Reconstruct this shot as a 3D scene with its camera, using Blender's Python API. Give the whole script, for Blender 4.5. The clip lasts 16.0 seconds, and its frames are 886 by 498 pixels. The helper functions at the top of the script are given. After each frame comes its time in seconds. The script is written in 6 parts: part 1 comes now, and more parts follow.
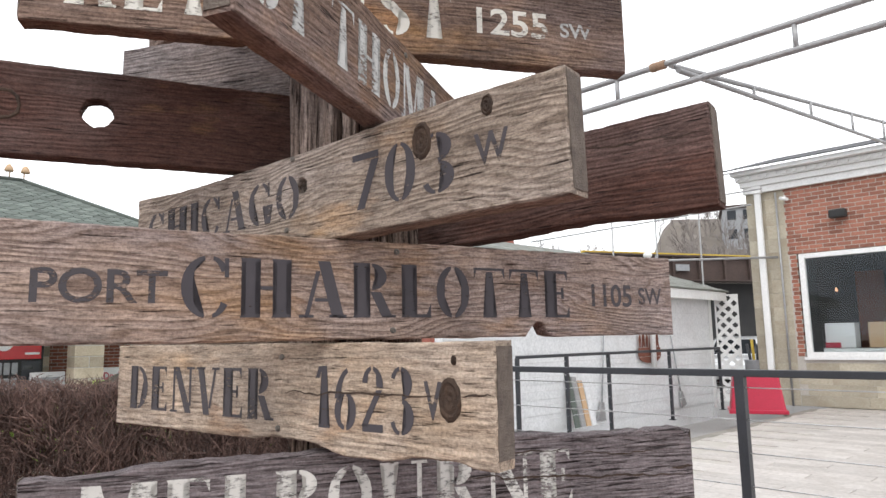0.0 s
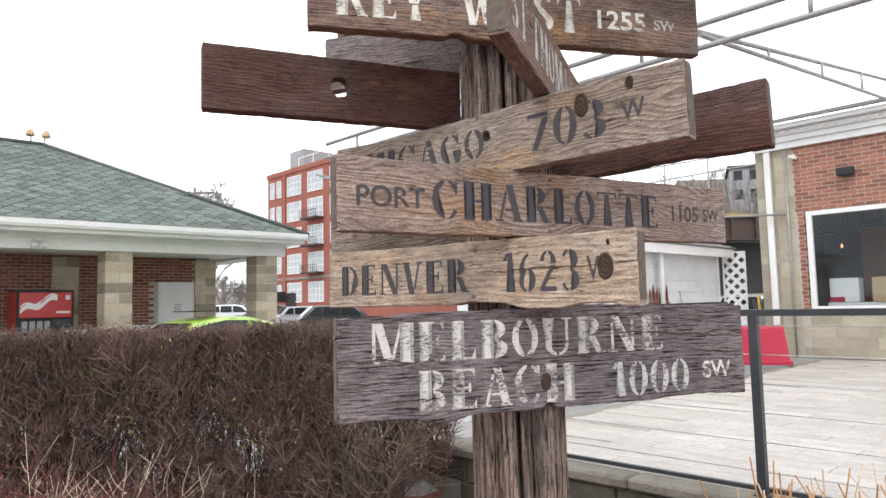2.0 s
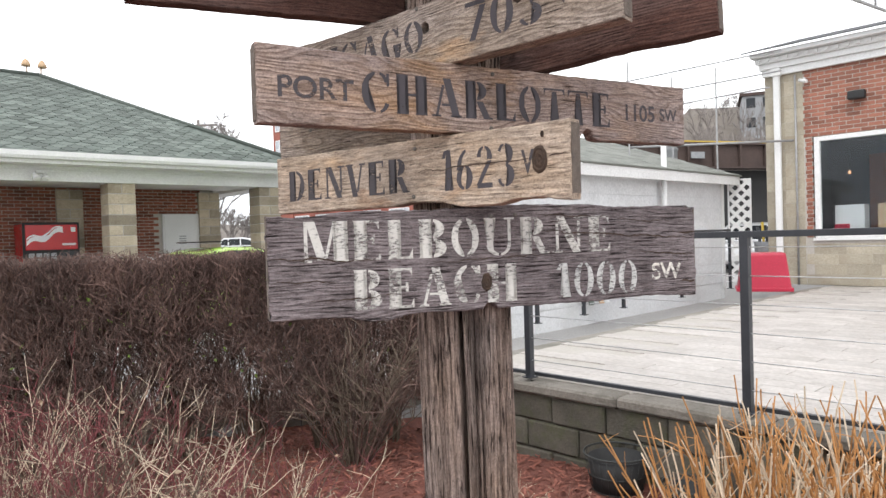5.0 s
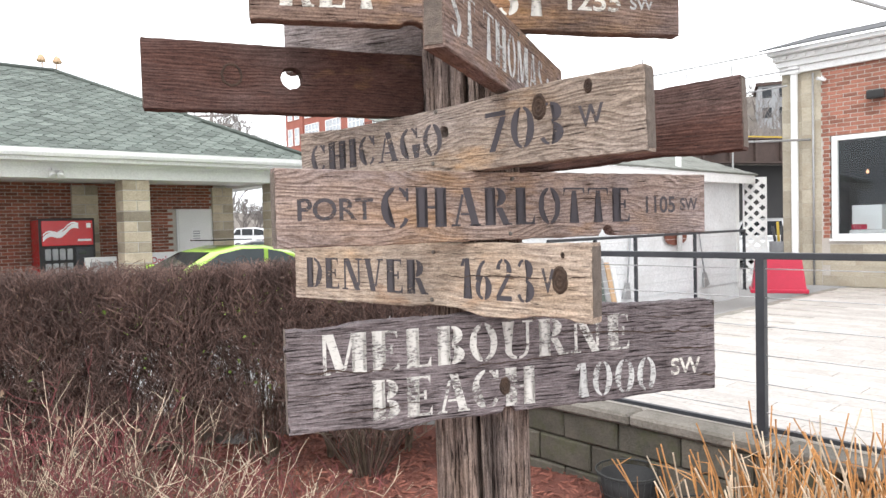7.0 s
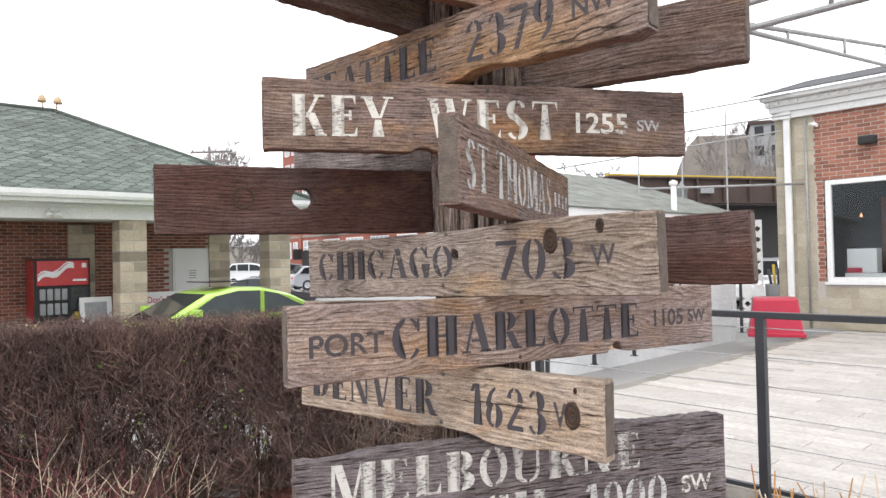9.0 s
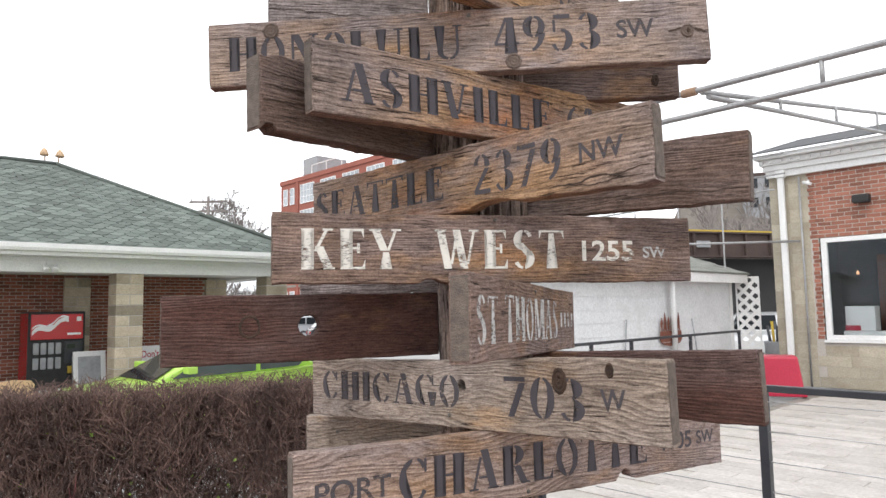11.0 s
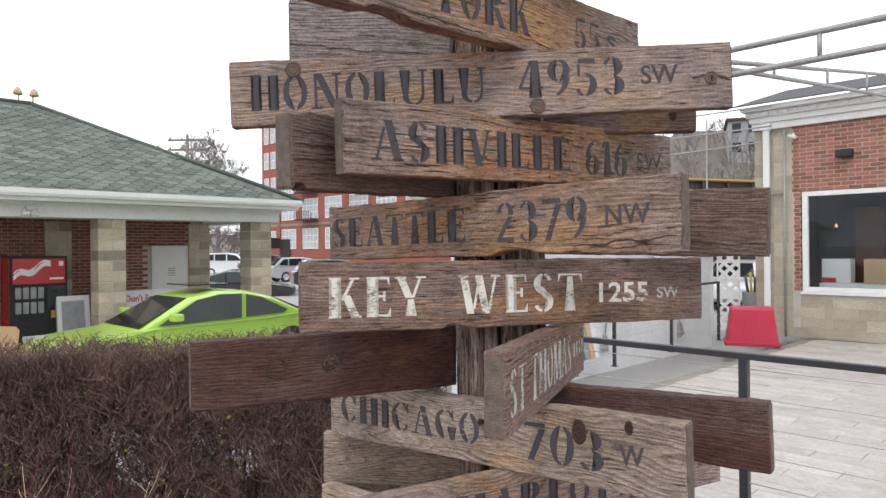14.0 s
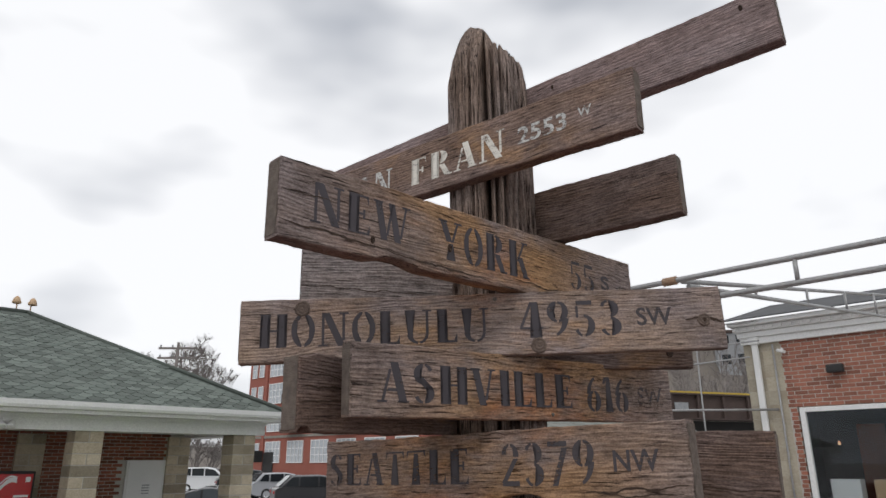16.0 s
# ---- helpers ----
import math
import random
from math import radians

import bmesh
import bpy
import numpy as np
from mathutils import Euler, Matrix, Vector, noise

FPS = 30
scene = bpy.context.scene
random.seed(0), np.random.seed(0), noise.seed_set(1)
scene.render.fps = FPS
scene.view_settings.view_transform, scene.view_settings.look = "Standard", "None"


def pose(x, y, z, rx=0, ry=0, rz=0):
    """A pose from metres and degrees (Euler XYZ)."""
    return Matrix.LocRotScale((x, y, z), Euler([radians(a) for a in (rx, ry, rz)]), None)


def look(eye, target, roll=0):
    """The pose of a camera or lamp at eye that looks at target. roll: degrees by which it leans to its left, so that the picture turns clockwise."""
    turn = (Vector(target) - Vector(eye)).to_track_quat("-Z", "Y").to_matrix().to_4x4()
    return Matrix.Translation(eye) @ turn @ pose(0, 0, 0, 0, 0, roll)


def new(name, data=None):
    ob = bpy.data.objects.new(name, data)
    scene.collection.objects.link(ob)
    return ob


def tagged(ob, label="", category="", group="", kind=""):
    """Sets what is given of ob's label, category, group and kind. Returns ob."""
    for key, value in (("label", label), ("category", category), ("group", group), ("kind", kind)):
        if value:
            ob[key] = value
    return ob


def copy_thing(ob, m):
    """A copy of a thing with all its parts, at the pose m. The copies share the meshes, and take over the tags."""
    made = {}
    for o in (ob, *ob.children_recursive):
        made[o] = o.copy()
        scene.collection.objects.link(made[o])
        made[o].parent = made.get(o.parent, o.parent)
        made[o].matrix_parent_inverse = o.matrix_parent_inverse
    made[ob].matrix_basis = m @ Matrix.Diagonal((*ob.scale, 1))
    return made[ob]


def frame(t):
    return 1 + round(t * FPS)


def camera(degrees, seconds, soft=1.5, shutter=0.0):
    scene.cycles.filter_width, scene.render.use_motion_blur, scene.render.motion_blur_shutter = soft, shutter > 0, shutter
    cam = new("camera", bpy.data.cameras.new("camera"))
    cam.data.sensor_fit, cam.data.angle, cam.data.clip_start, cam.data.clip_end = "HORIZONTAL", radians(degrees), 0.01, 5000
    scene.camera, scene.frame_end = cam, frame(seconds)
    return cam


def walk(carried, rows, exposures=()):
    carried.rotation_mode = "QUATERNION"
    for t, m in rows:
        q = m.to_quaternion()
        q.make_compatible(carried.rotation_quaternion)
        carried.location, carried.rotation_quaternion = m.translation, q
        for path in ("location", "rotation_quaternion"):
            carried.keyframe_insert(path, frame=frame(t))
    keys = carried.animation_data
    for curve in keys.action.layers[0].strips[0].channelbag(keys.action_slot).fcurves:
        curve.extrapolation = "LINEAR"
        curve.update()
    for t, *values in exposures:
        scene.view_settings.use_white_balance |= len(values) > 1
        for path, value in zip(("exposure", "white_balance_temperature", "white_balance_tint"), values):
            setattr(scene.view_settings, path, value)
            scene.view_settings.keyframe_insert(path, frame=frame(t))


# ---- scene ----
# ---------------------------------------------------------------- camera and walk
cam = camera(66.1, 16.0)
PATH = [
    (0, (-0.01, 0.129, 1.496), (-0.018, 2.111, 1.767), -1.1),
    (0.5, (-0.067, 0.057, 1.472), (-0.078, 2.043, 1.709), -1.1),
    (1, (-0.145, -0.042, 1.464), (-0.159, 1.947, 1.675), -1.2),
    (1.5, (-0.194, -0.156, 1.438), (-0.215, 1.834, 1.635), -1.2),
    (2, (-0.219, -0.219, 1.401), (-0.242, 1.774, 1.563), -1.4),
    (2.5, (-0.211, -0.239, 1.369), (-0.238, 1.757, 1.495), -1.5),
    (3, (-0.175, -0.218, 1.348), (-0.206, 1.781, 1.419), -1.6),
    (3.5, (-0.144, -0.198, 1.33), (-0.183, 1.802, 1.342), -1.7),
    (3.7, (-0.137, -0.184, 1.313), (-0.182, 1.815, 1.302), -1.8),
    (5.8, (-0.115, -0.196, 1.424), (-0.178, 1.802, 1.364), -1.6),
    (6, (-0.116, -0.195, 1.449), (-0.192, 1.802, 1.373), -1.6),
    (6.5, (-0.121, -0.19, 1.491), (-0.203, 1.806, 1.416), -1.6),
    (7, (-0.122, -0.184, 1.523), (-0.209, 1.813, 1.455), -1.5),
    (7.5, (-0.129, -0.184, 1.555), (-0.219, 1.813, 1.503), -1.5),
    (8, (-0.131, -0.187, 1.593), (-0.221, 1.811, 1.566), -1.4),
    (8.5, (-0.135, -0.183, 1.622), (-0.217, 1.815, 1.622), -1.3),
    (9, (-0.14, -0.183, 1.654), (-0.212, 1.816, 1.687), -1.3),
    (11.5, (-0.161, -0.194, 1.809), (-0.216, 1.794, 2.022), -0.9),
    (12, (-0.173, -0.199, 1.843), (-0.22, 1.785, 2.095), -0.7),
    (12.5, (-0.183, -0.197, 1.861), (-0.218, 1.781, 2.156), -0.6),
    (13, (-0.194, -0.198, 1.888), (-0.217, 1.776, 2.21), -0.6),
    (13.5, (-0.204, -0.213, 1.911), (-0.22, 1.772, 2.157), -0.5),
    (14, (-0.211, -0.216, 1.931), (-0.221, 1.784, 1.931), -0.5),
    (14.5, (-0.216, -0.223, 1.943), (-0.217, 1.76, 1.679), -0.5),
    (15, (-0.219, -0.227, 1.953), (-0.213, 1.77, 1.84), -0.5),
    (15.5, (-0.227, -0.236, 1.958), (-0.211, 1.749, 2.197), -0.4),
    (16, (-0.23, -0.238, 1.972), (-0.211, 1.67, 2.573), -0.2),
]
EXPOSURES = [(0.0, -0.16), (0.5, -0.08), (1.5, -0.04), (3.5, -0.12), (6.0, 0.12), (7.0, 0.3), (8.0, 0.25), (9.0, 0.0), (11.5, -0.2), (12.5, -0.58), (13.5, -0.82), (14.2, -0.1), (14.5, 0.08), (15.0, 0.24), (15.5, 0.14), (15.75, -0.35), (16.0, -1.08)]
walk(cam, [(t, look(eye, target, roll)) for t, eye, target, roll in PATH], EXPOSURES)

# ---------------------------------------------------------------- world, sun
SUN_EL, SUN_AZ = 48.0, 200.0
world = bpy.data.worlds.new("overcast_sky")
scene.world = world
world.use_nodes = True
wn, wl = world.node_tree.nodes, world.node_tree.links
wn.clear()
w_out = wn.new("ShaderNodeOutputWorld")
w_bg = wn.new("ShaderNodeBackground")
w_sky = wn.new("ShaderNodeTexSky")
w_sky.sky_type = "NISHITA"
w_sky.sun_disc = False
w_sky.sun_elevation = radians(SUN_EL)
w_sky.sun_rotation = radians(SUN_AZ)
w_gain = wn.new("ShaderNodeMixRGB")
w_gain.blend_type = "MULTIPLY"
w_gain.inputs[0].default_value = 1.0
w_gain.inputs[2].default_value = (0.1, 0.1, 0.1, 1)
w_tc = wn.new("ShaderNodeTexCoord")
w_map = wn.new("ShaderNodeMapping")
w_map.inputs["Scale"].default_value = (1.3, 1.3, 3.0)
w_noise = wn.new("ShaderNodeTexNoise")
w_noise.inputs["Scale"].default_value = 1.35
w_noise.inputs["Detail"].default_value = 3.5
w_noise.inputs["Roughness"].default_value = 0.55
w_ramp = wn.new("ShaderNodeValToRGB")
w_ramp.color_ramp.elements[0].position = 0.33
w_ramp.color_ramp.elements[0].color = (0.55, 0.59, 0.67, 1)
w_ramp.color_ramp.elements[1].position = 0.54
w_ramp.color_ramp.elements[1].color = (1.42, 1.43, 1.46, 1)
w_mix = wn.new("ShaderNodeMixRGB")
w_mix.inputs[0].default_value = 0.92
wl.new(w_sky.outputs[0], w_gain.inputs[1])
wl.new(w_tc.outputs["Generated"], w_map.inputs[0])
wl.new(w_map.outputs[0], w_noise.inputs["Vector"])
wl.new(w_noise.outputs[0], w_ramp.inputs[0])
wl.new(w_gain.outputs[0], w_mix.inputs[1])
wl.new(w_ramp.outputs[0], w_mix.inputs[2])
wl.new(w_mix.outputs[0], w_bg.inputs["Color"])
w_bg.inputs["Strength"].default_value = 1.55
wl.new(w_bg.outputs[0], w_out.inputs[0])

sun_data = bpy.data.lights.new("sun", "SUN")
sun_data.energy = 1.2
sun_data.angle = radians(14)
sun_data.color = (1.0, 0.975, 0.94)
sun = new("sun", sun_data)
sun_way = Vector((math.sin(radians(SUN_AZ)) * math.cos(radians(SUN_EL)), math.cos(radians(SUN_AZ)) * math.cos(radians(SUN_EL)), math.sin(radians(SUN_EL))))
sun.matrix_world = look(sun_way * 60, (0, 0, 0))

# ---------------------------------------------------------------- materials


def node_mat(name):
    m = bpy.data.materials.new(name)
    m.use_nodes = True
    nt = m.node_tree
    return m, nt, nt.nodes["Principled BSDF"]


def n_noise(nt, vec, scale, detail=4.0, rough=0.55):
    n = nt.nodes.new("ShaderNodeTexNoise")
    n.inputs["Scale"].default_value = scale
    n.inputs["Detail"].default_value = detail
    n.inputs["Roughness"].default_value = rough
    if vec is not None:
        nt.links.new(vec, n.inputs["Vector"])
    return n.outputs[0]


def n_ramp(nt, fac, *stops):
    r = nt.nodes.new("ShaderNodeValToRGB")
    while len(r.color_ramp.elements) < len(stops):
        r.color_ramp.elements.new(0.5)
    for e, (p, c) in zip(r.color_ramp.elements, stops):
        e.position = p
        e.color = (*c, 1) if len(c) == 3 else c
    nt.links.new(fac, r.inputs[0])
    return r.outputs[0]


def n_mix(nt, fac, a, b, mode="MIX"):
    m = nt.nodes.new("ShaderNodeMixRGB")
    m.blend_type = mode
    for i, v in ((0, fac), (1, a), (2, b)):
        if isinstance(v, (int, float)):
            m.inputs[i].default_value = v
        elif isinstance(v, tuple):
            m.inputs[i].default_value = (*v, 1)
        else:
            nt.links.new(v, m.inputs[i])
    return m.outputs[0]


def n_math(nt, op, a, b=0.0):
    m = nt.nodes.new("ShaderNodeMath")
    m.operation = op
    for i, v in ((0, a), (1, b)):
        if isinstance(v, (int, float)):
            m.inputs[i].default_value = v
        else:
            nt.links.new(v, m.inputs[i])
    return m.outputs[0]


def n_bump(nt, height, strength, dist, bsdf):
    b = nt.nodes.new("ShaderNodeBump")
    b.inputs["Strength"].default_value = strength
    b.inputs["Distance"].default_value = dist
    nt.links.new(height, b.inputs["Height"])
    nt.links.new(b.outputs[0], bsdf.inputs["Normal"])


def n_coords(nt, scale=(1, 1, 1), jitter=0.0):
    tc = nt.nodes.new("ShaderNodeTexCoord")
    mp = nt.nodes.new("ShaderNodeMapping")
    mp.inputs["Scale"].default_value = scale
    nt.links.new(tc.outputs["Object"], mp.inputs[0])
    if jitter:
        oi = nt.nodes.new("ShaderNodeObjectInfo")
        s = n_math(nt, "MULTIPLY", oi.outputs["Random"], jitter)
        nt.links.new(s, mp.inputs["Location"])
    return mp.outputs[0]


def plain(name, c1, c2, big=1.5, fine=40.0, rough=0.7, bump=0.15, dist=0.004, metal=0.0, spread=0.0, stain=None):
    """A surface that varies at two scales. spread: how far single pieces differ."""
    m, nt, p = node_mat(name)
    v = n_coords(nt, jitter=7.0 if spread else 0.0)
    a = n_noise(nt, v, big, 5)
    b = n_noise(nt, v, fine, 5, 0.65)
    col = n_mix(nt, n_ramp(nt, a, (0.3, (0, 0, 0)), (0.7, (1, 1, 1))), c1, c2)
    col = n_mix(nt, 0.35, col, n_ramp(nt, b, (0.3, tuple(x * 0.55 for x in c1)), (0.7, tuple(min(1, x * 1.3) for x in c2))))
    if stain:
        s = n_ramp(nt, n_noise(nt, v, big * 0.7, 6, 0.7), (0.5, (0, 0, 0)), (0.68, (1, 1, 1)))
        col = n_mix(nt, n_math(nt, "MULTIPLY", s, 0.6), col, stain)
    if spread:
        oi = nt.nodes.new("ShaderNodeObjectInfo")
        geo = nt.nodes.new("ShaderNodeNewGeometry")
        r = n_math(nt, "FRACT", n_math(nt, "ADD", oi.outputs["Random"], geo.outputs["Random Per Island"]))
        g = n_math(nt, "ADD", n_math(nt, "MULTIPLY", r, 2 * spread), 1 - spread)
        hs = nt.nodes.new("ShaderNodeHueSaturation")
        nt.links.new(g, hs.inputs["Value"])
        nt.links.new(col, hs.inputs["Color"])
        col = hs.outputs[0]
    nt.links.new(col, p.inputs["Base Color"])
    p.inputs["Roughness"].default_value = rough
    p.inputs["Metallic"].default_value = metal
    if bump:
        n_bump(nt, b, bump, dist, p)
    return m


def wood(name, light, dark, grey, greying=0.5, rust=0.0, ring=26.0, stain=None, swirl=0.045, bands=0.2, fissure=0.33):
    """Weathered softwood, grain along the object's x."""
    m, nt, p = node_mat(name)
    v = n_coords(nt, (1, 1, 1), jitter=9.0)

    def stretched(sx, sz):
        mp = nt.nodes.new("ShaderNodeMapping")
        mp.inputs["Scale"].default_value = (sx, sz, sz)
        nt.links.new(v, mp.inputs[0])
        return mp.outputs[0]

    warp = n_noise(nt, stretched(3.2, 10), 1.0, 2)
    wave = nt.nodes.new("ShaderNodeTexWave")
    wave.wave_type = "BANDS"
    wave.bands_direction = "Z"
    wave.inputs["Scale"].default_value = ring
    wave.inputs["Distortion"].default_value = 0.0
    add = nt.nodes.new("ShaderNodeVectorMath")
    add.operation = "ADD"
    comb = nt.nodes.new("ShaderNodeCombineXYZ")
    nt.links.new(n_math(nt, "ADD", n_math(nt, "MULTIPLY", warp, swirl), n_math(nt, "MULTIPLY", n_noise(nt, stretched(1.8, 26), 1.0, 3), 0.035)), comb.inputs[2])
    nt.links.new(v, add.inputs[0])
    nt.links.new(comb.outputs[0], add.inputs[1])
    nt.links.new(add.outputs[0], wave.inputs["Vector"])
    rings = wave.outputs["Fac"]
    sep = nt.nodes.new("ShaderNodeSeparateXYZ")
    tc0 = nt.nodes.new("ShaderNodeTexCoord")
    nt.links.new(tc0.outputs["Object"], sep.inputs[0])
    # boards stay fresh where others overlap them at the post, and grey towards their ends
    fresh = n_ramp(nt, n_math(nt, "ABSOLUTE", sep.outputs[0]), (0.12, (1, 1, 1)), (0.33, (0, 0, 0)))
    fibre = n_noise(nt, stretched(55, 430), 1.0, 5, 0.7)
    speck = n_noise(nt, v, 330, 4, 0.7)
    crack = n_noise(nt, stretched(20, 330), 1.0, 3, 0.55)
    patch = n_noise(nt, stretched(4.5, 11), 1.0, 4, 0.6)
    blot = n_noise(nt, v, 16, 5, 0.65)
    line = n_ramp(nt, rings, (0.55, (0, 0, 0)), (0.82, (0.25, 0.25, 0.25)), (0.97, (1, 1, 1)))
    col = n_mix(nt, n_math(nt, "MULTIPLY", line, bands), light, dark)
    col = n_mix(nt, n_ramp(nt, patch, (0.62 - 0.45 * greying, (0, 0, 0)), (0.86 - 0.35 * greying, (1, 1, 1))), col, grey)
    col = n_mix(nt, n_math(nt, "MULTIPLY", line, bands * 0.8), col, dark)
    if rust:
        rs = n_ramp(nt, n_noise(nt, stretched(3.5, 8), 1.3, 3), (0.66 - 0.22 * rust, (0, 0, 0)), (0.84 - 0.2 * rust, (1, 1, 1)))
        amber = n_mix(nt, rs, (0.43, 0.25, 0.095), (0.42, 0.15, 0.036))
        some = n_ramp(nt, n_noise(nt, stretched(5, 13), 1.0, 4, 0.65), (0.62 - 0.32 * rust, (0, 0, 0)), (0.80 - 0.25 * rust, (1, 1, 1)))
        col = n_mix(nt, n_math(nt, "MULTIPLY", n_math(nt, "MULTIPLY", some, fresh), 0.74), col, amber)
    if stain:
        st = n_ramp(nt, n_noise(nt, stretched(3, 6), 1.7, 4), (0.45, (0, 0, 0)), (0.62, (1, 1, 1)))
        col = n_mix(nt, n_math(nt, "MULTIPLY", st, 0.7), col, stain)
    streak = n_noise(nt, stretched(5.0, 150), 1.0, 4, 0.65)
    saw = n_noise(nt, stretched(130, 9), 1.0, 3, 0.6)
    mottle = n_noise(nt, stretched(9, 26), 1.0, 5, 0.7)
    col = n_mix(nt, 0.9, col, n_ramp(nt, fibre, (0.36, (0.50, 0.48, 0.47)), (0.50, (1, 1, 1)), (0.64, (1.32, 1.31, 1.29))), "MULTIPLY")
    col = n_mix(nt, 0.6, col, n_ramp(nt, speck, (0.36, (0.55, 0.53, 0.52)), (0.50, (1, 1, 1)), (0.64, (1.3, 1.3, 1.3))), "MULTIPLY")
    col = n_mix(nt, 0.5, col, n_ramp(nt, mottle, (0.30, (0.48, 0.46, 0.45)), (0.52, (1, 1, 1)), (0.74, (1.35, 1.35, 1.34))), "MULTIPLY")
    col = n_mix(nt, 0.12, col, n_ramp(nt, saw, (0.35, (0.75, 0.74, 0.73)), (0.6, (1.12, 1.12, 1.12))), "MULTIPLY")
    col = n_mix(nt, 0.2, col, n_ramp(nt, streak, (0.32, (0.5, 0.48, 0.46)), (0.5, (1, 1, 1)), (0.72, (1.3, 1.29, 1.27))), "MULTIPLY")
    col = n_mix(nt, 0.95, col, n_ramp(nt, crack, (fissure - 0.03, (0.10, 0.085, 0.08)), (fissure + 0.03, (1, 1, 1))), "MULTIPLY")
    col = n_mix(nt, 0.55, col, n_ramp(nt, blot, (0.28, (0.5, 0.48, 0.46)), (0.5, (1, 1, 1)), (0.75, (1.22, 1.22, 1.22))), "MULTIPLY")
    col = n_mix(nt, 1.0, col, (0.955, 0.915, 0.97), "MULTIPLY")
    nt.links.new(col, p.inputs["Base Color"])
    p.inputs["Specular IOR Level"].default_value = 0.28
    p.inputs["Roughness"].default_value = 0.86
    h = n_math(nt, "ADD", n_math(nt, "MULTIPLY", n_math(nt, "ADD", fibre, speck), 0.45), n_math(nt, "MULTIPLY", n_ramp(nt, crack, (fissure - 0.02, (0, 0, 0)), (fissure + 0.06, (1, 1, 1))), 0.8))
    h = n_math(nt, "ADD", h, n_math(nt, "MULTIPLY", rings, 0.35))
    n_bump(nt, h, 0.9, 0.0022, p)
    return m


def paint(name, colour, wear):
    """Stencil paint through which the wood shows where it has worn."""
    m, nt, p = node_mat(name)
    v = n_coords(nt, (1, 1, 1), jitter=5.0)
    mp = nt.nodes.new("ShaderNodeMapping")
    mp.inputs["Scale"].default_value = (120, 330, 330)
    nt.links.new(v, mp.inputs[0])
    a = n_noise(nt, mp.outputs[0], 1.0, 4, 0.7)
    b = n_noise(nt, v, 24, 4, 0.6)
    f = n_math(nt, "ADD", n_math(nt, "MULTIPLY", a, 0.6), n_math(nt, "MULTIPLY", b, 0.5))
    al = n_ramp(nt, f, (wear - 0.06, (0, 0, 0)), (wear + 0.06, (1, 1, 1)))
    nt.links.new(al, p.inputs["Alpha"])
    nt.links.new(n_mix(nt, n_ramp(nt, b, (0.35, (0, 0, 0)), (0.7, (1, 1, 1))), tuple(x * 0.8 for x in colour), colour), p.inputs["Base Color"])
    p.inputs["Roughness"].default_value = 0.8
    return m


M = {}
M["wood_pc"] = wood("wood_brown_grey", (0.38, 0.29, 0.215), (0.18, 0.125, 0.09), (0.34, 0.29, 0.262), 0.60, 0.45, 44, swirl=0.13, bands=0.62)
M["wood_dv"] = wood("wood_honey", (0.47, 0.385, 0.275), (0.31, 0.24, 0.165), (0.43, 0.375, 0.30), 0.45, 0.32, 30, swirl=0.05)
M["wood_mb"] = wood("wood_silver", (0.19, 0.168, 0.162), (0.085, 0.074, 0.071), (0.235, 0.21, 0.205), 0.7, 0.0, 62, swirl=0.04, bands=0.35, fissure=0.40)
M["wood_ch"] = wood("wood_tan", (0.35, 0.295, 0.225), (0.18, 0.142, 0.105), (0.36, 0.32, 0.27), 0.5, 0.12, 40, swirl=0.14, bands=0.58)
M["wood_red"] = wood("wood_red_brown", (0.105, 0.054, 0.04), (0.05, 0.029, 0.023), (0.15, 0.105, 0.09), 0.45, 0.1, 55, swirl=0.05)
M["wood_top"] = wood("wood_pink_grey", (0.25, 0.18, 0.155), (0.13, 0.088, 0.075), (0.29, 0.24, 0.225), 0.6, 0.0, 55, swirl=0.04)
M["wood_kw"] = wood("wood_dull_brown", (0.225, 0.16, 0.118), (0.125, 0.08, 0.058), (0.265, 0.212, 0.188), 0.45, 0.35, 55, swirl=0.05)
M["wood_ny"] = wood("wood_amber", (0.29, 0.225, 0.17), (0.15, 0.11, 0.085), (0.27, 0.232, 0.212), 0.6, 0.8, 44, swirl=0.07, bands=0.35, fissure=0.36)
M["wood_ho"] = wood("wood_grey_amber", (0.36, 0.275, 0.195), (0.20, 0.15, 0.105), (0.29, 0.25, 0.228), 0.6, 0.55, 44, swirl=0.08, bands=0.35, fissure=0.35)
M["wood_gr"] = wood("wood_grey_plain", (0.27, 0.23, 0.20), (0.14, 0.115, 0.095), (0.30, 0.275, 0.255), 0.65, 0.0, 60, swirl=0.04)
M["wood_dk"] = wood("wood_dark_brown", (0.175, 0.125, 0.095), (0.08, 0.055, 0.043), (0.225, 0.182, 0.162), 0.45, 0.1, 55, swirl=0.05)
M["post"] = wood("wood_split_post", (0.315, 0.24, 0.18), (0.115, 0.082, 0.062), (0.29, 0.245, 0.21), 0.6, 0.0, 40, swirl=0.03, bands=0.5, fissure=0.40)
M["knot"] = plain("knot_wood", (0.022, 0.013, 0.009), (0.07, 0.04, 0.024), 60, 300, 0.8, 0.6, 0.003)
M["burl"] = plain("brown_burl", (0.085, 0.06, 0.05), (0.17, 0.125, 0.10), 70, 320, 0.85, 0.6, 0.003)
M["end"] = plain("end_grain", (0.24, 0.195, 0.16), (0.11, 0.088, 0.075), 90, 420, 0.95, 0.9, 0.004)
M["blk"] = paint("paint_black", (0.068, 0.06, 0.068), 0.40)
M["blk2"] = paint("paint_black_faded", (0.075, 0.066, 0.072), 0.45)
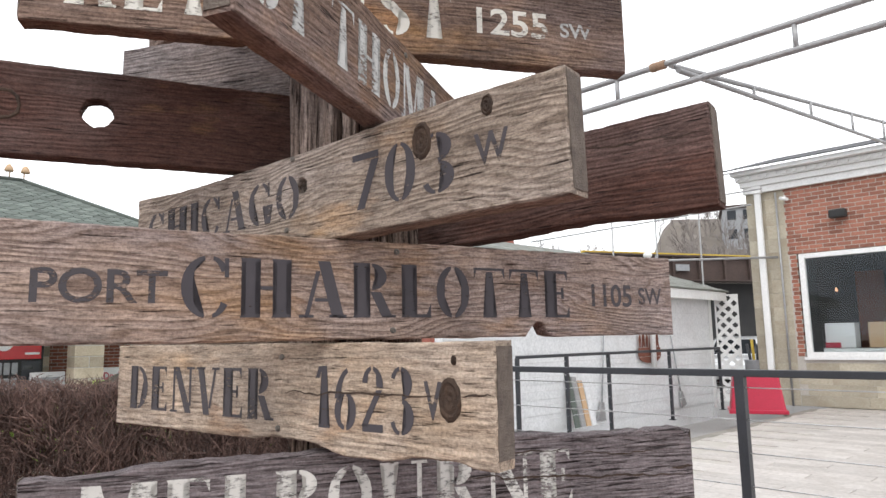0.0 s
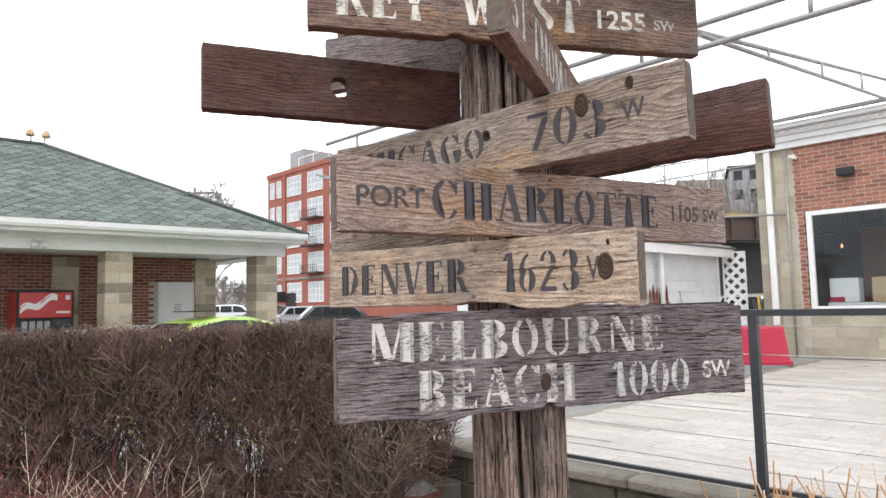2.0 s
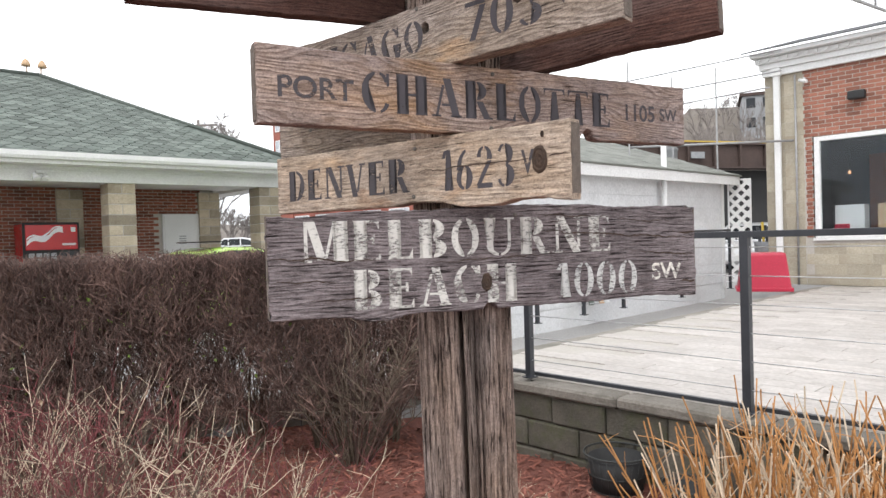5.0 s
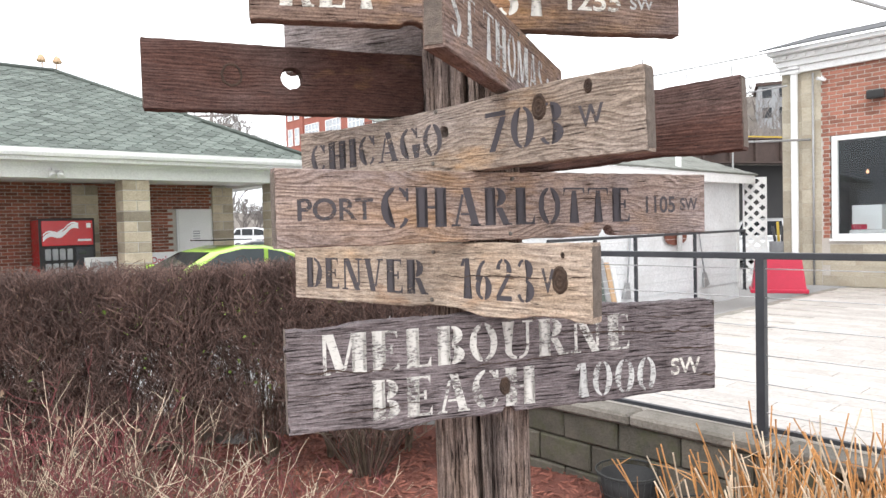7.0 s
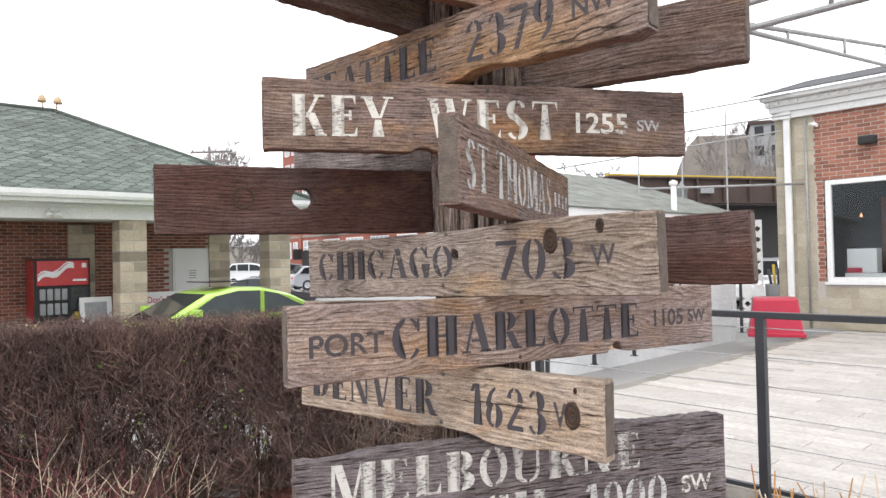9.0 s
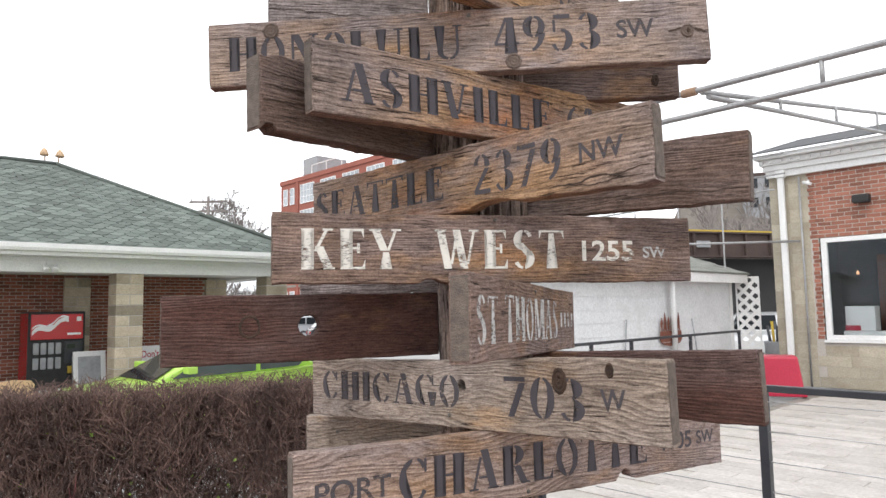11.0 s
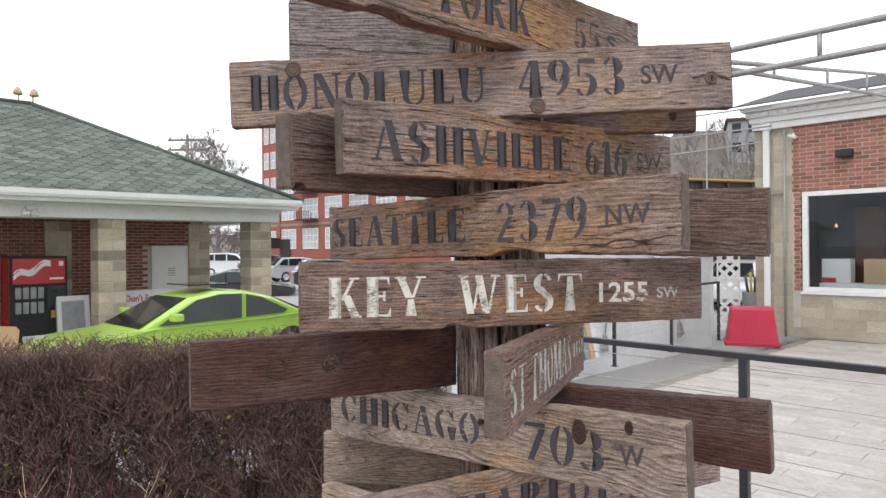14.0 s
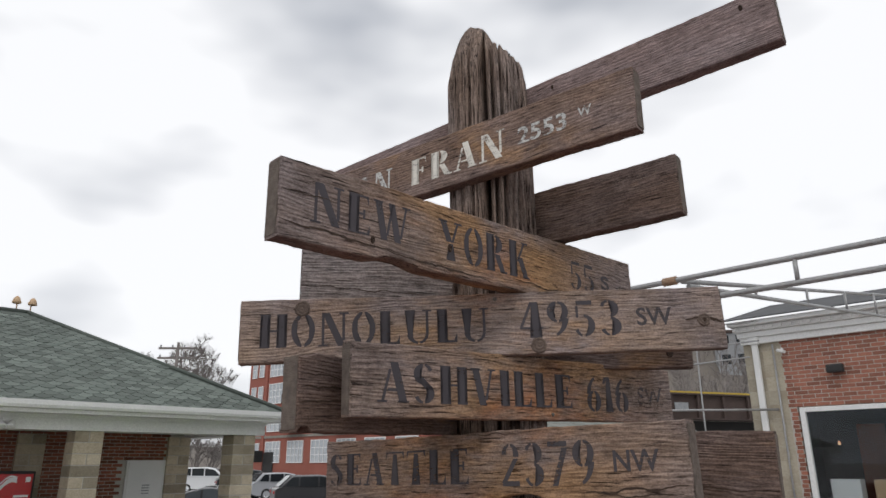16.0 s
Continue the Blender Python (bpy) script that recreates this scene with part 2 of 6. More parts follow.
M["blk3"] = paint("paint_black_ghost", (0.085, 0.075, 0.08), 0.53)
M["wht"] = paint("paint_white", (0.78, 0.75, 0.68), 0.47)
M["wht3"] = paint("paint_white_flaking", (0.64, 0.62, 0.58), 0.508)
M["wht2"] = paint("paint_white_faded", (0.62, 0.62, 0.6), 0.50)
M["steel"] = plain("nail_steel", (0.12, 0.11, 0.1), (0.2, 0.18, 0.16), 80, 300, 0.5, 0.2, 0.001, 0.8)
M["mulch"] = plain("red_mulch", (0.155, 0.052, 0.038), (0.26, 0.095, 0.068), 5, 55, 0.95, 1.0, 0.03, stain=(0.09, 0.045, 0.035))
M["asphalt"] = plain("pale_asphalt", (0.30, 0.295, 0.29), (0.38, 0.37, 0.36), 0.25, 30, 0.92, 0.3, 0.01)
M["concrete"] = plain("old_concrete", (0.20, 0.185, 0.16), (0.31, 0.29, 0.255), 3, 60, 0.9, 0.4, 0.006, stain=(0.12, 0.115, 0.09))
M["block"] = plain("mossy_block", (0.06, 0.054, 0.043), (0.125, 0.112, 0.09), 6, 70, 0.95, 0.6, 0.012, spread=0.28, stain=(0.07, 0.08, 0.03))
M["coping"] = plain("weathered_coping", (0.10, 0.09, 0.075), (0.21, 0.19, 0.165), 5, 60, 0.95, 0.7, 0.012, spread=0.2, stain=(0.06, 0.055, 0.042))
M["plank"] = plain("wood_look_tile", (0.38, 0.345, 0.315), (0.54, 0.505, 0.475), 2.4, 26, 0.6, 0.1, 0.002, spread=0.10, stain=(0.30, 0.27, 0.245))
M["black"] = plain("black_paint_steel", (0.018, 0.02, 0.025), (0.035, 0.038, 0.045), 6, 120, 0.45, 0.1, 0.001)
M["cable"] = plain("steel_cable", (0.55, 0.55, 0.56), (0.7, 0.7, 0.7), 9, 90, 0.35, 0, 0, 0.6)
M["brick"] = plain("red_brick", (0.25, 0.098, 0.066), (0.33, 0.14, 0.095), 8, 90, 0.9, 0.4, 0.004, spread=0.28)
M["brick_dk"] = plain("dark_red_brick", (0.19, 0.065, 0.042), (0.27, 0.10, 0.062), 8, 90, 0.9, 0.4, 0.004, spread=0.35)
M["mortar"] = plain("mortar", (0.40, 0.37, 0.33), (0.5, 0.47, 0.43), 4, 80, 0.95, 0.2, 0.003)
M["stone"] = plain("buff_stone", (0.345, 0.305, 0.235), (0.44, 0.40, 0.32), 3, 40, 0.9, 0.3, 0.006, spread=0.15, stain=(0.30, 0.25, 0.18))
M["colstone"] = plain("column_stone", (0.35, 0.29, 0.21), (0.50, 0.435, 0.335), 3, 40, 0.9, 0.4, 0.008, spread=0.34, stain=(0.27, 0.22, 0.155))
M["white"] = plain("white_paint", (0.70, 0.70, 0.69), (0.8, 0.8, 0.79), 2, 50, 0.55, 0.05, 0.002)
M["shedwhite"] = plain("white_siding", (0.66, 0.67, 0.68), (0.78, 0.79, 0.8), 1.5, 30, 0.6, 0.05, 0.002, stain=(0.56, 0.56, 0.55))
M["galv"] = plain("galvanised_pipe", (0.27, 0.27, 0.275), (0.40, 0.40, 0.40), 6, 60, 0.5, 0.1, 0.002, 0.25)
M["rustband"] = plain("rusty_coupling", (0.25, 0.15, 0.09), (0.36, 0.25, 0.17), 20, 90, 0.8, 0.2, 0.002)
M["shingle"] = plain("green_shingle", (0.105, 0.128, 0.112), (0.15, 0.172, 0.152), 2, 70, 0.92, 0.4, 0.004, spread=0.3)
M["shingle2"] = plain("grey_shingle", (0.16, 0.17, 0.15), (0.23, 0.235, 0.21), 2, 70, 0.92, 0.4, 0.004, spread=0.18)
M["roofdark"] = plain("dark_roofing", (0.06, 0.062, 0.065), (0.10, 0.102, 0.105), 2, 50, 0.9, 0.3, 0.004)
M["redplastic"] = plain("red_plastic", (0.40, 0.012, 0.04), (0.48, 0.02, 0.055), 3, 60, 0.38, 0.04, 0.001)
M["vendred"] = plain("vending_red", (0.42, 0.015, 0.02), (0.5, 0.02, 0.025), 3, 60, 0.25, 0.0, 0.0)
# near-black carries the shade of room, doorway and bridge; also a sign's colour
M["dark"] = plain("dark_shade_and_sign", (0.02, 0.02, 0.022), (0.035, 0.033, 0.032), 2, 30, 0.8, 0.1, 0.003)
M["rubber"] = plain("black_rubber", (0.015, 0.015, 0.016), (0.03, 0.03, 0.03), 9, 90, 0.75, 0.1, 0.002)
M["chrome"] = plain("bright_alloy", (0.55, 0.55, 0.56), (0.65, 0.65, 0.66), 9, 90, 0.25, 0.0, 0.0, 0.9)
M["tan"] = plain("tan_resin", (0.50, 0.33, 0.19), (0.58, 0.40, 0.25), 3, 60, 0.6, 0.1, 0.002)
M["rustiron"] = plain("rusty_iron", (0.13, 0.045, 0.03), (0.22, 0.08, 0.05), 12, 90, 0.9, 0.4, 0.004)
M["twig"] = plain("hedge_twig", (0.05, 0.031, 0.027), (0.215, 0.135, 0.112), 3, 60, 0.9, 0.2, 0.002, spread=0.55)
M["twig_grey"] = plain("grey_bark", (0.085, 0.062, 0.045), (0.17, 0.13, 0.095), 6, 80, 0.95, 0.3, 0.003, spread=0.2)
M["twig_red"] = plain("red_stem", (0.10, 0.02, 0.026), (0.24, 0.07, 0.07), 4, 60, 0.8, 0.2, 0.002, spread=0.3)
M["straw"] = plain("dry_straw", (0.46, 0.37, 0.26), (0.66, 0.55, 0.42), 4, 60, 0.85, 0.2, 0.002, spread=0.3)
M["orange"] = plain("orange_stem", (0.36, 0.16, 0.05), (0.52, 0.27, 0.10), 4, 60, 0.75, 0.2, 0.002, spread=0.3)
M["leaf"] = plain("fresh_leaf", (0.12, 0.2, 0.035), (0.22, 0.30, 0.06), 5, 60, 0.7, 0.1, 0.001, spread=0.3)
M["dryleaf"] = plain("dry_leaf", (0.23, 0.15, 0.10), (0.36, 0.27, 0.19), 5, 60, 0.85, 0.1, 0.001, spread=0.3)
M["wire"] = plain("dark_wire", (0.02, 0.022, 0.022), (0.04, 0.042, 0.04), 9, 90, 0.6, 0.1, 0.001)
M["farbrick"] = plain("far_red_brick", (0.26, 0.085, 0.06), (0.33, 0.115, 0.085), 0.5, 9, 0.9, 0.1, 0.01)
# bark grey lightened so that the colour itself carries distance haze
M["farwood"] = plain("far_wood_haze_tint", (0.16, 0.14, 0.13), (0.25, 0.225, 0.21), 0.6, 9, 0.95, 0.1, 0.01)
M["hill"] = plain("far_scrub", (0.12, 0.10, 0.08), (0.19, 0.165, 0.14), 0.3, 5, 0.95, 0.1, 0.05)
M["farwall"] = plain("far_grey_wall", (0.27, 0.28, 0.29), (0.36, 0.37, 0.38), 0.5, 9, 0.8, 0.1, 0.01)
M["girder"] = plain("rusty_girder", (0.05, 0.035, 0.032), (0.09, 0.06, 0.05), 2, 20, 0.85, 0.1, 0.005)
M["yellow"] = plain("yellow_paint", (0.5, 0.33, 0.03), (0.58, 0.42, 0.06), 3, 30, 0.6, 0.05, 0.002)
M["screenwhite"] = plain("printed_white", (0.72, 0.72, 0.72), (0.8, 0.8, 0.8), 3, 50, 0.5, 0.0, 0.0)
# base colour lightened to stand for white sky reflected in the far panes
M["skyglass"] = plain("glass_painted_sky", (0.34, 0.37, 0.40), (0.5, 0.53, 0.56), 0.4, 3, 0.12, 0.0, 0.0)
M["ink"] = plain("dark_ink", (0.06, 0.04, 0.05), (0.12, 0.06, 0.07), 9, 90, 0.6, 0.0, 0.0)
M["inkred"] = plain("red_ink", (0.4, 0.03, 0.06), (0.5, 0.05, 0.08), 9, 90, 0.6, 0.0, 0.0)
M["blueprint"] = plain("blue_print", (0.10, 0.22, 0.38), (0.2, 0.4, 0.55), 9, 30, 0.5, 0.0, 0.0)


def carpaint(name, c):
    m, nt, p = node_mat(name)
    v = n_coords(nt)
    nt.links.new(n_mix(nt, n_noise(nt, v, 3, 3), tuple(x * 0.93 for x in c), c), p.inputs["Base Color"])
    p.inputs["Roughness"].default_value = 0.3
    p.inputs["Coat Weight"].default_value = 0.8
    p.inputs["Coat Roughness"].default_value = 0.06
    return m


M["lime"] = carpaint("lime_car_paint", (0.42, 0.66, 0.10))
M["carwhite"] = carpaint("white_car_paint", (0.75, 0.76, 0.77))
M["carblack"] = carpaint("black_car_paint", (0.02, 0.02, 0.024))
M["carsilver"] = carpaint("silver_car_paint", (0.35, 0.36, 0.38))


def glass(name, tint, rough=0.02):
    m, nt, p = node_mat(name)
    p.inputs["Base Color"].default_value = (*tint, 1)
    p.inputs["Roughness"].default_value = rough
    p.inputs["Transmission Weight"].default_value = 1.0
    p.inputs["IOR"].default_value = 1.45
    return m


M["glass"] = glass("window_glass", (0.75, 0.8, 0.82))
gm, gnt, gp = node_mat("dark_glass")
gnt.links.new(n_mix(gnt, n_noise(gnt, n_coords(gnt), 2), (0.012, 0.014, 0.017), (0.03, 0.034, 0.038)), gp.inputs["Base Color"])
gp.inputs["Roughness"].default_value = 0.05
M["darkglass"] = gm
# lighter base than the dark glass: reflected sky put into the side windows' colour
gm2, gnt2, gp2 = node_mat("car_glass_sky_tint")
gnt2.links.new(n_mix(gnt2, n_noise(gnt2, n_coords(gnt2), 2), (0.05, 0.058, 0.065), (0.10, 0.115, 0.125)), gp2.inputs["Base Color"])
gp2.inputs["Roughness"].default_value = 0.06
M["carglass"] = gm2
lm, lnt, lp = node_mat("warm_bulb")
lp.inputs["Emission Color"].default_value = (1.0, 0.45, 0.2, 1)
lp.inputs["Emission Strength"].default_value = 2.0
M["bulb"] = lm

# ---------------------------------------------------------------- mesh helpers


def bm_box(bm, x0, x1, y0, y1, z0, z1, m=None, bevel=0.0):
    vs = [bm.verts.new((x, y, z)) for z in (z0, z1) for y in (y0, y1) for x in (x0, x1)]
    fs = [bm.faces.new([vs[i] for i in f]) for f in ((0, 2, 3, 1), (4, 5, 7, 6), (0, 1, 5, 4), (2, 6, 7, 3), (0, 4, 6, 2), (1, 3, 7, 5))]
    if bevel:
        es = list({e for f in fs for e in f.edges})
        got = bmesh.ops.bevel(bm, geom=es, offset=bevel, segments=2, affect="EDGES", profile=0.6)
        vs = list({v for f in got["faces"] for v in f.verts} | {v for v in vs if v.is_valid})
    if m is not None:
        bmesh.ops.transform(bm, matrix=m, verts=vs)
    return bm


def bm_tube(bm, a, b, r0, r1=None, n=10, caps=True):
    a, b = Vector(a), Vector(b)
    r1 = r0 if r1 is None else r1
    q = (b - a).to_track_quat("Z", "Y")
    rings = []
    for c, r in ((a, r0), (b, r1)):
        rings.append([bm.verts.new(c + q @ Vector((r * math.cos(2 * math.pi * i / n), r * math.sin(2 * math.pi * i / n), 0))) for i in range(n)])
    for i in range(n):
        f = bm.faces.new((rings[0][i], rings[0][(i + 1) % n], rings[1][(i + 1) % n], rings[1][i]))
        f.smooth = True
    if caps:
        bm.faces.new(rings[0][::-1])
        bm.faces.new(rings[1])
    return bm


def bm_lathe(bm, prof, n=20, c=(0, 0, 0)):
    rings = [[bm.verts.new((c[0] + r * math.cos(2 * math.pi * i / n), c[1] + r * math.sin(2 * math.pi * i / n), c[2] + z)) for i in range(n)] for r, z in prof]
    for a, b in zip(rings, rings[1:]):
        for i in range(n):
            f = bm.faces.new((a[i], a[(i + 1) % n], b[(i + 1) % n], b[i]))
            f.smooth = True
    return bm


def bm_poly(bm, pts, y0, y1):
    """A flat shape in x, z with depth from y0 to y1."""
    a = [bm.verts.new((x, y0, z)) for x, z in pts]
    b = [bm.verts.new((x, y1, z)) for x, z in pts]
    n = len(pts)
    bm.faces.new(a)
    bm.faces.new(b[::-1])
    for i in range(n):
        bm.faces.new((a[(i + 1) % n], a[i], b[i], b[(i + 1) % n]))
    return bm


def mesh_of(name, bm, material):
    bmesh.ops.recalc_face_normals(bm, faces=bm.faces)
    me = bpy.data.meshes.new(name)
    bm.to_mesh(me)
    bm.free()
    me.materials.append(material)
    return me


def part(name, bm, material, parent=None, label="", at=None):
    ob = new(name, mesh_of(name, bm, material))
    if at is not None:
        ob.matrix_basis = at
    if parent is not None:
        ob.parent = parent
    return tagged(ob, label) if label else ob


def thing(name, at, label, category, group="", kind=""):
    ob = new(name)
    ob.matrix_basis = at
    return tagged(ob, label, category, group, kind)


def boxes(*dims, bevel=0.0):
    bm = bmesh.new()
    for d in dims:
        bm_box(bm, *d, bevel=bevel)
    return bm


def raw_mesh(name, verts, faces, material, smooth=False):
    me = bpy.data.meshes.new(name)
    me.from_pydata(verts, [], faces)
    if smooth:
        me.polygons.foreach_set("use_smooth", [True] * len(me.polygons))
    me.materials.append(material)
    return me


def piece_mesh(name, sx, sy, sz, material, soft=0.006):
    """One brick, block or tile, centred, with worn edges."""
    bm = bmesh.new()
    bm_box(bm, -sx / 2, sx / 2, -sy / 2, sy / 2, -sz / 2, sz / 2)
    bmesh.ops.bevel(bm, geom=list(bm.edges), offset=soft, segments=1, affect="EDGES")
    return mesh_of(name, bm, material)


def place(name, me, parent, m):
    ob = new(name, me)
    ob.parent = parent
    ob.matrix_basis = m
    return ob
# ---------------------------------------------------------------- the signpost
POST = Vector((-0.117, 0.935, 0.0))
BED = -0.24


def fbm(x, y, z, s):
    return noise.fractal(Vector((x * s, y * s, z * s)), 0.6, 2.0, 4)


def post_top(x, y):
    """Height of the worn top: a dome to one side and a broken shoulder to the other."""
    d = math.hypot(x + 0.022, 0.8 * y) / 0.060
    dome = 2.80 - 0.15 * d ** 2.6
    lump = 2.722 - 0.5 * max(0.0, x - 0.02) + 0.016 * fbm(x, y, 3.0, 28) - 6.0 * max(0.0, math.hypot(x, y) - 0.068)
    return max(dome, lump, 2.56) + 0.004 * fbm(x, y, 1.0, 60)


def post_mesh():
    """A split, weathered trunk: deep cracks run up it and end in the worn top."""
    n, rows, cap = 220, 150, 22
    verts, faces = [], []
    cracks = ((-1.72, 0.04, 0.055), (-1.28, 0.03, 0.03), (-2.12, 0.03, 0.03), (-2.5, 0.025, 0.02), (-0.9, 0.03, 0.026), (-0.55, 0.03, 0.02), (-1.5, 0.02, 0.016), (2.4, 0.05, 0.02), (0.6, 0.05, 0.02))
    for j in range(rows + cap + 1):
        for i in range(n):
            a = 2 * math.pi * i / n
            ca, sa = math.cos(a), math.sin(a)
            t = min(1.0, j / rows)
            z = BED - 0.1 + (2.66 - BED + 0.1) * t
            r = 0.078 + 0.003 * fbm(ca, sa, z * 0.4, 1.2)
            r -= 0.026 * max(0.0, noise.noise(Vector((ca * 7, sa * 7, z * 0.55))) - 0.06) / 0.5
            r -= 0.012 * max(0.0, noise.noise(Vector((ca * 17 + 5, sa * 17, z * 0.8))))
            r -= 0.005 * max(0.0, noise.noise(Vector((ca * 38 + 5, sa * 38, z * 2.0))))
            for c0, w, dep in cracks:
                d = (a - c0 - 0.05 * math.sin(z * 2.3 + c0) - 0.03 * noise.noise(Vector((c0, z * 6, 0))) + math.pi) % (2 * math.pi) - math.pi
                r -= dep * math.exp(-(d / w) ** 2)
            q = 1.0 if j <= rows else max(0.004, 1 - (j - rows) / cap)
            x, y = r * q * ca, r * q * sa
            if z > 2.3:
                k = (z - 2.3) / 0.36
                z = 2.3 + (post_top(x, y) - 2.3) * k
            verts.append((x - 0.0118 * (z - 1.6), y, z))
    for j in range(rows + cap):
        for i in range(n):
            a, b = j * n + i, j * n + (i + 1) % n
            faces.append((a, b, b + n, a + n))
    faces.append(tuple(range((rows + cap) * n, (rows + cap) * n + n)))
    return verts, faces


sign_post = thing("sign_post", Matrix.Translation(POST), "weathered round timber post carrying many stencilled wooden direction boards", "signpost")
pv, pf = post_mesh()
post_me = raw_mesh("post", [(z, y, -x) for x, y, z in pv], pf, M["post"], True)
trunk = new("post", post_me)
trunk.parent = sign_post
trunk.matrix_basis = pose(0, 0, 0, 0, -90, 0)

# ---- stencil letters: each glyph is a list of flat shapes in a box one high


def g_rect(x0, x1, y0, y1):
    return [(x0, y0), (x1, y0), (x1, y1), (x0, y1)]


def g_stem(x, w=0.132, y0=0.0, y1=1.0, low=True, high=True):
    s = 0.065
    pts = []
    pts += [(x - w / 2 - 0.075, y0), (x + w / 2 + 0.075, y0), (x + w / 2 + 0.06, y0 + s * 0.6), (x + w / 2, y0 + s)] if low else [(x - w / 2, y0), (x + w / 2, y0)]
    pts += [(x + w / 2, y1 - s), (x + w / 2 + 0.06, y1 - s * 0.6), (x + w / 2 + 0.075, y1), (x - w / 2 - 0.075, y1), (x - w / 2 - 0.06, y1 - s * 0.6), (x - w / 2, y1 - s)] if high else [(x + w / 2, y1), (x - w / 2, y1)]
    pts += [(x - w / 2, y0 + s), (x - w / 2 - 0.06, y0 + s * 0.6)] if low else []
    return pts


def g_line(x0, y0, x1, y1, w):
    return [(x0 - w / 2, y0), (x0 + w / 2, y0), (x1 + w / 2, y1), (x1 - w / 2, y1)]


def g_arc(cx, cy, rx, ry, a0, a1, thick=0.15, thin=0.055, n=14):
    out, inn = [], []
    for i in range(n + 1):
        a = radians(a0 + (a1 - a0) * i / n)
        t = thin + (thick - thin) * abs(math.cos(a)) ** 1.3
        out.append((cx + rx * math.cos(a), cy + ry * math.sin(a)))
        inn.append((cx + (rx - t) * math.cos(a), cy + (ry - min(t, thin * 1.5)) * math.sin(a)))
    return out + inn[::-1]


def g_o(w):
    r = w / 2 - 0.02
    return [g_arc(w / 2, 0.5, r, 0.51, 97, 263), g_arc(w / 2, 0.5, r, 0.51, -83, 83)]


def glyph(c):
    """Advance and shapes of one stencil character."""
    if c in "O0Q":
        w = 0.66 if c == "O" else 0.56
        return w, g_o(w)
    if c == "I":
        return 0.38, [g_stem(0.19)]
    if c == "1":
        return 0.40, [g_stem(0.22, high=False), g_line(0.05, 0.80, 0.13, 0.99, 0.1)]
    if c == "H":
        return 0.82, [g_stem(0.19), g_stem(0.63), g_rect(0.31, 0.51, 0.47, 0.53)]
    if c in "EF":
        s = [g_stem(0.19), g_rect(0.31, 0.56, 0.94, 1.0), [(0.52, 0.94), (0.58, 0.76), (0.58, 1.0), (0.52, 1.0)], g_rect(0.31, 0.45, 0.49, 0.55), g_rect(0.43, 0.49, 0.40, 0.64)]
        if c == "E":
            s += [g_rect(0.31, 0.58, 0.0, 0.06), [(0.54, 0.06), (0.54, 0.0), (0.61, 0.0), (0.61, 0.25)]]
        return 0.66, s
    if c == "L":
        return 0.62, [g_stem(0.19), g_rect(0.31, 0.54, 0.0, 0.06), [(0.50, 0.06), (0.50, 0.0), (0.58, 0.0), (0.58, 0.28)]]
    if c == "T":
        return 0.68, [g_stem(0.34, high=False, y1=0.92), g_rect(0.06, 0.62, 0.95, 1.0), [(0.03, 0.76), (0.09, 0.95), (0.09, 1.0), (0.03, 1.0)], [(0.65, 0.76), (0.65, 1.0), (0.59, 1.0), (0.59, 0.95)]]
    if c == "A":
        return 0.76, [g_line(0.62, 0.0, 0.40, 1.0, 0.19), g_line(0.13, 0.0, 0.31, 0.82, 0.065), g_rect(0.02, 0.24, 0.0, 0.05), g_rect(0.48, 0.75, 0.0, 0.05), g_rect(0.26, 0.46, 0.28, 0.34)]
    if c == "V":
        return 0.74, [g_line(0.34, 0.0, 0.14, 1.0, 0.19), g_line(0.43, 0.14, 0.60, 1.0, 0.065), g_rect(0.0, 0.28, 0.95, 1.0), g_rect(0.49, 0.72, 0.95, 1.0)]
    if c == "W":
        return 1.06, [g_line(0.30, 0.0, 0.13, 1.0, 0.18), g_line(0.38, 0.12, 0.53, 1.0, 0.06), g_line(0.68, 0.0, 0.50, 1.0, 0.18), g_line(0.76, 0.12, 0.92, 1.0, 0.06), g_rect(0.0, 0.26, 0.95, 1.0), g_rect(0.80, 1.04, 0.95, 1.0)]
    if c == "Y":
        return 0.72, [g_stem(0.37, y1=0.42, high=False), g_line(0.33, 0.46, 0.13, 1.0, 0.18), g_line(0.42, 0.46, 0.60, 1.0, 0.065), g_rect(0.0, 0.27, 0.95, 1.0), g_rect(0.49, 0.72, 0.95, 1.0)]
    if c == "N":
        return 0.84, [g_line(0.15, 0.0, 0.15, 1.0, 0.07), g_line(0.64, 0.0, 0.22, 1.0, 0.2), g_line(0.69, 0.16, 0.69, 1.0, 0.07), g_rect(0.03, 0.27, 0.0, 0.05), g_rect(0.57, 0.82, 0.95, 1.0)]
    if c == "M":
        return 0.98, [g_line(0.13, 0.0, 0.13, 1.0, 0.07), g_line(0.44, 0.05, 0.22, 1.0, 0.18), g_line(0.52, 0.1, 0.70, 1.0, 0.06), g_stem(0.81, 0.16), g_rect(0.02, 0.24, 0.0, 0.05)]
    if c == "K":
        return 0.80, [g_stem(0.19), g_line(0.36, 0.44, 0.62, 1.0, 0.075), g_line(0.66, 0.0, 0.44, 0.56, 0.19), g_rect(0.52, 0.74, 0.95, 1.0), g_rect(0.54, 0.79, 0.0, 0.05)]
    if c in "DPBR":
        s = [g_stem(0.19)]
        if c == "D":
            s += [g_arc(0.33, 0.5, 0.38, 0.5, -84, 84)]
            return 0.76, s
        s += [g_arc(0.34, 0.75, 0.27, 0.25, -84, 84, 0.15, 0.055)]
        if c == "B":
            s += [g_arc(0.34, 0.25, 0.31, 0.25, -84, 84, 0.16, 0.055)]
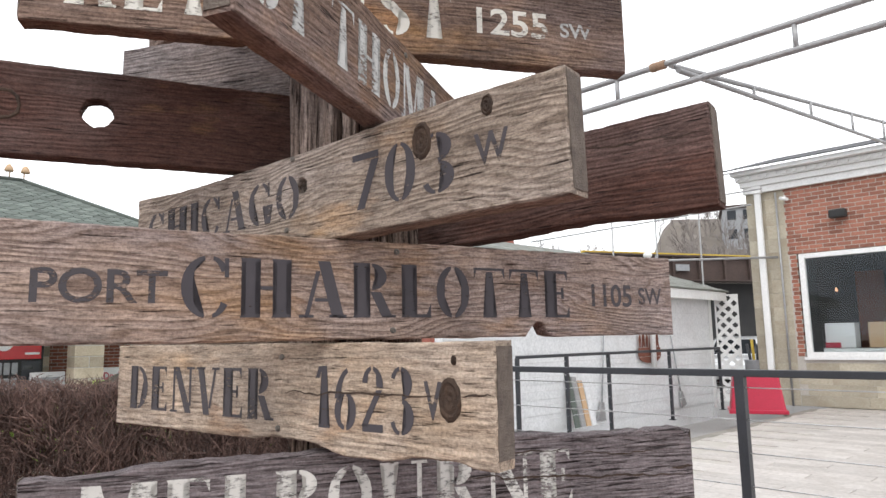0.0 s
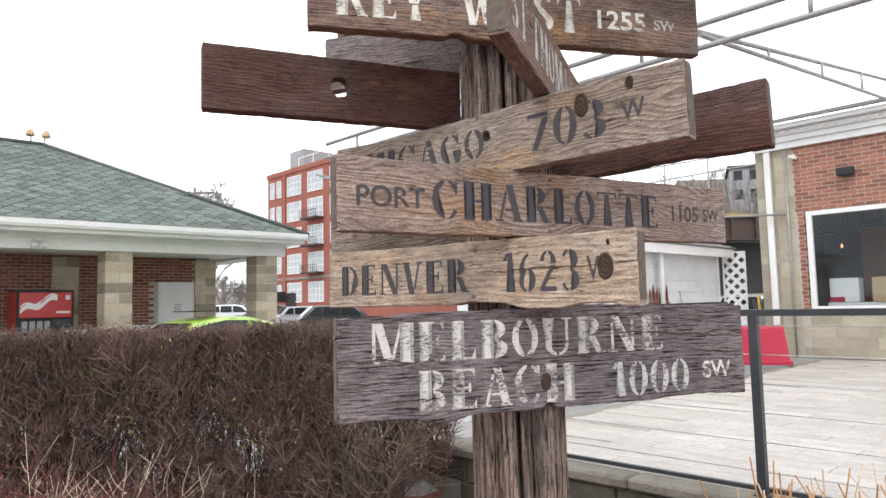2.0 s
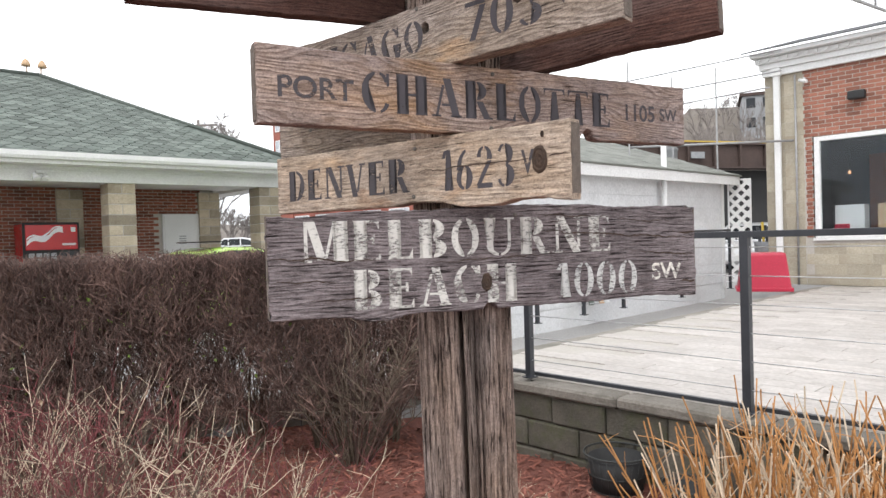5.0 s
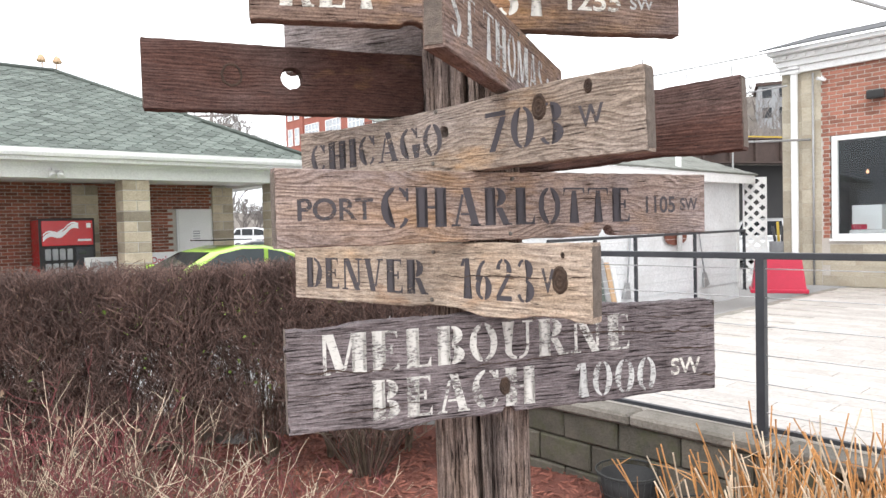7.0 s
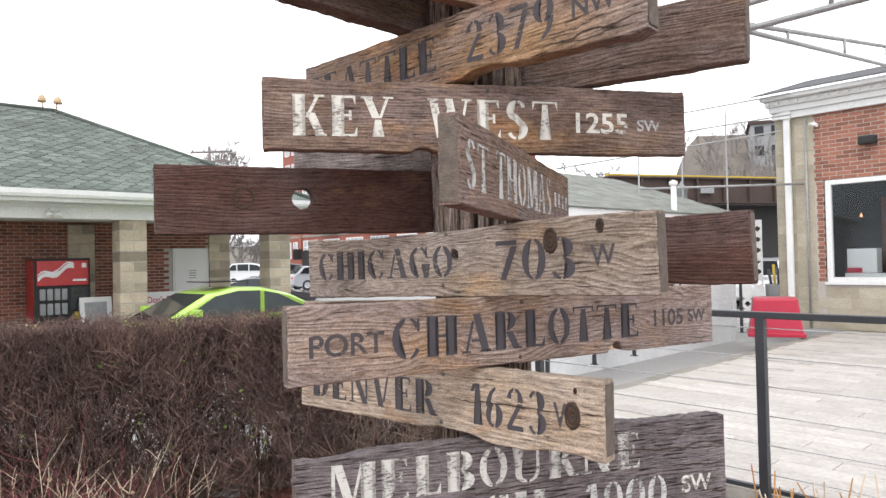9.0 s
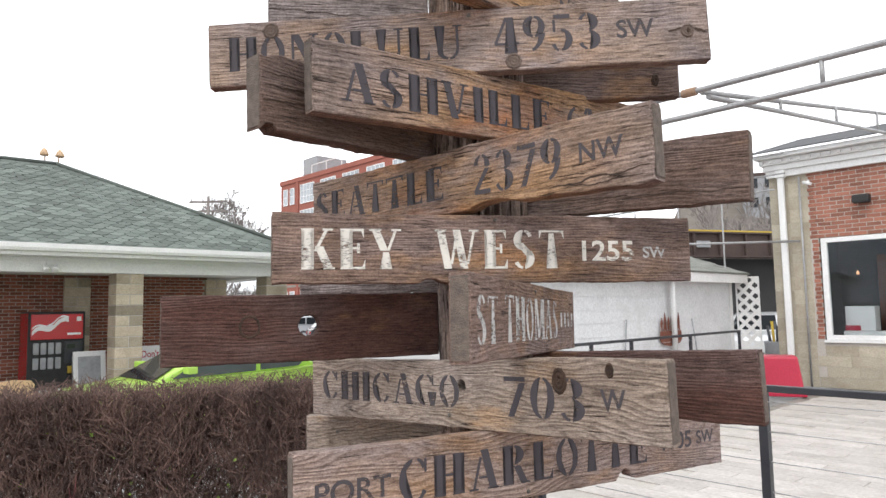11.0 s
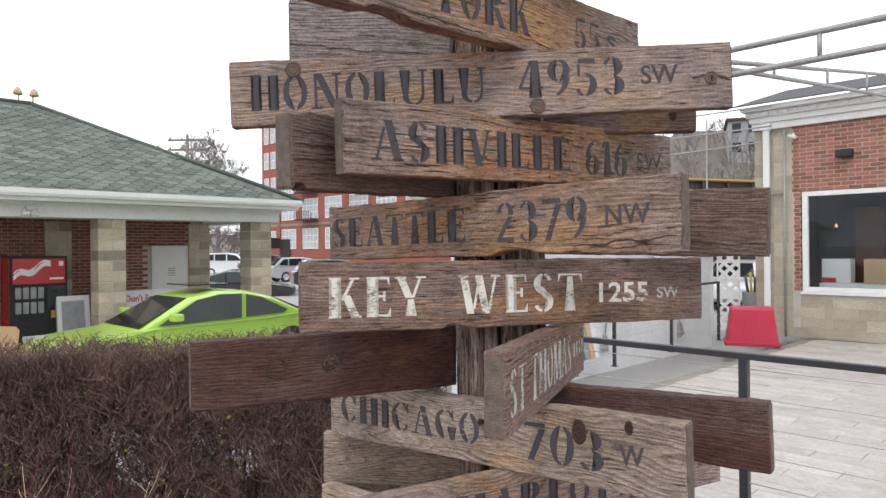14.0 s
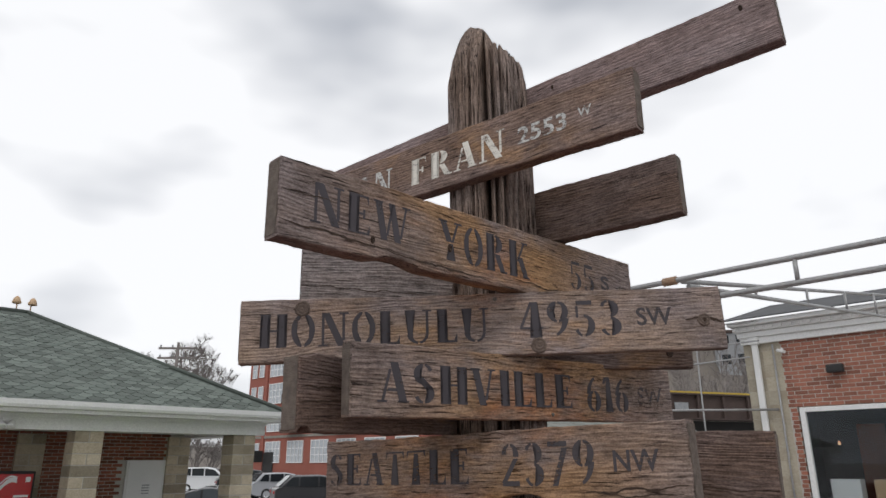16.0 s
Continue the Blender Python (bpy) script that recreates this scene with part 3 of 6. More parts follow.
        if c == "R":
            s += [g_line(0.62, 0.0, 0.42, 0.47, 0.18), g_rect(0.55, 0.76, 0.0, 0.05)]
        return 0.70 if c != "R" else 0.76, s
    if c in "CG":
        s = [g_arc(0.36, 0.5, 0.34, 0.51, 97, 263), g_arc(0.40, 0.5, 0.28, 0.51, 35, 83, 0.13, 0.06), g_rect(0.58, 0.64, 0.66, 0.98)]
        s += [g_arc(0.40, 0.5, 0.28, 0.51, -83, -35, 0.13, 0.06)] if c == "C" else [g_stem(0.58, 0.15, 0.0, 0.44, low=False)]
        return 0.70 if c == "C" else 0.76, s
    if c == "S":
        return 0.62, [g_arc(0.31, 0.74, 0.25, 0.27, 95, 265, 0.15, 0.06), g_arc(0.32, 0.74, 0.22, 0.27, 25, 85, 0.1, 0.06), g_line(0.46, 0.34, 0.20, 0.66, 0.2), g_arc(0.31, 0.26, 0.26, 0.27, -85, 85, 0.15, 0.06), g_arc(0.30, 0.26, 0.24, 0.27, 205, 265, 0.1, 0.06)]
    if c == "U":
        return 0.80, [g_stem(0.19, y0=0.26, low=False), g_arc(0.40, 0.28, 0.295, 0.29, 182, 266, 0.16, 0.06), g_arc(0.42, 0.28, 0.25, 0.29, 274, 358, 0.08, 0.06), g_line(0.64, 0.28, 0.64, 1.0, 0.07), g_rect(0.52, 0.76, 0.95, 1.0)]
    if c == "2":
        return 0.58, [g_arc(0.28, 0.72, 0.24, 0.28, -10, 84, 0.15, 0.055), g_arc(0.28, 0.72, 0.22, 0.28, 96, 175, 0.12, 0.055), g_line(0.10, 0.08, 0.44, 0.64, 0.13), g_rect(0.06, 0.52, 0.0, 0.12)]
    if c == "3":
        return 0.58, [g_arc(0.26, 0.75, 0.25, 0.25, -80, 84, 0.14, 0.055), g_arc(0.26, 0.75, 0.2, 0.25, 96, 160, 0.09, 0.055), g_arc(0.26, 0.26, 0.28, 0.27, -84, 80, 0.16, 0.055), g_arc(0.26, 0.26, 0.22, 0.27, 200, 264, 0.1, 0.055)]
    if c == "4":
        return 0.60, [g_stem(0.40, 0.15, high=False), g_line(0.06, 0.30, 0.32, 1.0, 0.07), g_rect(0.03, 0.30, 0.24, 0.30), g_rect(0.50, 0.58, 0.24, 0.30)]
    if c == "5":
        return 0.58, [g_rect(0.12, 0.50, 0.88, 1.0), g_line(0.13, 0.52, 0.13, 0.86, 0.06), g_arc(0.26, 0.30, 0.28, 0.31, -84, 84, 0.16, 0.055), g_arc(0.24, 0.30, 0.2, 0.31, 205, 262, 0.1, 0.055)]
    if c in "69":
        s = [g_arc(0.29, 0.29, 0.25, 0.30, -84, 84, 0.14, 0.055), g_arc(0.29, 0.29, 0.26, 0.30, 96, 264, 0.15, 0.055), g_arc(0.46, 0.40, 0.43, 0.60, 108, 172, 0.15, 0.055)]
        if c == "9":
            s = [[(0.58 - x, 1 - y) for x, y in q] for q in s]
        return 0.58, s
    if c == "|":
        return 0.4, [g_rect(0.1, 0.3, 0.0, 1.0)]
    if c == "7":
        return 0.56, [g_rect(0.04, 0.52, 0.88, 1.0), g_line(0.18, 0.0, 0.46, 0.85, 0.14)]
    return 0.4, []


def lettering(parent, word, x0, x1, z0, z1, material, label, y=-0.0004, style="stencil"):
    """One stencilled word on a board's face, fitted between x0 and x1, z0 and z1."""
    bm = bmesh.new()
    if style == "stencil":
        shapes, pen = [], 0.0
        for c in word:
            w, gs = glyph(c)
            shapes += [[(pen + px, py) for px, py in g] for g in gs]
            pen += w + 0.045
        lo = min(p[0] for g in shapes for p in g)
        hi = max(p[0] for g in shapes for p in g)
        for g in shapes:
            vs = [bm.verts.new((x0 + (px - lo) / (hi - lo) * (x1 - x0), y, z0 + py * (z1 - z0))) for px, py in g]
            bm.faces.new(vs)
        bmesh.ops.triangulate(bm, faces=list(bm.faces))
    else:
        cu = bpy.data.curves.new("lettering", "FONT")
        cu.body = word
        cu.offset = 0.018
        tmp = new("lettering_source", cu)
        bpy.context.view_layer.update()
        me = tmp.evaluated_get(bpy.context.evaluated_depsgraph_get()).to_mesh()
        xs = [v.co.x for v in me.vertices]
        ys = [v.co.y for v in me.vertices]
        lo, hi, bo, to = min(xs), max(xs), min(ys), max(ys)
        vs = [bm.verts.new((x0 + (v.co.x - lo) / (hi - lo) * (x1 - x0), y, z0 + (v.co.y - bo) / (to - bo) * (z1 - z0))) for v in me.vertices]
        for p in me.polygons:
            bm.faces.new([vs[i] for i in p.vertices])
        bpy.data.objects.remove(tmp)
        bpy.data.curves.remove(cu)
    me2 = bpy.data.meshes.new("lettering")
    bmesh.ops.recalc_face_normals(bm, faces=bm.faces)
    bm.to_mesh(me2)
    bm.free()
    me2.materials.append(material)
    ob = new("lettering", me2)
    ob.parent = parent
    return tagged(ob, label)


def board_mesh(L, H, T, seed, bites=(), holes=(), rough=0.0012, material=None, taper=0.0):
    """A board with worn, uneven edges, bitten where bites say and pierced by holes. Face at y = 0, back at y = T."""
    step = 0.008

    def edge(x, top):
        z = (H / 2 + (taper * x / L if top else -taper * x / L)) * (1 if top else -1)
        d = rough * 1.0 * fbm(x, seed * 3.1, 5.0 * top, 7) + rough * 0.7 * fbm(x, seed, 9.0 * top, 70)
        for bx, bw, bd, btop in bites:
            if btop == top:
                d -= bd * math.exp(-((x - bx) / bw) ** 4)
        return z + (d if top else -d)

    loop = []
    n = int(L / step)
    for i in range(n + 1):
        x = -L / 2 + L * i / n
        loop.append((x, edge(x, False)))
    m = max(3, int(H / step))
    for j in range(1, m):
        z = -H / 2 + H * j / m
        loop.append((L / 2 + rough * fbm(z, seed, 3, 40) * 1.5, z))
    for i in range(n, -1, -1):
        x = -L / 2 + L * i / n
        loop.append((x, edge(x, True)))
    for j in range(m - 1, 0, -1):
        z = -H / 2 + H * j / m
        loop.append((-L / 2 + rough * fbm(z, seed, 7, 40) * 1.5, z))
    soft = 0.0016
    bm = bmesh.new()

    def shrunk(pts, d):
        k = len(pts)
        res = []
        for i in range(k):
            a, b = Vector(pts[i - 1]), Vector(pts[(i + 1) % k])
            t = (b - a).normalized()
            res.append((pts[i][0] - t.y * d, pts[i][1] + t.x * d))
        return res

    def ring(pts, y):
        return [bm.verts.new((x, y, z)) for x, z in pts]

    loops = [(loop, soft)]
    for hx, hz, hr in holes:
        loops.append(([(hx + hr * (1 + 0.12 * fbm(i, seed, hx, 0.7)) * math.cos(-2 * math.pi * i / 22), hz + hr * (1 + 0.12 * fbm(i, seed, hz, 0.7)) * math.sin(-2 * math.pi * i / 22)) for i in range(22)], soft))
    rims = {0: [], 1: []}
    for pts, s in loops:
        a, b, c, d = ring(shrunk(pts, s), 0.0), ring(pts, s), ring(pts, T - s), ring(shrunk(pts, s), T)
        k = len(pts)
        for r0, r1 in ((a, b), (b, c), (c, d)):
            for i in range(k):
                bm.faces.new((r0[i], r0[(i + 1) % k], r1[(i + 1) % k], r1[i]))
        for side, r in ((0, a), (1, d)):
            rims[side] += [bm.edges.get((r[i], r[(i + 1) % k])) for i in range(k)]
    for side in (0, 1):
        bmesh.ops.triangle_fill(bm, use_beauty=True, use_dissolve=False, edges=rims[side])
    return mesh_of("sign_board", bm, material)


def knot(parent, x, z, r, flat=0.62, label="dark round knot", ringed=False, mat="knot"):
    """A knot: solid and dark, or ringed, with the board's own wood between dark rings."""
    bm = bmesh.new()
    n, prof = 22, ((1.12, 0.0004), (1.0, -0.0012), (0.85, -0.002), (0.7, -0.0009), (0.45, -0.0018), (0.2, -0.0008), (0.02, -0.0014))
    if ringed:
        flat, prof = 0.88, ((1.08, 0.0003), (1.0, -0.0010), (0.86, -0.0008), (0.80, 0.0003))
    rings = []
    for q, y in prof:
        rings.append([bm.verts.new((x + r * q * flat * math.cos(2 * math.pi * i / n) * (1 + 0.12 * fbm(i, r * 90, q, 0.8)), y, z + r * q * math.sin(2 * math.pi * i / n) * (1 + 0.12 * fbm(i, r * 50, q, 0.8)))) for i in range(n)])
    for a, b in zip(rings, rings[1:]):
        for i in range(n):
            bm.faces.new((a[i], a[(i + 1) % n], b[(i + 1) % n], b[i]))
    return part("knot", bm, M[mat], parent, label)


def crack(parent, x0, z0, x1, z1, w, seed=1):
    """A dark open split in a board's face, jagged and pinched at both ends."""
    bm = bmesh.new()
    n = max(8, int(abs(x1 - x0) / 0.006))
    up, lo = [], []
    for i in range(n + 1):
        t = i / n
        x = x0 + (x1 - x0) * t
        z = z0 + (z1 - z0) * t + 0.0035 * fbm(x, seed, 0.0, 30)
        h = w * 0.36 * (math.sin(math.pi * t) ** 0.6) * (0.55 + 0.9 * abs(fbm(x, seed, 4.0, 45))) + 0.0002
        up.append(bm.verts.new((x, -0.0006, z + h)))
        lo.append(bm.verts.new((x, -0.0006, z - h)))
    for i in range(n):
        bm.faces.new((lo[i], lo[i + 1], up[i + 1], up[i]))
    return part("crack", bm, M["knot"], parent, "dark open split in the wood")


def nail(parent, x, z):
    bm = bmesh.new()
    bm_lathe(bm, ((0.0033, 0.0), (0.003, 0.0014), (0.0012, 0.0018), (0.0005, 0.0009)), 10)
    bmesh.ops.transform(bm, matrix=Matrix.Translation((x, 0, z)) @ pose(0, 0, 0, 90, 0, 0), verts=bm.verts)
    return part("nail", bm, M["steel"], parent)


def end_grain(parent, L, H, T, side):
    """The rough sawn end of a board, set just outside it."""
    bm = bmesh.new()
    x0, x1 = (L / 2, L / 2 + 0.0012) if side > 0 else (-L / 2 - 0.0012, -L / 2)
    bm_box(bm, x0, x1, 0.0025, T - 0.0025, -H / 2 + 0.004, H / 2 - 0.004)
    return part("end_grain", bm, M["end"], parent, "rough sawn end grain")


def board(key, c, yaw, tilt, L, H, T, mat, label, words=(), knots=(), holes=(), bites=(), nails=(), rough=0.0012, taper=0.0, ends=(1, -1), ringed=(), burls=(), cracks=()):
    me = board_mesh(L, H, T, hash_of(key), bites, holes, rough, M[mat], taper)
    ob = new("sign_board", me)
    ob.parent = sign_post
    ob.matrix_basis = Matrix.Translation(Vector(c) - POST) @ pose(0, 0, 0, 0, 0, yaw) @ pose(0, 0, 0, 0, -tilt, 0)
    tagged(ob, label)
    for word, x0, z0, x1, z1, pm, st in words:
        lettering(ob, word, x0, x1, z0, z1, M[pm], "stencilled " + ("white" if pm.startswith("w") else "black") + " lettering", style=st)
    for x, z, r in knots:
        knot(ob, x, z, r)
    for x, z, r in ringed:
        knot(ob, x, z, r, label="dark ring of a knot", ringed=True)
    for x, z, r in burls:
        knot(ob, x, z, r, 0.95, "flat brown knot", mat="burl")
    for i, (x0, z0, x1, z1, w) in enumerate(cracks):
        crack(ob, x0, z0, x1, z1, w, i + hash_of(key))
    for x, z in nails:
        nail(ob, x, z)
    for s in ends:
        end_grain(ob, L, H, T, s)
    return ob


def hash_of(s):
    return sum((i + 1) * ord(ch) for i, ch in enumerate(s)) % 97 + 1


S_, B_ = "stencil", "plain"
board("melbourne", (-0.050, 0.850, 1.314), 20.0, 0.0, 0.702, 0.150, 0.026, "wood_mb", "silver-grey cracked board with worn white stencilled lettering",
      (("MELBOURNE", -0.307, 0.005, 0.186, 0.062, "wht3", S_), ("BEACH", -0.234, -0.066, 0.019, -0.008, "wht3", S_), ("1000", 0.088, -0.066, 0.235, -0.012, "wht2", S_), ("SW", 0.264, -0.046, 0.322, -0.018, "wht", B_)),
      knots=((-0.03, -0.035, 0.013),), bites=((-0.024, 0.007, 0.012, False), (-0.32, 0.06, 0.006, True), (-0.20, 0.035, -0.007, False), (0.25, 0.07, 0.005, False), (0.05, 0.12, -0.006, True), (0.345, 0.006, 0.006, True)), nails=((0.02, 0.066), (-0.02, 0.064)), rough=0.0026,
      cracks=((-0.348, 0.012, -0.20, 0.004, 0.003), (0.06, 0.040, 0.34, 0.022, 0.0035), (0.20, 0.055, 0.30, 0.050, 0.002), (-0.345, -0.02, -0.26, -0.024, 0.002), (0.24, 0.002, 0.348, -0.006, 0.003), (-0.12, -0.002, 0.08, 0.004, 0.002), (-0.30, -0.05, -0.16, -0.046, 0.002), (0.32, 0.030, 0.35, 0.030, 0.005), (0.318, -0.05, 0.35, -0.05, 0.006), (0.06, 0.066, 0.18, 0.060, 0.002)))
board("denver", (-0.209, 0.861, 1.448), -36.9, -0.3, 0.591, 0.099, 0.028, "wood_dv", "honey-coloured knotty board with black stencilled lettering",
      (("DENVER", -0.262, -0.029, 0.023, 0.024, "blk2", S_), ("1623", 0.086, -0.031, 0.211, 0.028, "blk", S_), ("W", 0.222, -0.017, 0.257, 0.016, "blk2", B_)),
      knots=((0.25, 0.001, 0.0175), (0.255, 0.034, 0.004)), bites=((0.05, 0.05, 0.004, False), (0.15, 0.05, -0.006, False), (0.285, 0.02, -0.004, False)), nails=((0.035, 0.036), (0.03, -0.036)), rough=0.0014,
      cracks=((0.04, 0.001, 0.235, 0.004, 0.0028), (0.262, 0.004, 0.292, 0.006, 0.003)))
board("charlotte", (-0.038, 0.845, 1.550), 30.3, 0.1, 0.757, 0.100, 0.024, "wood_pc", "brown-grey board with swirling grain, orange stains and black lettering",
      (("PORT", -0.352, -0.016, -0.249, 0.013, "blk2", B_), ("CHARLOTTE", -0.238, -0.028, 0.202, 0.027, "blk", S_), ("1105", 0.238, -0.015, 0.305, 0.013, "blk2", B_), ("SW", 0.317, -0.012, 0.359, 0.010, "blk2", B_)),
      bites=((0.155, 0.012, 0.017, False),), nails=((-0.027, 0.040), (-0.032, -0.041)))
board("chicago", (-0.171, 0.837, 1.651), -38.2, 1.2, 0.653, 0.103, 0.028, "wood_ch", "tan board with wavy grain, knots and black lettering",
      (("CHICAGO", -0.297, -0.022, 0.01, 0.025, "blk2", S_), ("703", 0.091, -0.029, 0.216, 0.026, "blk", S_), ("W", 0.238, -0.014, 0.273, 0.014, "blk2", B_)),
      knots=((0.18, 0.022, 0.0165), (0.253, 0.037, 0.009)), holes=((0.013, 0.010, 0.0085),), bites=((-0.1, 0.2, 0.006, True),), nails=((-0.01, -0.034), (0.0, 0.042)))
board("charlotte_back", (-0.30, 1.06, 1.535), -8.0, 0.0, 0.30, 0.095, 0.024, "wood_ch", "plain tan board fixed behind the post", nails=((-0.09, 0.02),))
board("red_back", (0.043, 0.873, 1.656), -35.9, 1.7, 0.476, 0.099, 0.026, "wood_red", "dark red-brown bare board with a checked end", bites=((0.1, 0.06, 0.003, False),), rough=0.0014, cracks=((0.10, 0.03, 0.235, 0.02, 0.0015),))
board("pierced", (-0.388, 0.849, 1.750), 24.4, 0.2, 0.422, 0.101, 0.024, "wood_red", "dark red-brown bare board pierced by a round hole",
      holes=((-0.002, 0.003, 0.016),), ringed=((-0.09, 0.003, 0.0165),))
board("grey_back", (-0.314, 0.969, 1.846), -15.4, 0.0, 0.265, 0.101, 0.022, "wood_gr", "plain grey board with a chipped lower edge", bites=((0.07, 0.012, 0.008, False),), rough=0.002)
board("thomas", (-0.049, 0.813, 1.757), 69.8, -1.5, 0.561, 0.101, 0.026, "wood_kw", "brown board set edge-on with worn white lettering",
      (("ST", -0.262, -0.03, -0.185, 0.026, "wht2", S_), ("THOMAS", -0.154, -0.03, 0.140, 0.03, "wht2", S_), ("||||", 0.165, -0.012, 0.262, 0.012, "wht2", S_)), nails=((0.0, 0.04),))
board("keywest", (-0.104, 0.829, 1.863), 14.8, 0.0, 0.651, 0.101, 0.024, "wood_kw", "dull brown board with thick white stencilled lettering",
      (("KEY", -0.286, -0.03, -0.143, 0.028, "wht", S_), ("WEST", -0.093, -0.03, 0.109, 0.028, "wht", S_), ("1255", 0.139, -0.019, 0.226, 0.013, "wht", B_), ("SW", 0.242, -0.014, 0.282, 0.004, "wht2", B_)),
      bites=((-0.10, 0.014, 0.006, False),), nails=((0.0, 0.043),), rough=0.0015)
board("seattle", (-0.174, 0.838, 1.968), -39.4, 1.2, 0.657, 0.097, 0.03, "wood_ny", "orange-stained board with faded black lettering and a split edge",
      (("SEATTLE", -0.317, -0.026, -0.01, 0.026, "blk2", S_), ("2379", 0.05, -0.029, 0.2, 0.030, "blk2", S_), ("NW", 0.227, -0.012, 0.29, 0.015, "blk2", B_)),
      bites=((0.08, 0.035, 0.008, False), (0.30, 0.02, -0.004, False)), rough=0.002,
      cracks=((0.18, -0.038, 0.325, -0.030, 0.0045), (0.20, -0.042, 0.32, -0.040, 0.002), (-0.02, 0.046, 0.08, 0.043, 0.002)))
board("seattle_back", (0.043, 0.879, 1.969), -33.5, -1.0, 0.478, 0.099, 0.026, "wood_dk", "bare grey-brown board with a knot hole, fixed behind the post", holes=((0.05, 0.02, 0.007),), rough=0.0016, cracks=((-0.05, -0.025, 0.236, -0.032, 0.002), (0.02, 0.006, 0.14, 0.004, 0.0015)))
board("ashville", (-0.059, 0.875, 2.086), 38.2, 1.3, 0.717, 0.099, 0.024, "wood_ny", "amber-brown board with black stencilled lettering",
      (("ASHVILLE", -0.318, -0.029, 0.069, 0.025, "blk", S_), ("616", 0.108, -0.033, 0.222, 0.027, "blk", S_), ("SW", 0.251, -0.02, 0.326, 0.013, "blk3", B_)), nails=((0.02, -0.04),))
board("ashville_back", (-0.303, 0.782, 2.064), 49.2, 1.0, 0.325, 0.102, 0.034, "wood_dk", "dark split board end behind another board", bites=((-0.155, 0.01, 0.006, True), (-0.15, 0.008, 0.008, False)), rough=0.0026, cracks=((-0.16, 0.006, -0.03, 0.012, 0.006), (-0.16, -0.012, -0.07, -0.008, 0.004), (-0.16, 0.025, -0.08, 0.022, 0.003)))
board("honolulu", (-0.156, 0.820, 2.181), 0.3, 1.8, 0.764, 0.099, 0.024, "wood_ho", "grey-tan board with black stencilled lettering and a cracked knot",
      (("HONOLULU", -0.351, -0.027, 0.008, 0.026, "blk", S_), ("4953", 0.057, -0.024, 0.218, 0.033, "blk", S_), ("SW", 0.243, -0.010, 0.3, 0.019, "blk2", B_)),
      knots=((0.352, -0.004, 0.005),), burls=((-0.285, 0.034, 0.012), (0.085, -0.036, 0.012), (0.350, -0.004, 0.010)), nails=((0.02, 0.04),),
      cracks=((0.318, 0.0, 0.345, -0.002, 0.005), (0.356, -0.002, 0.381, -0.006, 0.006)))
board("honolulu_back", (0.015, 0.975, 2.181), -2.0, 0.0, 0.419, 0.100, 0.024, "wood_dk", "dark bare board fixed behind the post", knots=((0.17, -0.02, 0.01),))
board("york_back", (-0.326, 0.853, 2.269), 10.2, 0.5, 0.251, 0.100, 0.022, "wood_gr", "plain grey-brown board", rough=0.0016, cracks=((-0.12, -0.02, 0.08, -0.03, 0.002),))
board("york", (-0.137, 0.775, 2.284), 42.3, 0.7, 0.760, 0.104, 0.03, "wood_ny", "amber board with a split lower edge and black stencilled lettering",
      (("NEW", -0.336, -0.024, -0.175, 0.030, "blk", S_), ("YORK", -0.122, -0.03, 0.078, 0.030, "blk", S_), ("55", 0.189, -0.026, 0.257, 0.024, "blk2", S_), ("S", 0.279, -0.014, 0.304, 0.012, "blk2", B_)),
      knots=((-0.10, -0.012, 0.006), (-0.24, -0.028, 0.005)), bites=((-0.20, 0.03, 0.006, False),), rough=0.002,
      cracks=((-0.378, -0.030, -0.20, -0.038, 0.005), (-0.22, -0.040, -0.02, -0.046, 0.004), (0.05, -0.035, 0.2, -0.042, 0.003), (-0.37, 0.01, -0.30, 0.008, 0.002)))
board("york_right", (0.001, 0.890, 2.398), -38.2, 0.8, 0.398, 0.102, 0.026, "wood_dk", "dark bare board fixed behind the post", rough=0.0014)
board("fran", (-0.184, 0.857, 2.491), -39.2, 0.0, 0.639, 0.102, 0.026, "wood_kw", "brown board with worn white stencilled lettering",
      (("SAN", -0.305, -0.028, -0.169, 0.023, "wht2", S_), ("FRAN", -0.120, -0.028, 0.089, 0.023, "wht", S_), ("2553", 0.115, -0.016, 0.206, 0.014, "wht2", B_), ("W", 0.226, -0.004, 0.250, 0.013, "wht2", B_)), nails=((0.0, 0.0),))
board("top", (-0.090, 0.947, 2.609), -38.7, 2.7, 0.975, 0.099, 0.026, "wood_top", "long weathered reddish board with fine grain, fixed behind the post top", knots=((0.44, 0.03, 0.005), (0.1, 0.03, 0.004)), rough=0.0012)
# ---------------------------------------------------------------- ground, bed, deck
DECK = 0.31
U = Vector((math.cos(radians(45)), math.sin(radians(45)), 0))
V = Vector((math.cos(radians(-45)), math.sin(radians(-45)), 0))


def bed_height(x, y):
    return BED + 0.03 * noise.noise(Vector((x * 0.9, y * 0.9, 0))) + 0.012 * noise.noise(Vector((x * 5, y * 5, 2)))


# one sheet: the planting bed dips below the car park, which runs on to the horizon
gx = sorted({-900.0, -200.0, -60.0, -20.0, 20.0, 60.0, 200.0, 900.0} | {round(-9 + 0.25 * i, 3) for i in range(69)})
gy = sorted({-900.0, -200.0, -60.0, -20.0, 60.0, 200.0, 900.0, 30.0, 14.0} | {round(-6 + 0.25 * i, 3) for i in range(61)})


def in_bed(x, y):
    """Inside the planting bed: this side of its back kerb."""
    return y < 5.95 + 0.325 * (x + 0.6) and -8.0 < x < 7.0 and y > -3.5


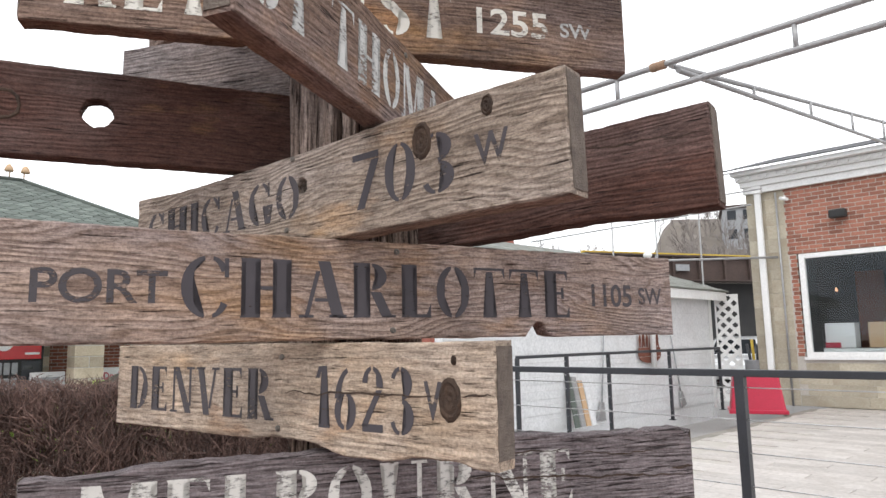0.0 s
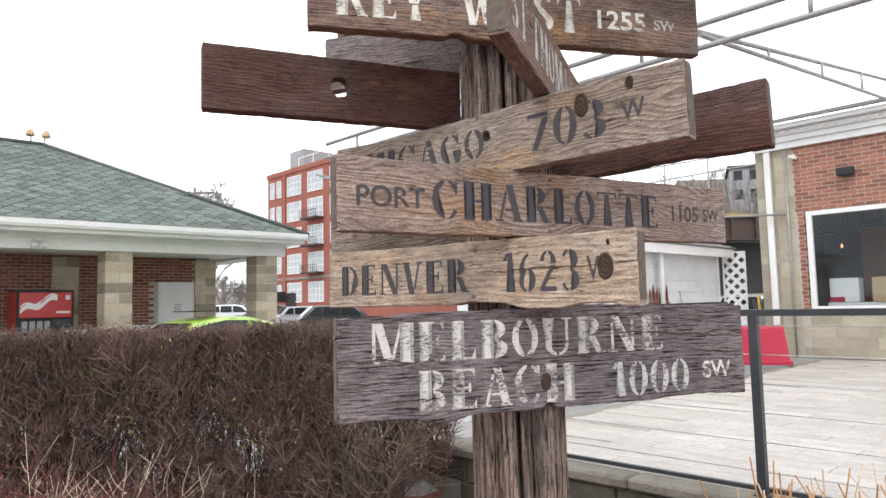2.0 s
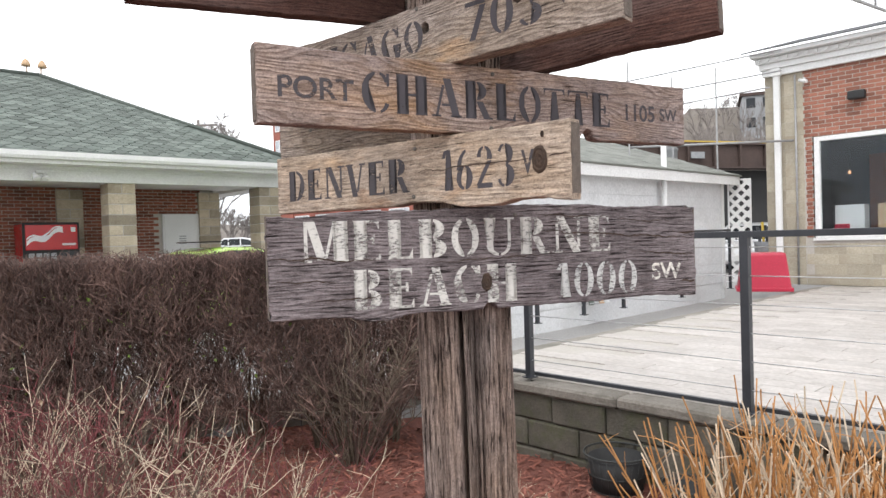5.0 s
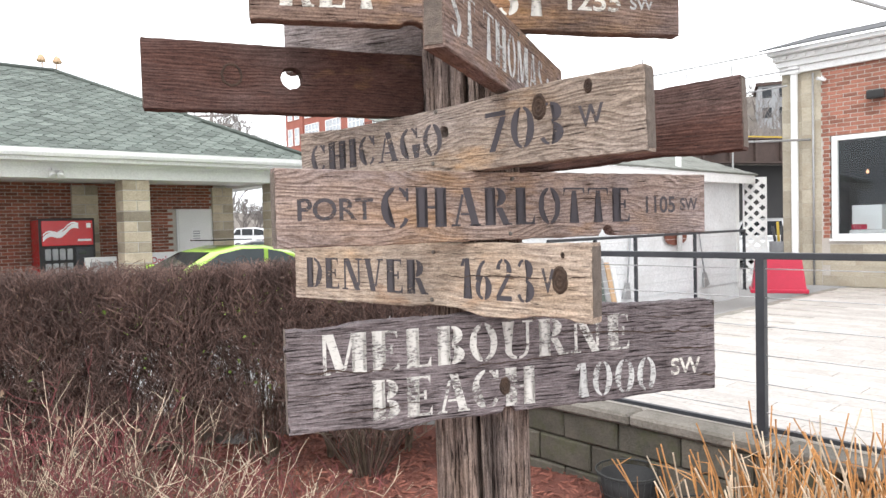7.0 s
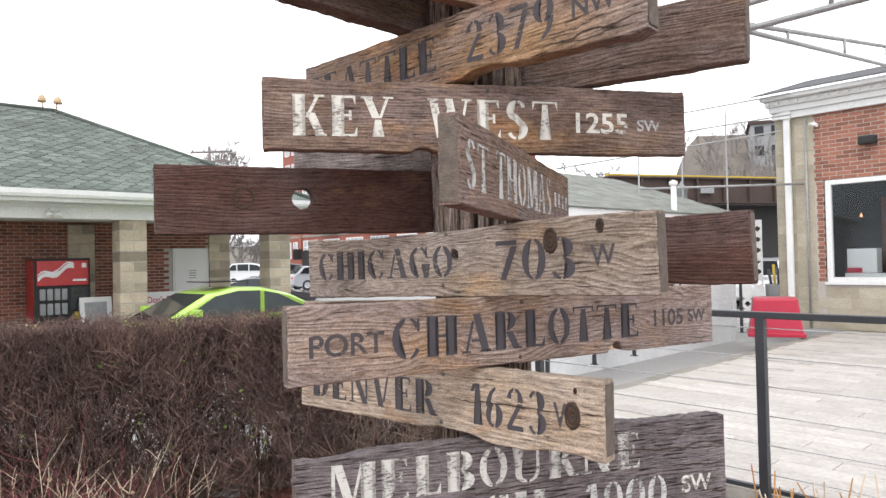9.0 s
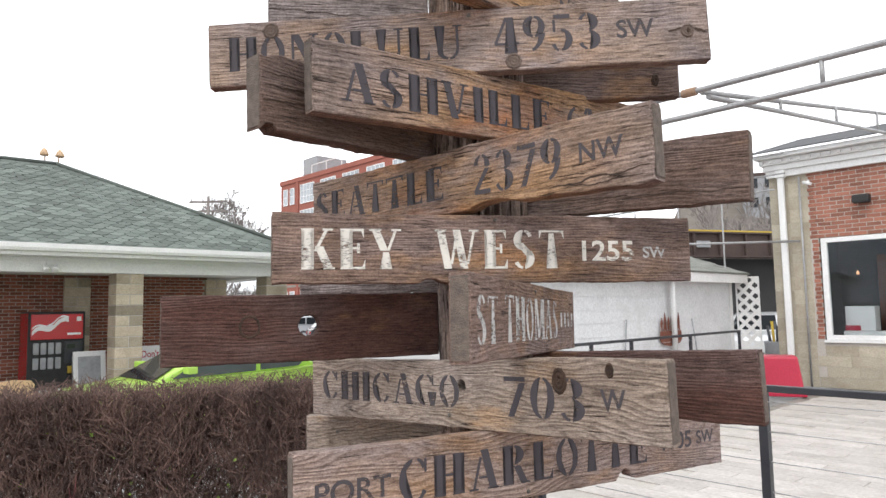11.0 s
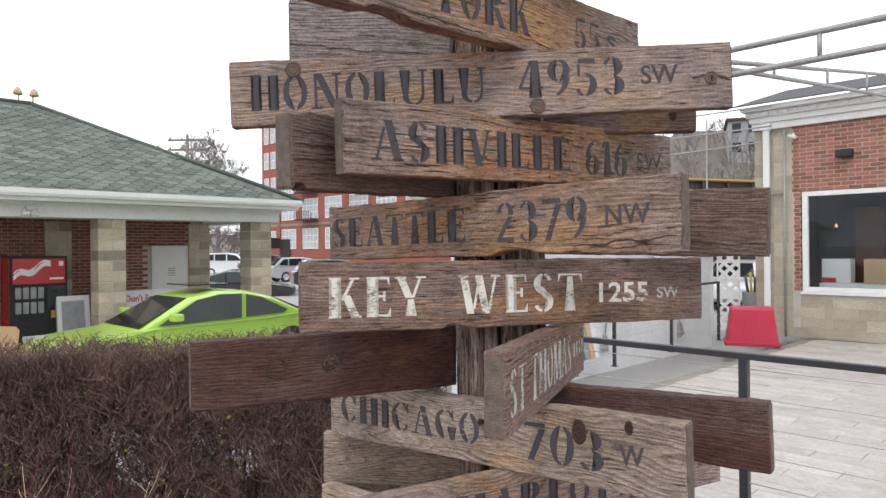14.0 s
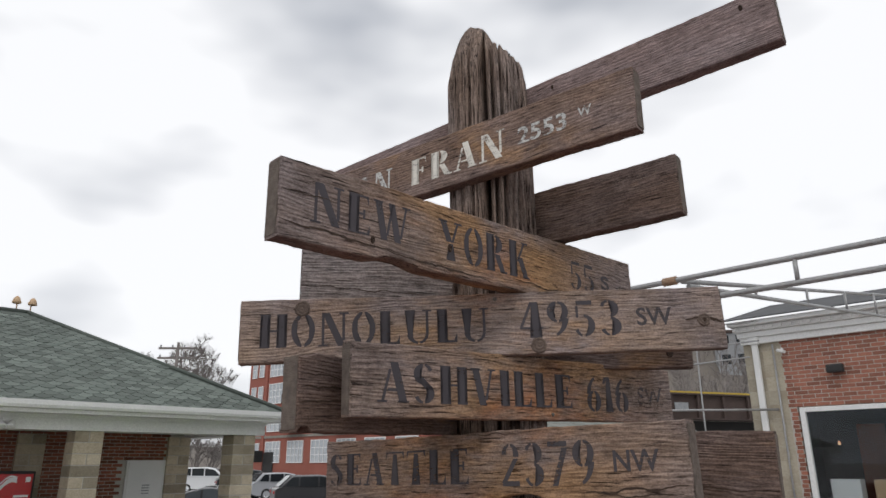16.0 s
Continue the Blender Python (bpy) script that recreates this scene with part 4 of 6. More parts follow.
g_verts = [(x, y, (BED - 0.06) if in_bed(x, y) else 0.0) for y in gy for x in gx]
g_faces = [(j * len(gx) + i, j * len(gx) + i + 1, (j + 1) * len(gx) + i + 1, (j + 1) * len(gx) + i) for j in range(len(gy) - 1) for i in range(len(gx) - 1)]
ground = tagged(new("ground", raw_mesh("ground", g_verts, g_faces, M["asphalt"])), "pale grey worn asphalt car park", "ground", kind="structure")

# mulch bed
mv, mf = [], []
mnx, mny = 150, 110
for j in range(mny + 1):
    for i in range(mnx + 1):
        x = -6.5 + 10.5 * i / mnx
        y = -2.5 + (8.35 + 0.325 * (x + 0.6)) * j / mny
        mv.append((x, y, bed_height(x, y)))
for j in range(mny):
    for i in range(mnx):
        a = j * (mnx + 1) + i
        mf.append((a, a + 1, a + mnx + 2, a + mnx + 1))
tagged(new("mulch_bed", raw_mesh("mulch_bed", mv, mf, M["mulch"], True)), "planting bed covered in red bark mulch", "ground", kind="structure")

# loose bark chips over the near part of the bed
rng = random.Random(4)
cv, cf = [], []
for _ in range(9000):
    x, y = rng.uniform(-2.6, 2.2), rng.uniform(2.2, 5.6)
    if y > 4.6 - (x - 0.5) and x > 0.3:
        continue
    L, W = rng.uniform(0.012, 0.05), rng.uniform(0.004, 0.012)
    m = Matrix.Translation((x, y, bed_height(x, y) + 0.006)) @ Euler((rng.uniform(-0.5, 0.5), rng.uniform(-0.5, 0.5), rng.uniform(0, 6.3))).to_matrix().to_4x4()
    k = len(cv)
    for p in ((-L, -W, 0), (L, -W * 0.6, 0), (L * 0.9, W, 0.002), (-L, W * 0.7, 0.001), (0, 0, 0.006)):
        cv.append(tuple(m @ Vector(p)))
    cf += [(k, k + 1, k + 4), (k + 1, k + 2, k + 4), (k + 2, k + 3, k + 4), (k + 3, k, k + 4)]
M["chip"] = plain("bark_chip", (0.16, 0.05, 0.036), (0.30, 0.12, 0.085), 6, 80, 0.95, 0.3, 0.003, spread=0.45)
tagged(new("bark_mulch", raw_mesh("bark_mulch", cv, cf, M["chip"])), "loose red bark chips scattered over the bed", "mulch", kind="stuff")

# kerb at the back of the bed
kerb = thing("kerb", pose(-0.6, 5.95, 0, 0, 0, 18), "weathered low concrete kerb behind the hedge", "kerb", kind="structure")
for i in range(9):
    bm = bmesh.new()
    bm_box(bm, -0.495, 0.495, -0.09, 0.09, BED - 0.1, 0.035, bevel=0.015)
    part("kerb_stone", bm, M["concrete"], kerb, at=pose(-5.5 + i, 0, 0.004 * (i % 3), 0, 0, 0.4 * (i % 2)))

# retaining wall under the deck's edge: corner post at E0, running along V
E0 = Vector((0.02, 5.03, 0))
wall_m = Matrix.Translation(E0) @ pose(0, 0, 0, 0, 0, -45)
retaining = thing("retaining_wall", wall_m, "mossy concrete block retaining wall below the deck", "wall", kind="structure")
part("wall_core", boxes((-0.5, 6.5, 0.03, 0.25, BED - 0.2, 0.19)), M["block"], retaining)
blk = piece_mesh("block", 0.43, 0.22, 0.19, M["block"], 0.012)
for row in range(3):
    for i in range(15):
        place("block", blk, retaining, pose(-0.45 + 0.44 * i + 0.22 * (row % 2), 0.11 + 0.006 * ((i * 7 + row * 3) % 5 - 2) / 2, 0.115 - 0.2 * row, 0, 0.4 * ((i * 5 + row) % 3 - 1), 0.8 * ((i * 3 + row) % 3 - 1)))
cop = piece_mesh("coping_stone", 0.92, 0.34, 0.075, M["coping"], 0.016)
for i in range(8):
    place("coping_stone", cop, retaining, pose(-0.2 + 0.93 * i, 0.13, 0.247 + 0.003 * (i % 3), 0, 0, 0.3 * (i % 2)))
# the same wall turns away along the deck's left side
part("side_wall", boxes((-0.5, -0.3, 0.0, 9.0, BED - 0.2, 0.285)), M["concrete"], retaining)

# deck of wood-look tiles; local x along V, y along U
deck_m = Matrix.Translation(E0) @ pose(0, 0, 0, 0, 0, -45)
deck = thing("deck", deck_m, "raised terrace floored with pale grey-brown wood-look planks", "deck", kind="structure")
part("deck_slab", boxes((-0.3, 16.0, 0.16, 16.0, 0.1, DECK - 0.012)), M["mortar"], deck)
pl_w, pl_l = 0.2, 1.2
pl = piece_mesh("plank", pl_l - 0.005, pl_w - 0.005, 0.02, M["plank"], 0.0025)
deck_spots = []
for j in range(60):
    for i in range(12):
        x, y = -0.3 + pl_l * (i + 0.5 + 0.37 * (j % 3)), 0.2 + pl_w * (j + 0.5)
        if x - pl_l / 2 > -0.35 and x < 12:
            deck_spots.append((x, y))
deck_spots.sort(key=lambda p: (p[0] - 1.5) ** 2 * 0.8 + p[1] ** 2)
for x, y in deck_spots[:300]:
    place("plank", pl, deck, pose(x, y, DECK - 0.01))
bm = bmesh.new()
for x, y in deck_spots[300:]:
    bm_box(bm, x - pl_l / 2 + 0.0025, x + pl_l / 2 - 0.0025, y - pl_w / 2 + 0.0025, y + pl_w / 2 - 0.0025, DECK - 0.02, DECK)
tagged(part("far_planks", bm, M["plank"], deck), kind="stuff")
# black strip drawn for the shaded gap between deck and coping
part("deck_edge", boxes((-0.3, 16.0, 0.165, 0.198, DECK - 0.03, DECK + 0.012)), M["black"], deck, "black strip standing for the dark gap at the deck's edge")

# ---------------------------------------------------------------- terrace railing


def railing(name, at, length, posts, label, h=1.02, n_cable=6, thick=0.024, seg=None):
    th = thing(name, at, label, "railing")
    part("top_rail", boxes((0, length, -0.024, 0.024, h - 0.036, h), bevel=0.004), M["black"], th)
    for x in posts:
        p = part("rail_post", boxes((x - thick, x + thick, -thick, thick, 0.0, h - 0.03), bevel=0.003), M["black"], th)
        part("foot_plate", boxes((x - 0.04, x + 0.04, -0.04, 0.04, 0.0, 0.008)), M["black"], p)
    for k in range(n_cable):
        bm = bmesh.new()
        z = 0.13 + (h - 0.22) * k / (n_cable - 1)
        bm_tube(bm, (0, 0, z), (length, 0, z), 0.0032, n=6)
        part("cable", bm, M["cable"], th)
    return th


R0 = Vector((0.36, 4.75, DECK))
railing("terrace_railing", Matrix.Translation(R0) @ pose(0, 0, 0, 0, 0, -45), 7.6, (0.0, 1.565, 3.1, 4.6, 6.1, 7.58), "black steel railing with thin horizontal cables along the terrace edge")
railing("side_railing", Matrix.Translation((0.75, 7.72, DECK)) @ pose(0, 0, 0, 0, 0, 46), 5.4, (0.0, 0.95, 1.9, 3.6, 5.38), "black steel railing with cables in front of the white shed", thick=0.02)

# ---------------------------------------------------------------- white shed
SH_YAW, SH = 45.0, Matrix.Translation((0.35, 8.45, 0)) @ pose(0, 0, 0, 0, 0, 45)
shed = thing("shed", SH, "white-painted shed with a grey-green shingle roof", "shed")
SHR = 6.5
part("wall", boxes((-0.6, SHR, 0, 0.12, -0.3, 2.2)), M["shedwhite"], shed)
part("wall", boxes((SHR - 0.12, SHR, 0.12, 3.0, -0.3, 2.2)), M["shedwhite"], shed)
for k in range(9):
    part("siding_board", boxes((-0.6, SHR - 0.02, -0.012, -0.001, 0.32 + 0.2 * k, 0.513 + 0.2 * k)), M["shedwhite"], shed)
part("corner_board", boxes((SHR - 0.11, SHR + 0.012, -0.022, -0.013, 0.2, 2.19)), M["white"], shed)
part("fascia", boxes((-0.8, SHR + 0.2, -0.25, -0.22, 2.16, 2.32)), M["white"], shed)
part("soffit", boxes((-0.8, SHR + 0.2, -0.219, 0.0, 2.2, 2.22)), M["white"], shed)
bm = bmesh.new()
a0 = math.atan2(1.0, 2.9)
bm_box(bm, -0.85, SHR + 0.28, 0, 3.2, -0.02, 0.0)
roof = part("roof", bm, M["shingle2"], shed, "grey-green shingles", at=pose(0, -0.27, 2.34, math.degrees(a0), 0, 0))
bm = bmesh.new()
rr = random.Random(3)
for j in range(18):
    x = -0.8 - rr.uniform(0, 0.3)
    while x < SHR + 0.1:
        w = rr.uniform(0.22, 0.34)
        bm_box(bm, x, min(x + w - 0.006, SHR + 0.27), 0.01 + 0.17 * j, 0.175 + 0.17 * j, 0.0, 0.007 + 0.004 * rr.random())
        x += w
tagged(part("roof_shingles", bm, M["shingle2"], roof), kind="stuff")
bm = bmesh.new()
bm_tube(bm, (0, 0, 0), (0, 0, 1.9), 0.045, n=12)
bm_lathe(bm, ((0.045, 1.9), (0.07, 1.92), (0.07, 1.97), (0.01, 2.0)), 12)
part("flue", bm, M["white"], shed, at=pose(4.05, -0.12, 0.9))

# ornamental rusted cut-out on the shed wall
orn = thing("wall_ornament", SH @ pose(4.05, -0.06, 1.35), "rusty cut iron flower-box silhouette hung on the shed", "ornament")
bm = bmesh.new()
bm_poly(bm, [(0.36 * math.cos(radians(a)), -0.12 + 0.13 * math.sin(radians(a))) for a in range(180, 361, 15)] + [(0.34, 0.0), (-0.34, 0.0)], 0, 0.012)
part("box_shape", bm, M["rustiron"], orn)
for i in range(9):
    bm = bmesh.new()
    x = -0.3 + 0.075 * i
    t = 0.05 * math.sin(i * 2.1)
    bm_poly(bm, [(x - 0.012, 0.004), (x + 0.012, 0.004), (x + 0.035 + t, 0.12), (x + 0.012 + t, 0.22 + 0.04 * (i % 3)), (x - 0.03 + t, 0.13)], 0, 0.01)
    part("stem_shape", bm, M["rustiron"], orn)
for i, (x, z, tilt) in enumerate(((2.55, 0.75, 8), (5.1, 0.9, -14))):
    br = thing("broom", SH @ pose(x, -0.05, 0.32, 0, tilt, 0), "thin grey-handled tool leaning on the white shed", "broom")
    bm = bmesh.new()
    bm_tube(bm, (0, 0, 0.25), (0, 0, 1.25), 0.012, n=8)
    part("handle", bm, M["farwall"], br)
    bm = bmesh.new()
    bm_poly(bm, [(-0.03, 0.27), (0.03, 0.27), (0.1, 0.02), (-0.1, 0.02)], -0.02, 0.02)
    part("head", bm, M["galv"], br)
for i in range(4):
    pn = thing("leaning_panel", SH @ pose(1.75 + 0.13 * i, -0.2, DECK + 0.002, -14, 3, 0), "stacked board leaning against the shed", "board", "boards leaning on the shed")
    part("panel", boxes((-0.06, 0.05, -0.01, 0.01, 0, 0.75 - 0.06 * i), bevel=0.002), (M["shingle"], M["galv"], M["tan"], M["shedwhite"])[i], pn)

# lattice panel
lat = thing("lattice_panel", Matrix.Translation((5.07, 13.12, DECK)) @ pose(0, 0, 0, 0, 0, -18), "white diagonal garden lattice panel", "lattice")
LW, LH = 0.42, 1.98
part("lattice_frame", boxes((0, 0.03, 0, 0.03, 0, LH), (LW - 0.03, LW, 0, 0.03, 0, LH), (0.031, LW - 0.031, 0, 0.03, LH - 0.03, LH), (0.031, LW - 0.031, 0, 0.03, 0, 0.03)), M["white"], lat)
for s in (1, -1):
    k = -LH
    while k < LH + LW:
        # strip x - s*z = k, clipped to the frame
        pts = []
        for z in (0.02, LH - 0.02):
            x = k + z if s > 0 else k - z + LH
            pts.append((x, z))
        (xa, za), (xb, zb) = pts
        t0, t1 = 0.0, 1.0
        for lim, sg in ((0.02, 1), (LW - 0.02, -1)):
            fa, fb = sg * (xa - lim), sg * (xb - lim)
            if fa < 0 and fb < 0:
                t0, t1 = 1, 0
            elif fa < 0:
                t0 = max(t0, fa / (fa - fb))
            elif fb < 0:
                t1 = min(t1, fa / (fa - fb))
        if t1 - t0 > 0.02:
            a = Vector((xa + (xb - xa) * t0, 0, za + (zb - za) * t0))
            b = Vector((xa + (xb - xa) * t1, 0, za + (zb - za) * t1))
            ln = (b - a).length
            bm = bmesh.new()
            yo = 0.009 if s > 0 else 0.019
            bm_box(bm, -0.032, 0.032, -0.004, 0.004, 0, ln, m=Matrix.Translation((a.x, yo, a.z)) @ pose(0, 0, 0, 0, math.degrees(math.atan2(b.x - a.x, b.z - a.z)), 0))
            part("lattice_slat", bm, M["white"], lat)
        k += 0.205

# ---------------------------------------------------------------- brick building by the terrace
BB = Matrix.Translation((5.97, 11.95, DECK)) @ pose(0, 0, 0, 0, 0, -45)
bb = thing("brick_building", BB, "red brick building with buff stone piers and white cornice", "building")
part("wall_core", boxes((-0.64, 0.13, -0.010, 0.3, 0, 3.9), (0.13, 2.08, -0.010, 0.3, 0, 0.81), (0.13, 2.08, -0.010, 0.3, 2.58, 3.9), (2.08, 6.0, -0.010, 0.3, 0, 3.9)), M["mortar"], bb)
part("wall_core", boxes((-0.64, -0.42, 0.3, 8, 0, 3.9)), M["mortar"], bb)
bk_me = piece_mesh("brick", 0.203, 0.05, 0.058, M["brick"], 0.004)
for row in range(18):
    for i in range(-1, 14):
        x = 0.02 + 0.215 * (i + 0.5) + 0.1075 * (row % 2)
        if x > 0.06 and x < 2.8:
            place("brick", bk_me, bb, pose(x, 0.008, 2.61 + 0.0695 * row))
bk_half = piece_mesh("brick", 0.10, 0.05, 0.058, M["brick"], 0.004)
for row in range(18):
    place("brick", bk_half, bb, pose(0.068 if row % 2 else 0.045, 0.006, 2.61 + 0.0695 * row))
for row in range(25):
    place("brick", bk_half, bb, pose(0.085 if row % 2 else 0.07, 0.006, 0.86 + 0.0695 * row))
st_me = piece_mesh("stone_block", 0.319, 0.06, 0.237, M["stone"], 0.003)
for row in range(16):
    for i in range(2):
        place("stone_block", st_me, bb, pose(-0.483 + 0.321 * i, 0.014, 0.12 + 0.24 * row))
st2 = piece_mesh("stone_block", 0.503, 0.06, 0.177, M["stone"], 0.003)
for row in range(4):
    for i in range(6):
        place("stone_block", st2, bb, pose(0.26 + 0.505 * i + 0.12 * (row % 2), 0.016, 0.09 + 0.18 * row))
st3 = piece_mesh("stone_block", 0.06, 0.5, 0.235, M["stone"], 0.006)
for row in range(16):
    for i in range(3):
        place("stone_block", st3, bb, pose(-0.645, 0.3 + 0.505 * i, 0.12 + 0.24 * row))
# window
win = part("window_frame", boxes((0.16, 0.25, -0.03, 0.06, 0.82, 2.57), (1.98, 2.07, -0.03, 0.06, 0.82, 2.57), (0.25, 1.98, -0.03, 0.06, 2.49, 2.57), (0.25, 1.98, -0.03, 0.06, 0.82, 0.90), bevel=0.006), M["white"], bb, "white window frame")
pane = part("pane", boxes((0.25, 1.98, 0.02, 0.026, 0.90, 2.49)), M["glass"], win)
pane.visible_shadow = False
part("window_sill", boxes((0.13, 2.10, -0.06, -0.031, 0.775, 0.819)), M["white"], bb)
# room behind the window, its lining near-black to stand for shade inside
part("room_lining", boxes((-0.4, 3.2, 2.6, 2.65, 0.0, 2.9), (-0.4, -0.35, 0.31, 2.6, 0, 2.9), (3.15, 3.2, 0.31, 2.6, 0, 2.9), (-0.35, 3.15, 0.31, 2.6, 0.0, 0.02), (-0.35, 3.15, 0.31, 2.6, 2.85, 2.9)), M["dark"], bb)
for nm, d, mt, lb in (("counter", (0.13, 1.86, 0.35, 0.75, 0.0, 0.93), "screenwhite", "white counter behind the window"), ("carton", (0.16, 0.62, 0.4, 0.7, 0.94, 1.36), "screenwhite", "white carton on the counter"), ("carton", (0.82, 1.2, 0.4, 0.7, 0.94, 1.36), "tan", "brown cardboard box on the counter"), ("carton", (1.3, 1.8, 0.45, 0.7, 0.94, 1.2), "farwall", "grey box on the counter"), ("cabinet", (0.45, 0.95, 1.4, 1.9, 0.03, 2.3), "brick_dk", "tall brown cabinet inside"), ("screen", (1.0, 1.5, 0.95, 1.0, 1.4, 2.3), "rubber", "black panel hanging inside"), ("red_crate", (0.16, 0.40, 0.36, 0.39, 0.94, 1.03), "redplastic", "small red crate on the counter")):
    it = thing(nm, BB @ pose(0.15, 0.12, 0.022), lb, nm.replace("_", " "))
    part("body", boxes(d, bevel=0.01), M[mt], it)
bulb = thing("pendant_bulb", BB @ pose(0.42, 1.0, 1.98), "small warm pendant bulb inside", "lamp")
bm = bmesh.new()
bm_lathe(bm, ((0.002, -0.03), (0.022, -0.02), (0.026, 0), (0.012, 0.03), (0.006, 0.05)), 12)
part("bulb", bm, M["bulb"], bulb)
bm = bmesh.new()
bm_tube(bm, (0, 0, 0.05), (0, 0, 0.86), 0.004, n=6)
part("cord", bm, M["black"], bulb)
# cornice
for nm, dd in (("cornice", (-0.70, 6.2, -0.14, 0.3, 3.86, 3.96)), ("frieze", (-0.67, 6.2, -0.09, -0.011, 3.74, 3.859)), ("crown_moulding", (-0.78, 6.2, -0.34, 0.3, 4.06, 4.14)), ("bed_moulding", (-0.74, 6.2, -0.2, 0.3, 3.961, 4.059))):
    part(nm, boxes(dd, bevel=0.01), M["white"], bb, "white painted timber")
for i in range(40):
    part("dentil", boxes((-0.73 + 0.16 * i, -0.65 + 0.16 * i, -0.235, -0.201, 3.985, 4.04)), M["white"], bb)
part("crown_moulding", boxes((-0.78, -0.66, 0.301, 8.0, 4.06, 4.14)), M["white"], bb)
part("cornice", boxes((-0.70, -0.641, 0.301, 8.0, 3.86, 3.96)), M["white"], bb)
bm = bmesh.new()
bm_box(bm, -0.9, 6.4, 0, 3.0, -0.02, 0.0)
part("roof", bm, M["roofdark"], bb, "low dark roof", at=pose(0, -0.42, 4.17, 15, 0, 0))
bm = bmesh.new()
bm_box(bm, -0.47, -0.36, -0.12, -0.05, 0.02, 3.80, bevel=0.02)
bm_box(bm, -0.50, -0.33, -0.15, -0.045, 3.72, 3.855, bevel=0.015)
part("downpipe", bm, M["white"], bb, "white rainwater downpipe")
bm = bmesh.new()
bm_tube(bm, (-0.12, -0.05, 0.0), (-0.12, -0.05, 3.7), 0.018, n=8)
part("conduit", bm, M["galv"], bb)
wl_ = thing("wall_speaker", BB @ pose(0.86, -0.12, 3.17), "small black wall speaker on a bracket", "speaker")
bm = bmesh.new()
bm_box(bm, -0.13, 0.13, -0.09, 0.05, -0.07, 0.07, bevel=0.03)
part("housing", bm, M["rubber"], wl_)
part("bracket", boxes((-0.03, 0.03, 0.05, 0.12, -0.02, 0.02)), M["black"], wl_)
cm = thing("security_camera", BB @ pose(0.04, -0.1, 3.56), "small white security camera under the cornice", "camera")
bm = bmesh.new()
bm_tube(bm, (-0.07, 0.0, 0.02), (0.07, -0.06, -0.03), 0.03, n=12)
part("housing", bm, M["white"], cm)
part("bracket", boxes((-0.01, 0.01, 0.0, 0.09, 0.0, 0.06)), M["white"], cm)

# red upturned tub by the wall
tub = thing("red_tub", Matrix.Translation((4.84, 11.12, DECK)) @ pose(0, 0, 0, 0, 0, -20), "red plastic planter box standing upside down", "tub")
bm = bmesh.new()
bm_box(bm, -0.40, 0.40, -0.3, 0.3, 0, 0.62, bevel=0.04)
for v in bm.verts:
    k = 1 - 0.2 * v.co.z / 0.62
    v.co.x *= k
    v.co.y *= k
part("body", bm, M["redplastic"], tub)
part("rim", boxes((-0.42, 0.42, -0.32, 0.32, 0.0, 0.06), bevel=0.012), M["redplastic"], tub)

# ---------------------------------------------------------------- awning frame of pipes
AW = Matrix.Translation(E0) @ pose(0, 0, 0, 0, 0, -45)
awn = thing("awning_frame", AW, "bare galvanised pipe awning frame over the terrace", "awning frame")


def truss(a, b, drop, n, r=0.018):
    for dz in (0, -drop):
        bm = bmesh.new()
        bm_tube(bm, (*a, dz + 3.07), (*b, dz + 3.07), r, n=10)
        part("pipe", bm, M["galv"], awn)
    for i in range(n):
        t = (i + 0.5) / n
        x, y = a[0] + (b[0] - a[0]) * t, a[1] + (b[1] - a[1]) * t
        bm = bmesh.new()
        bm_tube(bm, (x, y, 3.07 - drop), (x, y, 3.07), r * 0.75, n=8)
        part("strut", bm, M["galv"], awn)


truss((-2.2, 0.1), (8.0, 0.1), 0.145, 10)
# sloping members rise from the front truss to the building's roof
for xa, za, zb in ((1.70, 3.07, 4.45), (1.74, 3.03, 4.02), (4.9, 3.07, 4.45), (4.94, 3.03, 4.02)):
    bm = bmesh.new()
    bm_tube(bm, (xa, 0.15, za), (xa - 0.06, 9.0, zb), 0.017, n=10)
    part("rafter_pipe", bm, M["galv"], awn)
for xa in (1.70, 4.9):
    for k in range(1, 7):
        t = k / 7
        bm = bmesh.new()
        bm_tube(bm, (xa, 0.15 + 8.85 * t, 3.03 + 0.99 * t), (xa, 0.15 + 8.85 * t, 3.07 + 1.38 * t), 0.012, n=8)
        part("strut", bm, M["galv"], awn)
for za, ya, xb in ((4.42, 8.7, -0.9), (4.05, 8.7, -0.9), (3.72, 8.3, -0.95)):
    bm = bmesh.new()
    bm_tube(bm, (-5.0, ya - (0.9 if za < 4 else 0.0), za - (0.25 if za < 4 else 0)), (xb, ya, za), 0.014, n=8)
    part("purlin_pipe", bm, M["galv"], awn)
for x in (1.66, 3.4):
    bm = bmesh.new()
    bm_tube(bm, (x - 0.06, 0.1, 3.07), (x + 0.03, 0.1, 3.07), 0.027, n=10)
    part("coupling", bm, M["rustband"], awn)
bm = bmesh.new()
bm_tube(bm, (-3.0, 7.2, 2.86), (-0.85, 9.05, 2.86), 0.02, n=8)
part("tie_pipe", bm, M["galv"], awn)
for x, y in ((-2.2, 9.0), (-3.1, 9.0), (-3.0, 7.2)):
    bm = bmesh.new()
    bm_tube(bm, (x, y, 0.0), (x, y, 4.4), 0.016, n=8)
    part("leg", bm, M["galv"], awn)
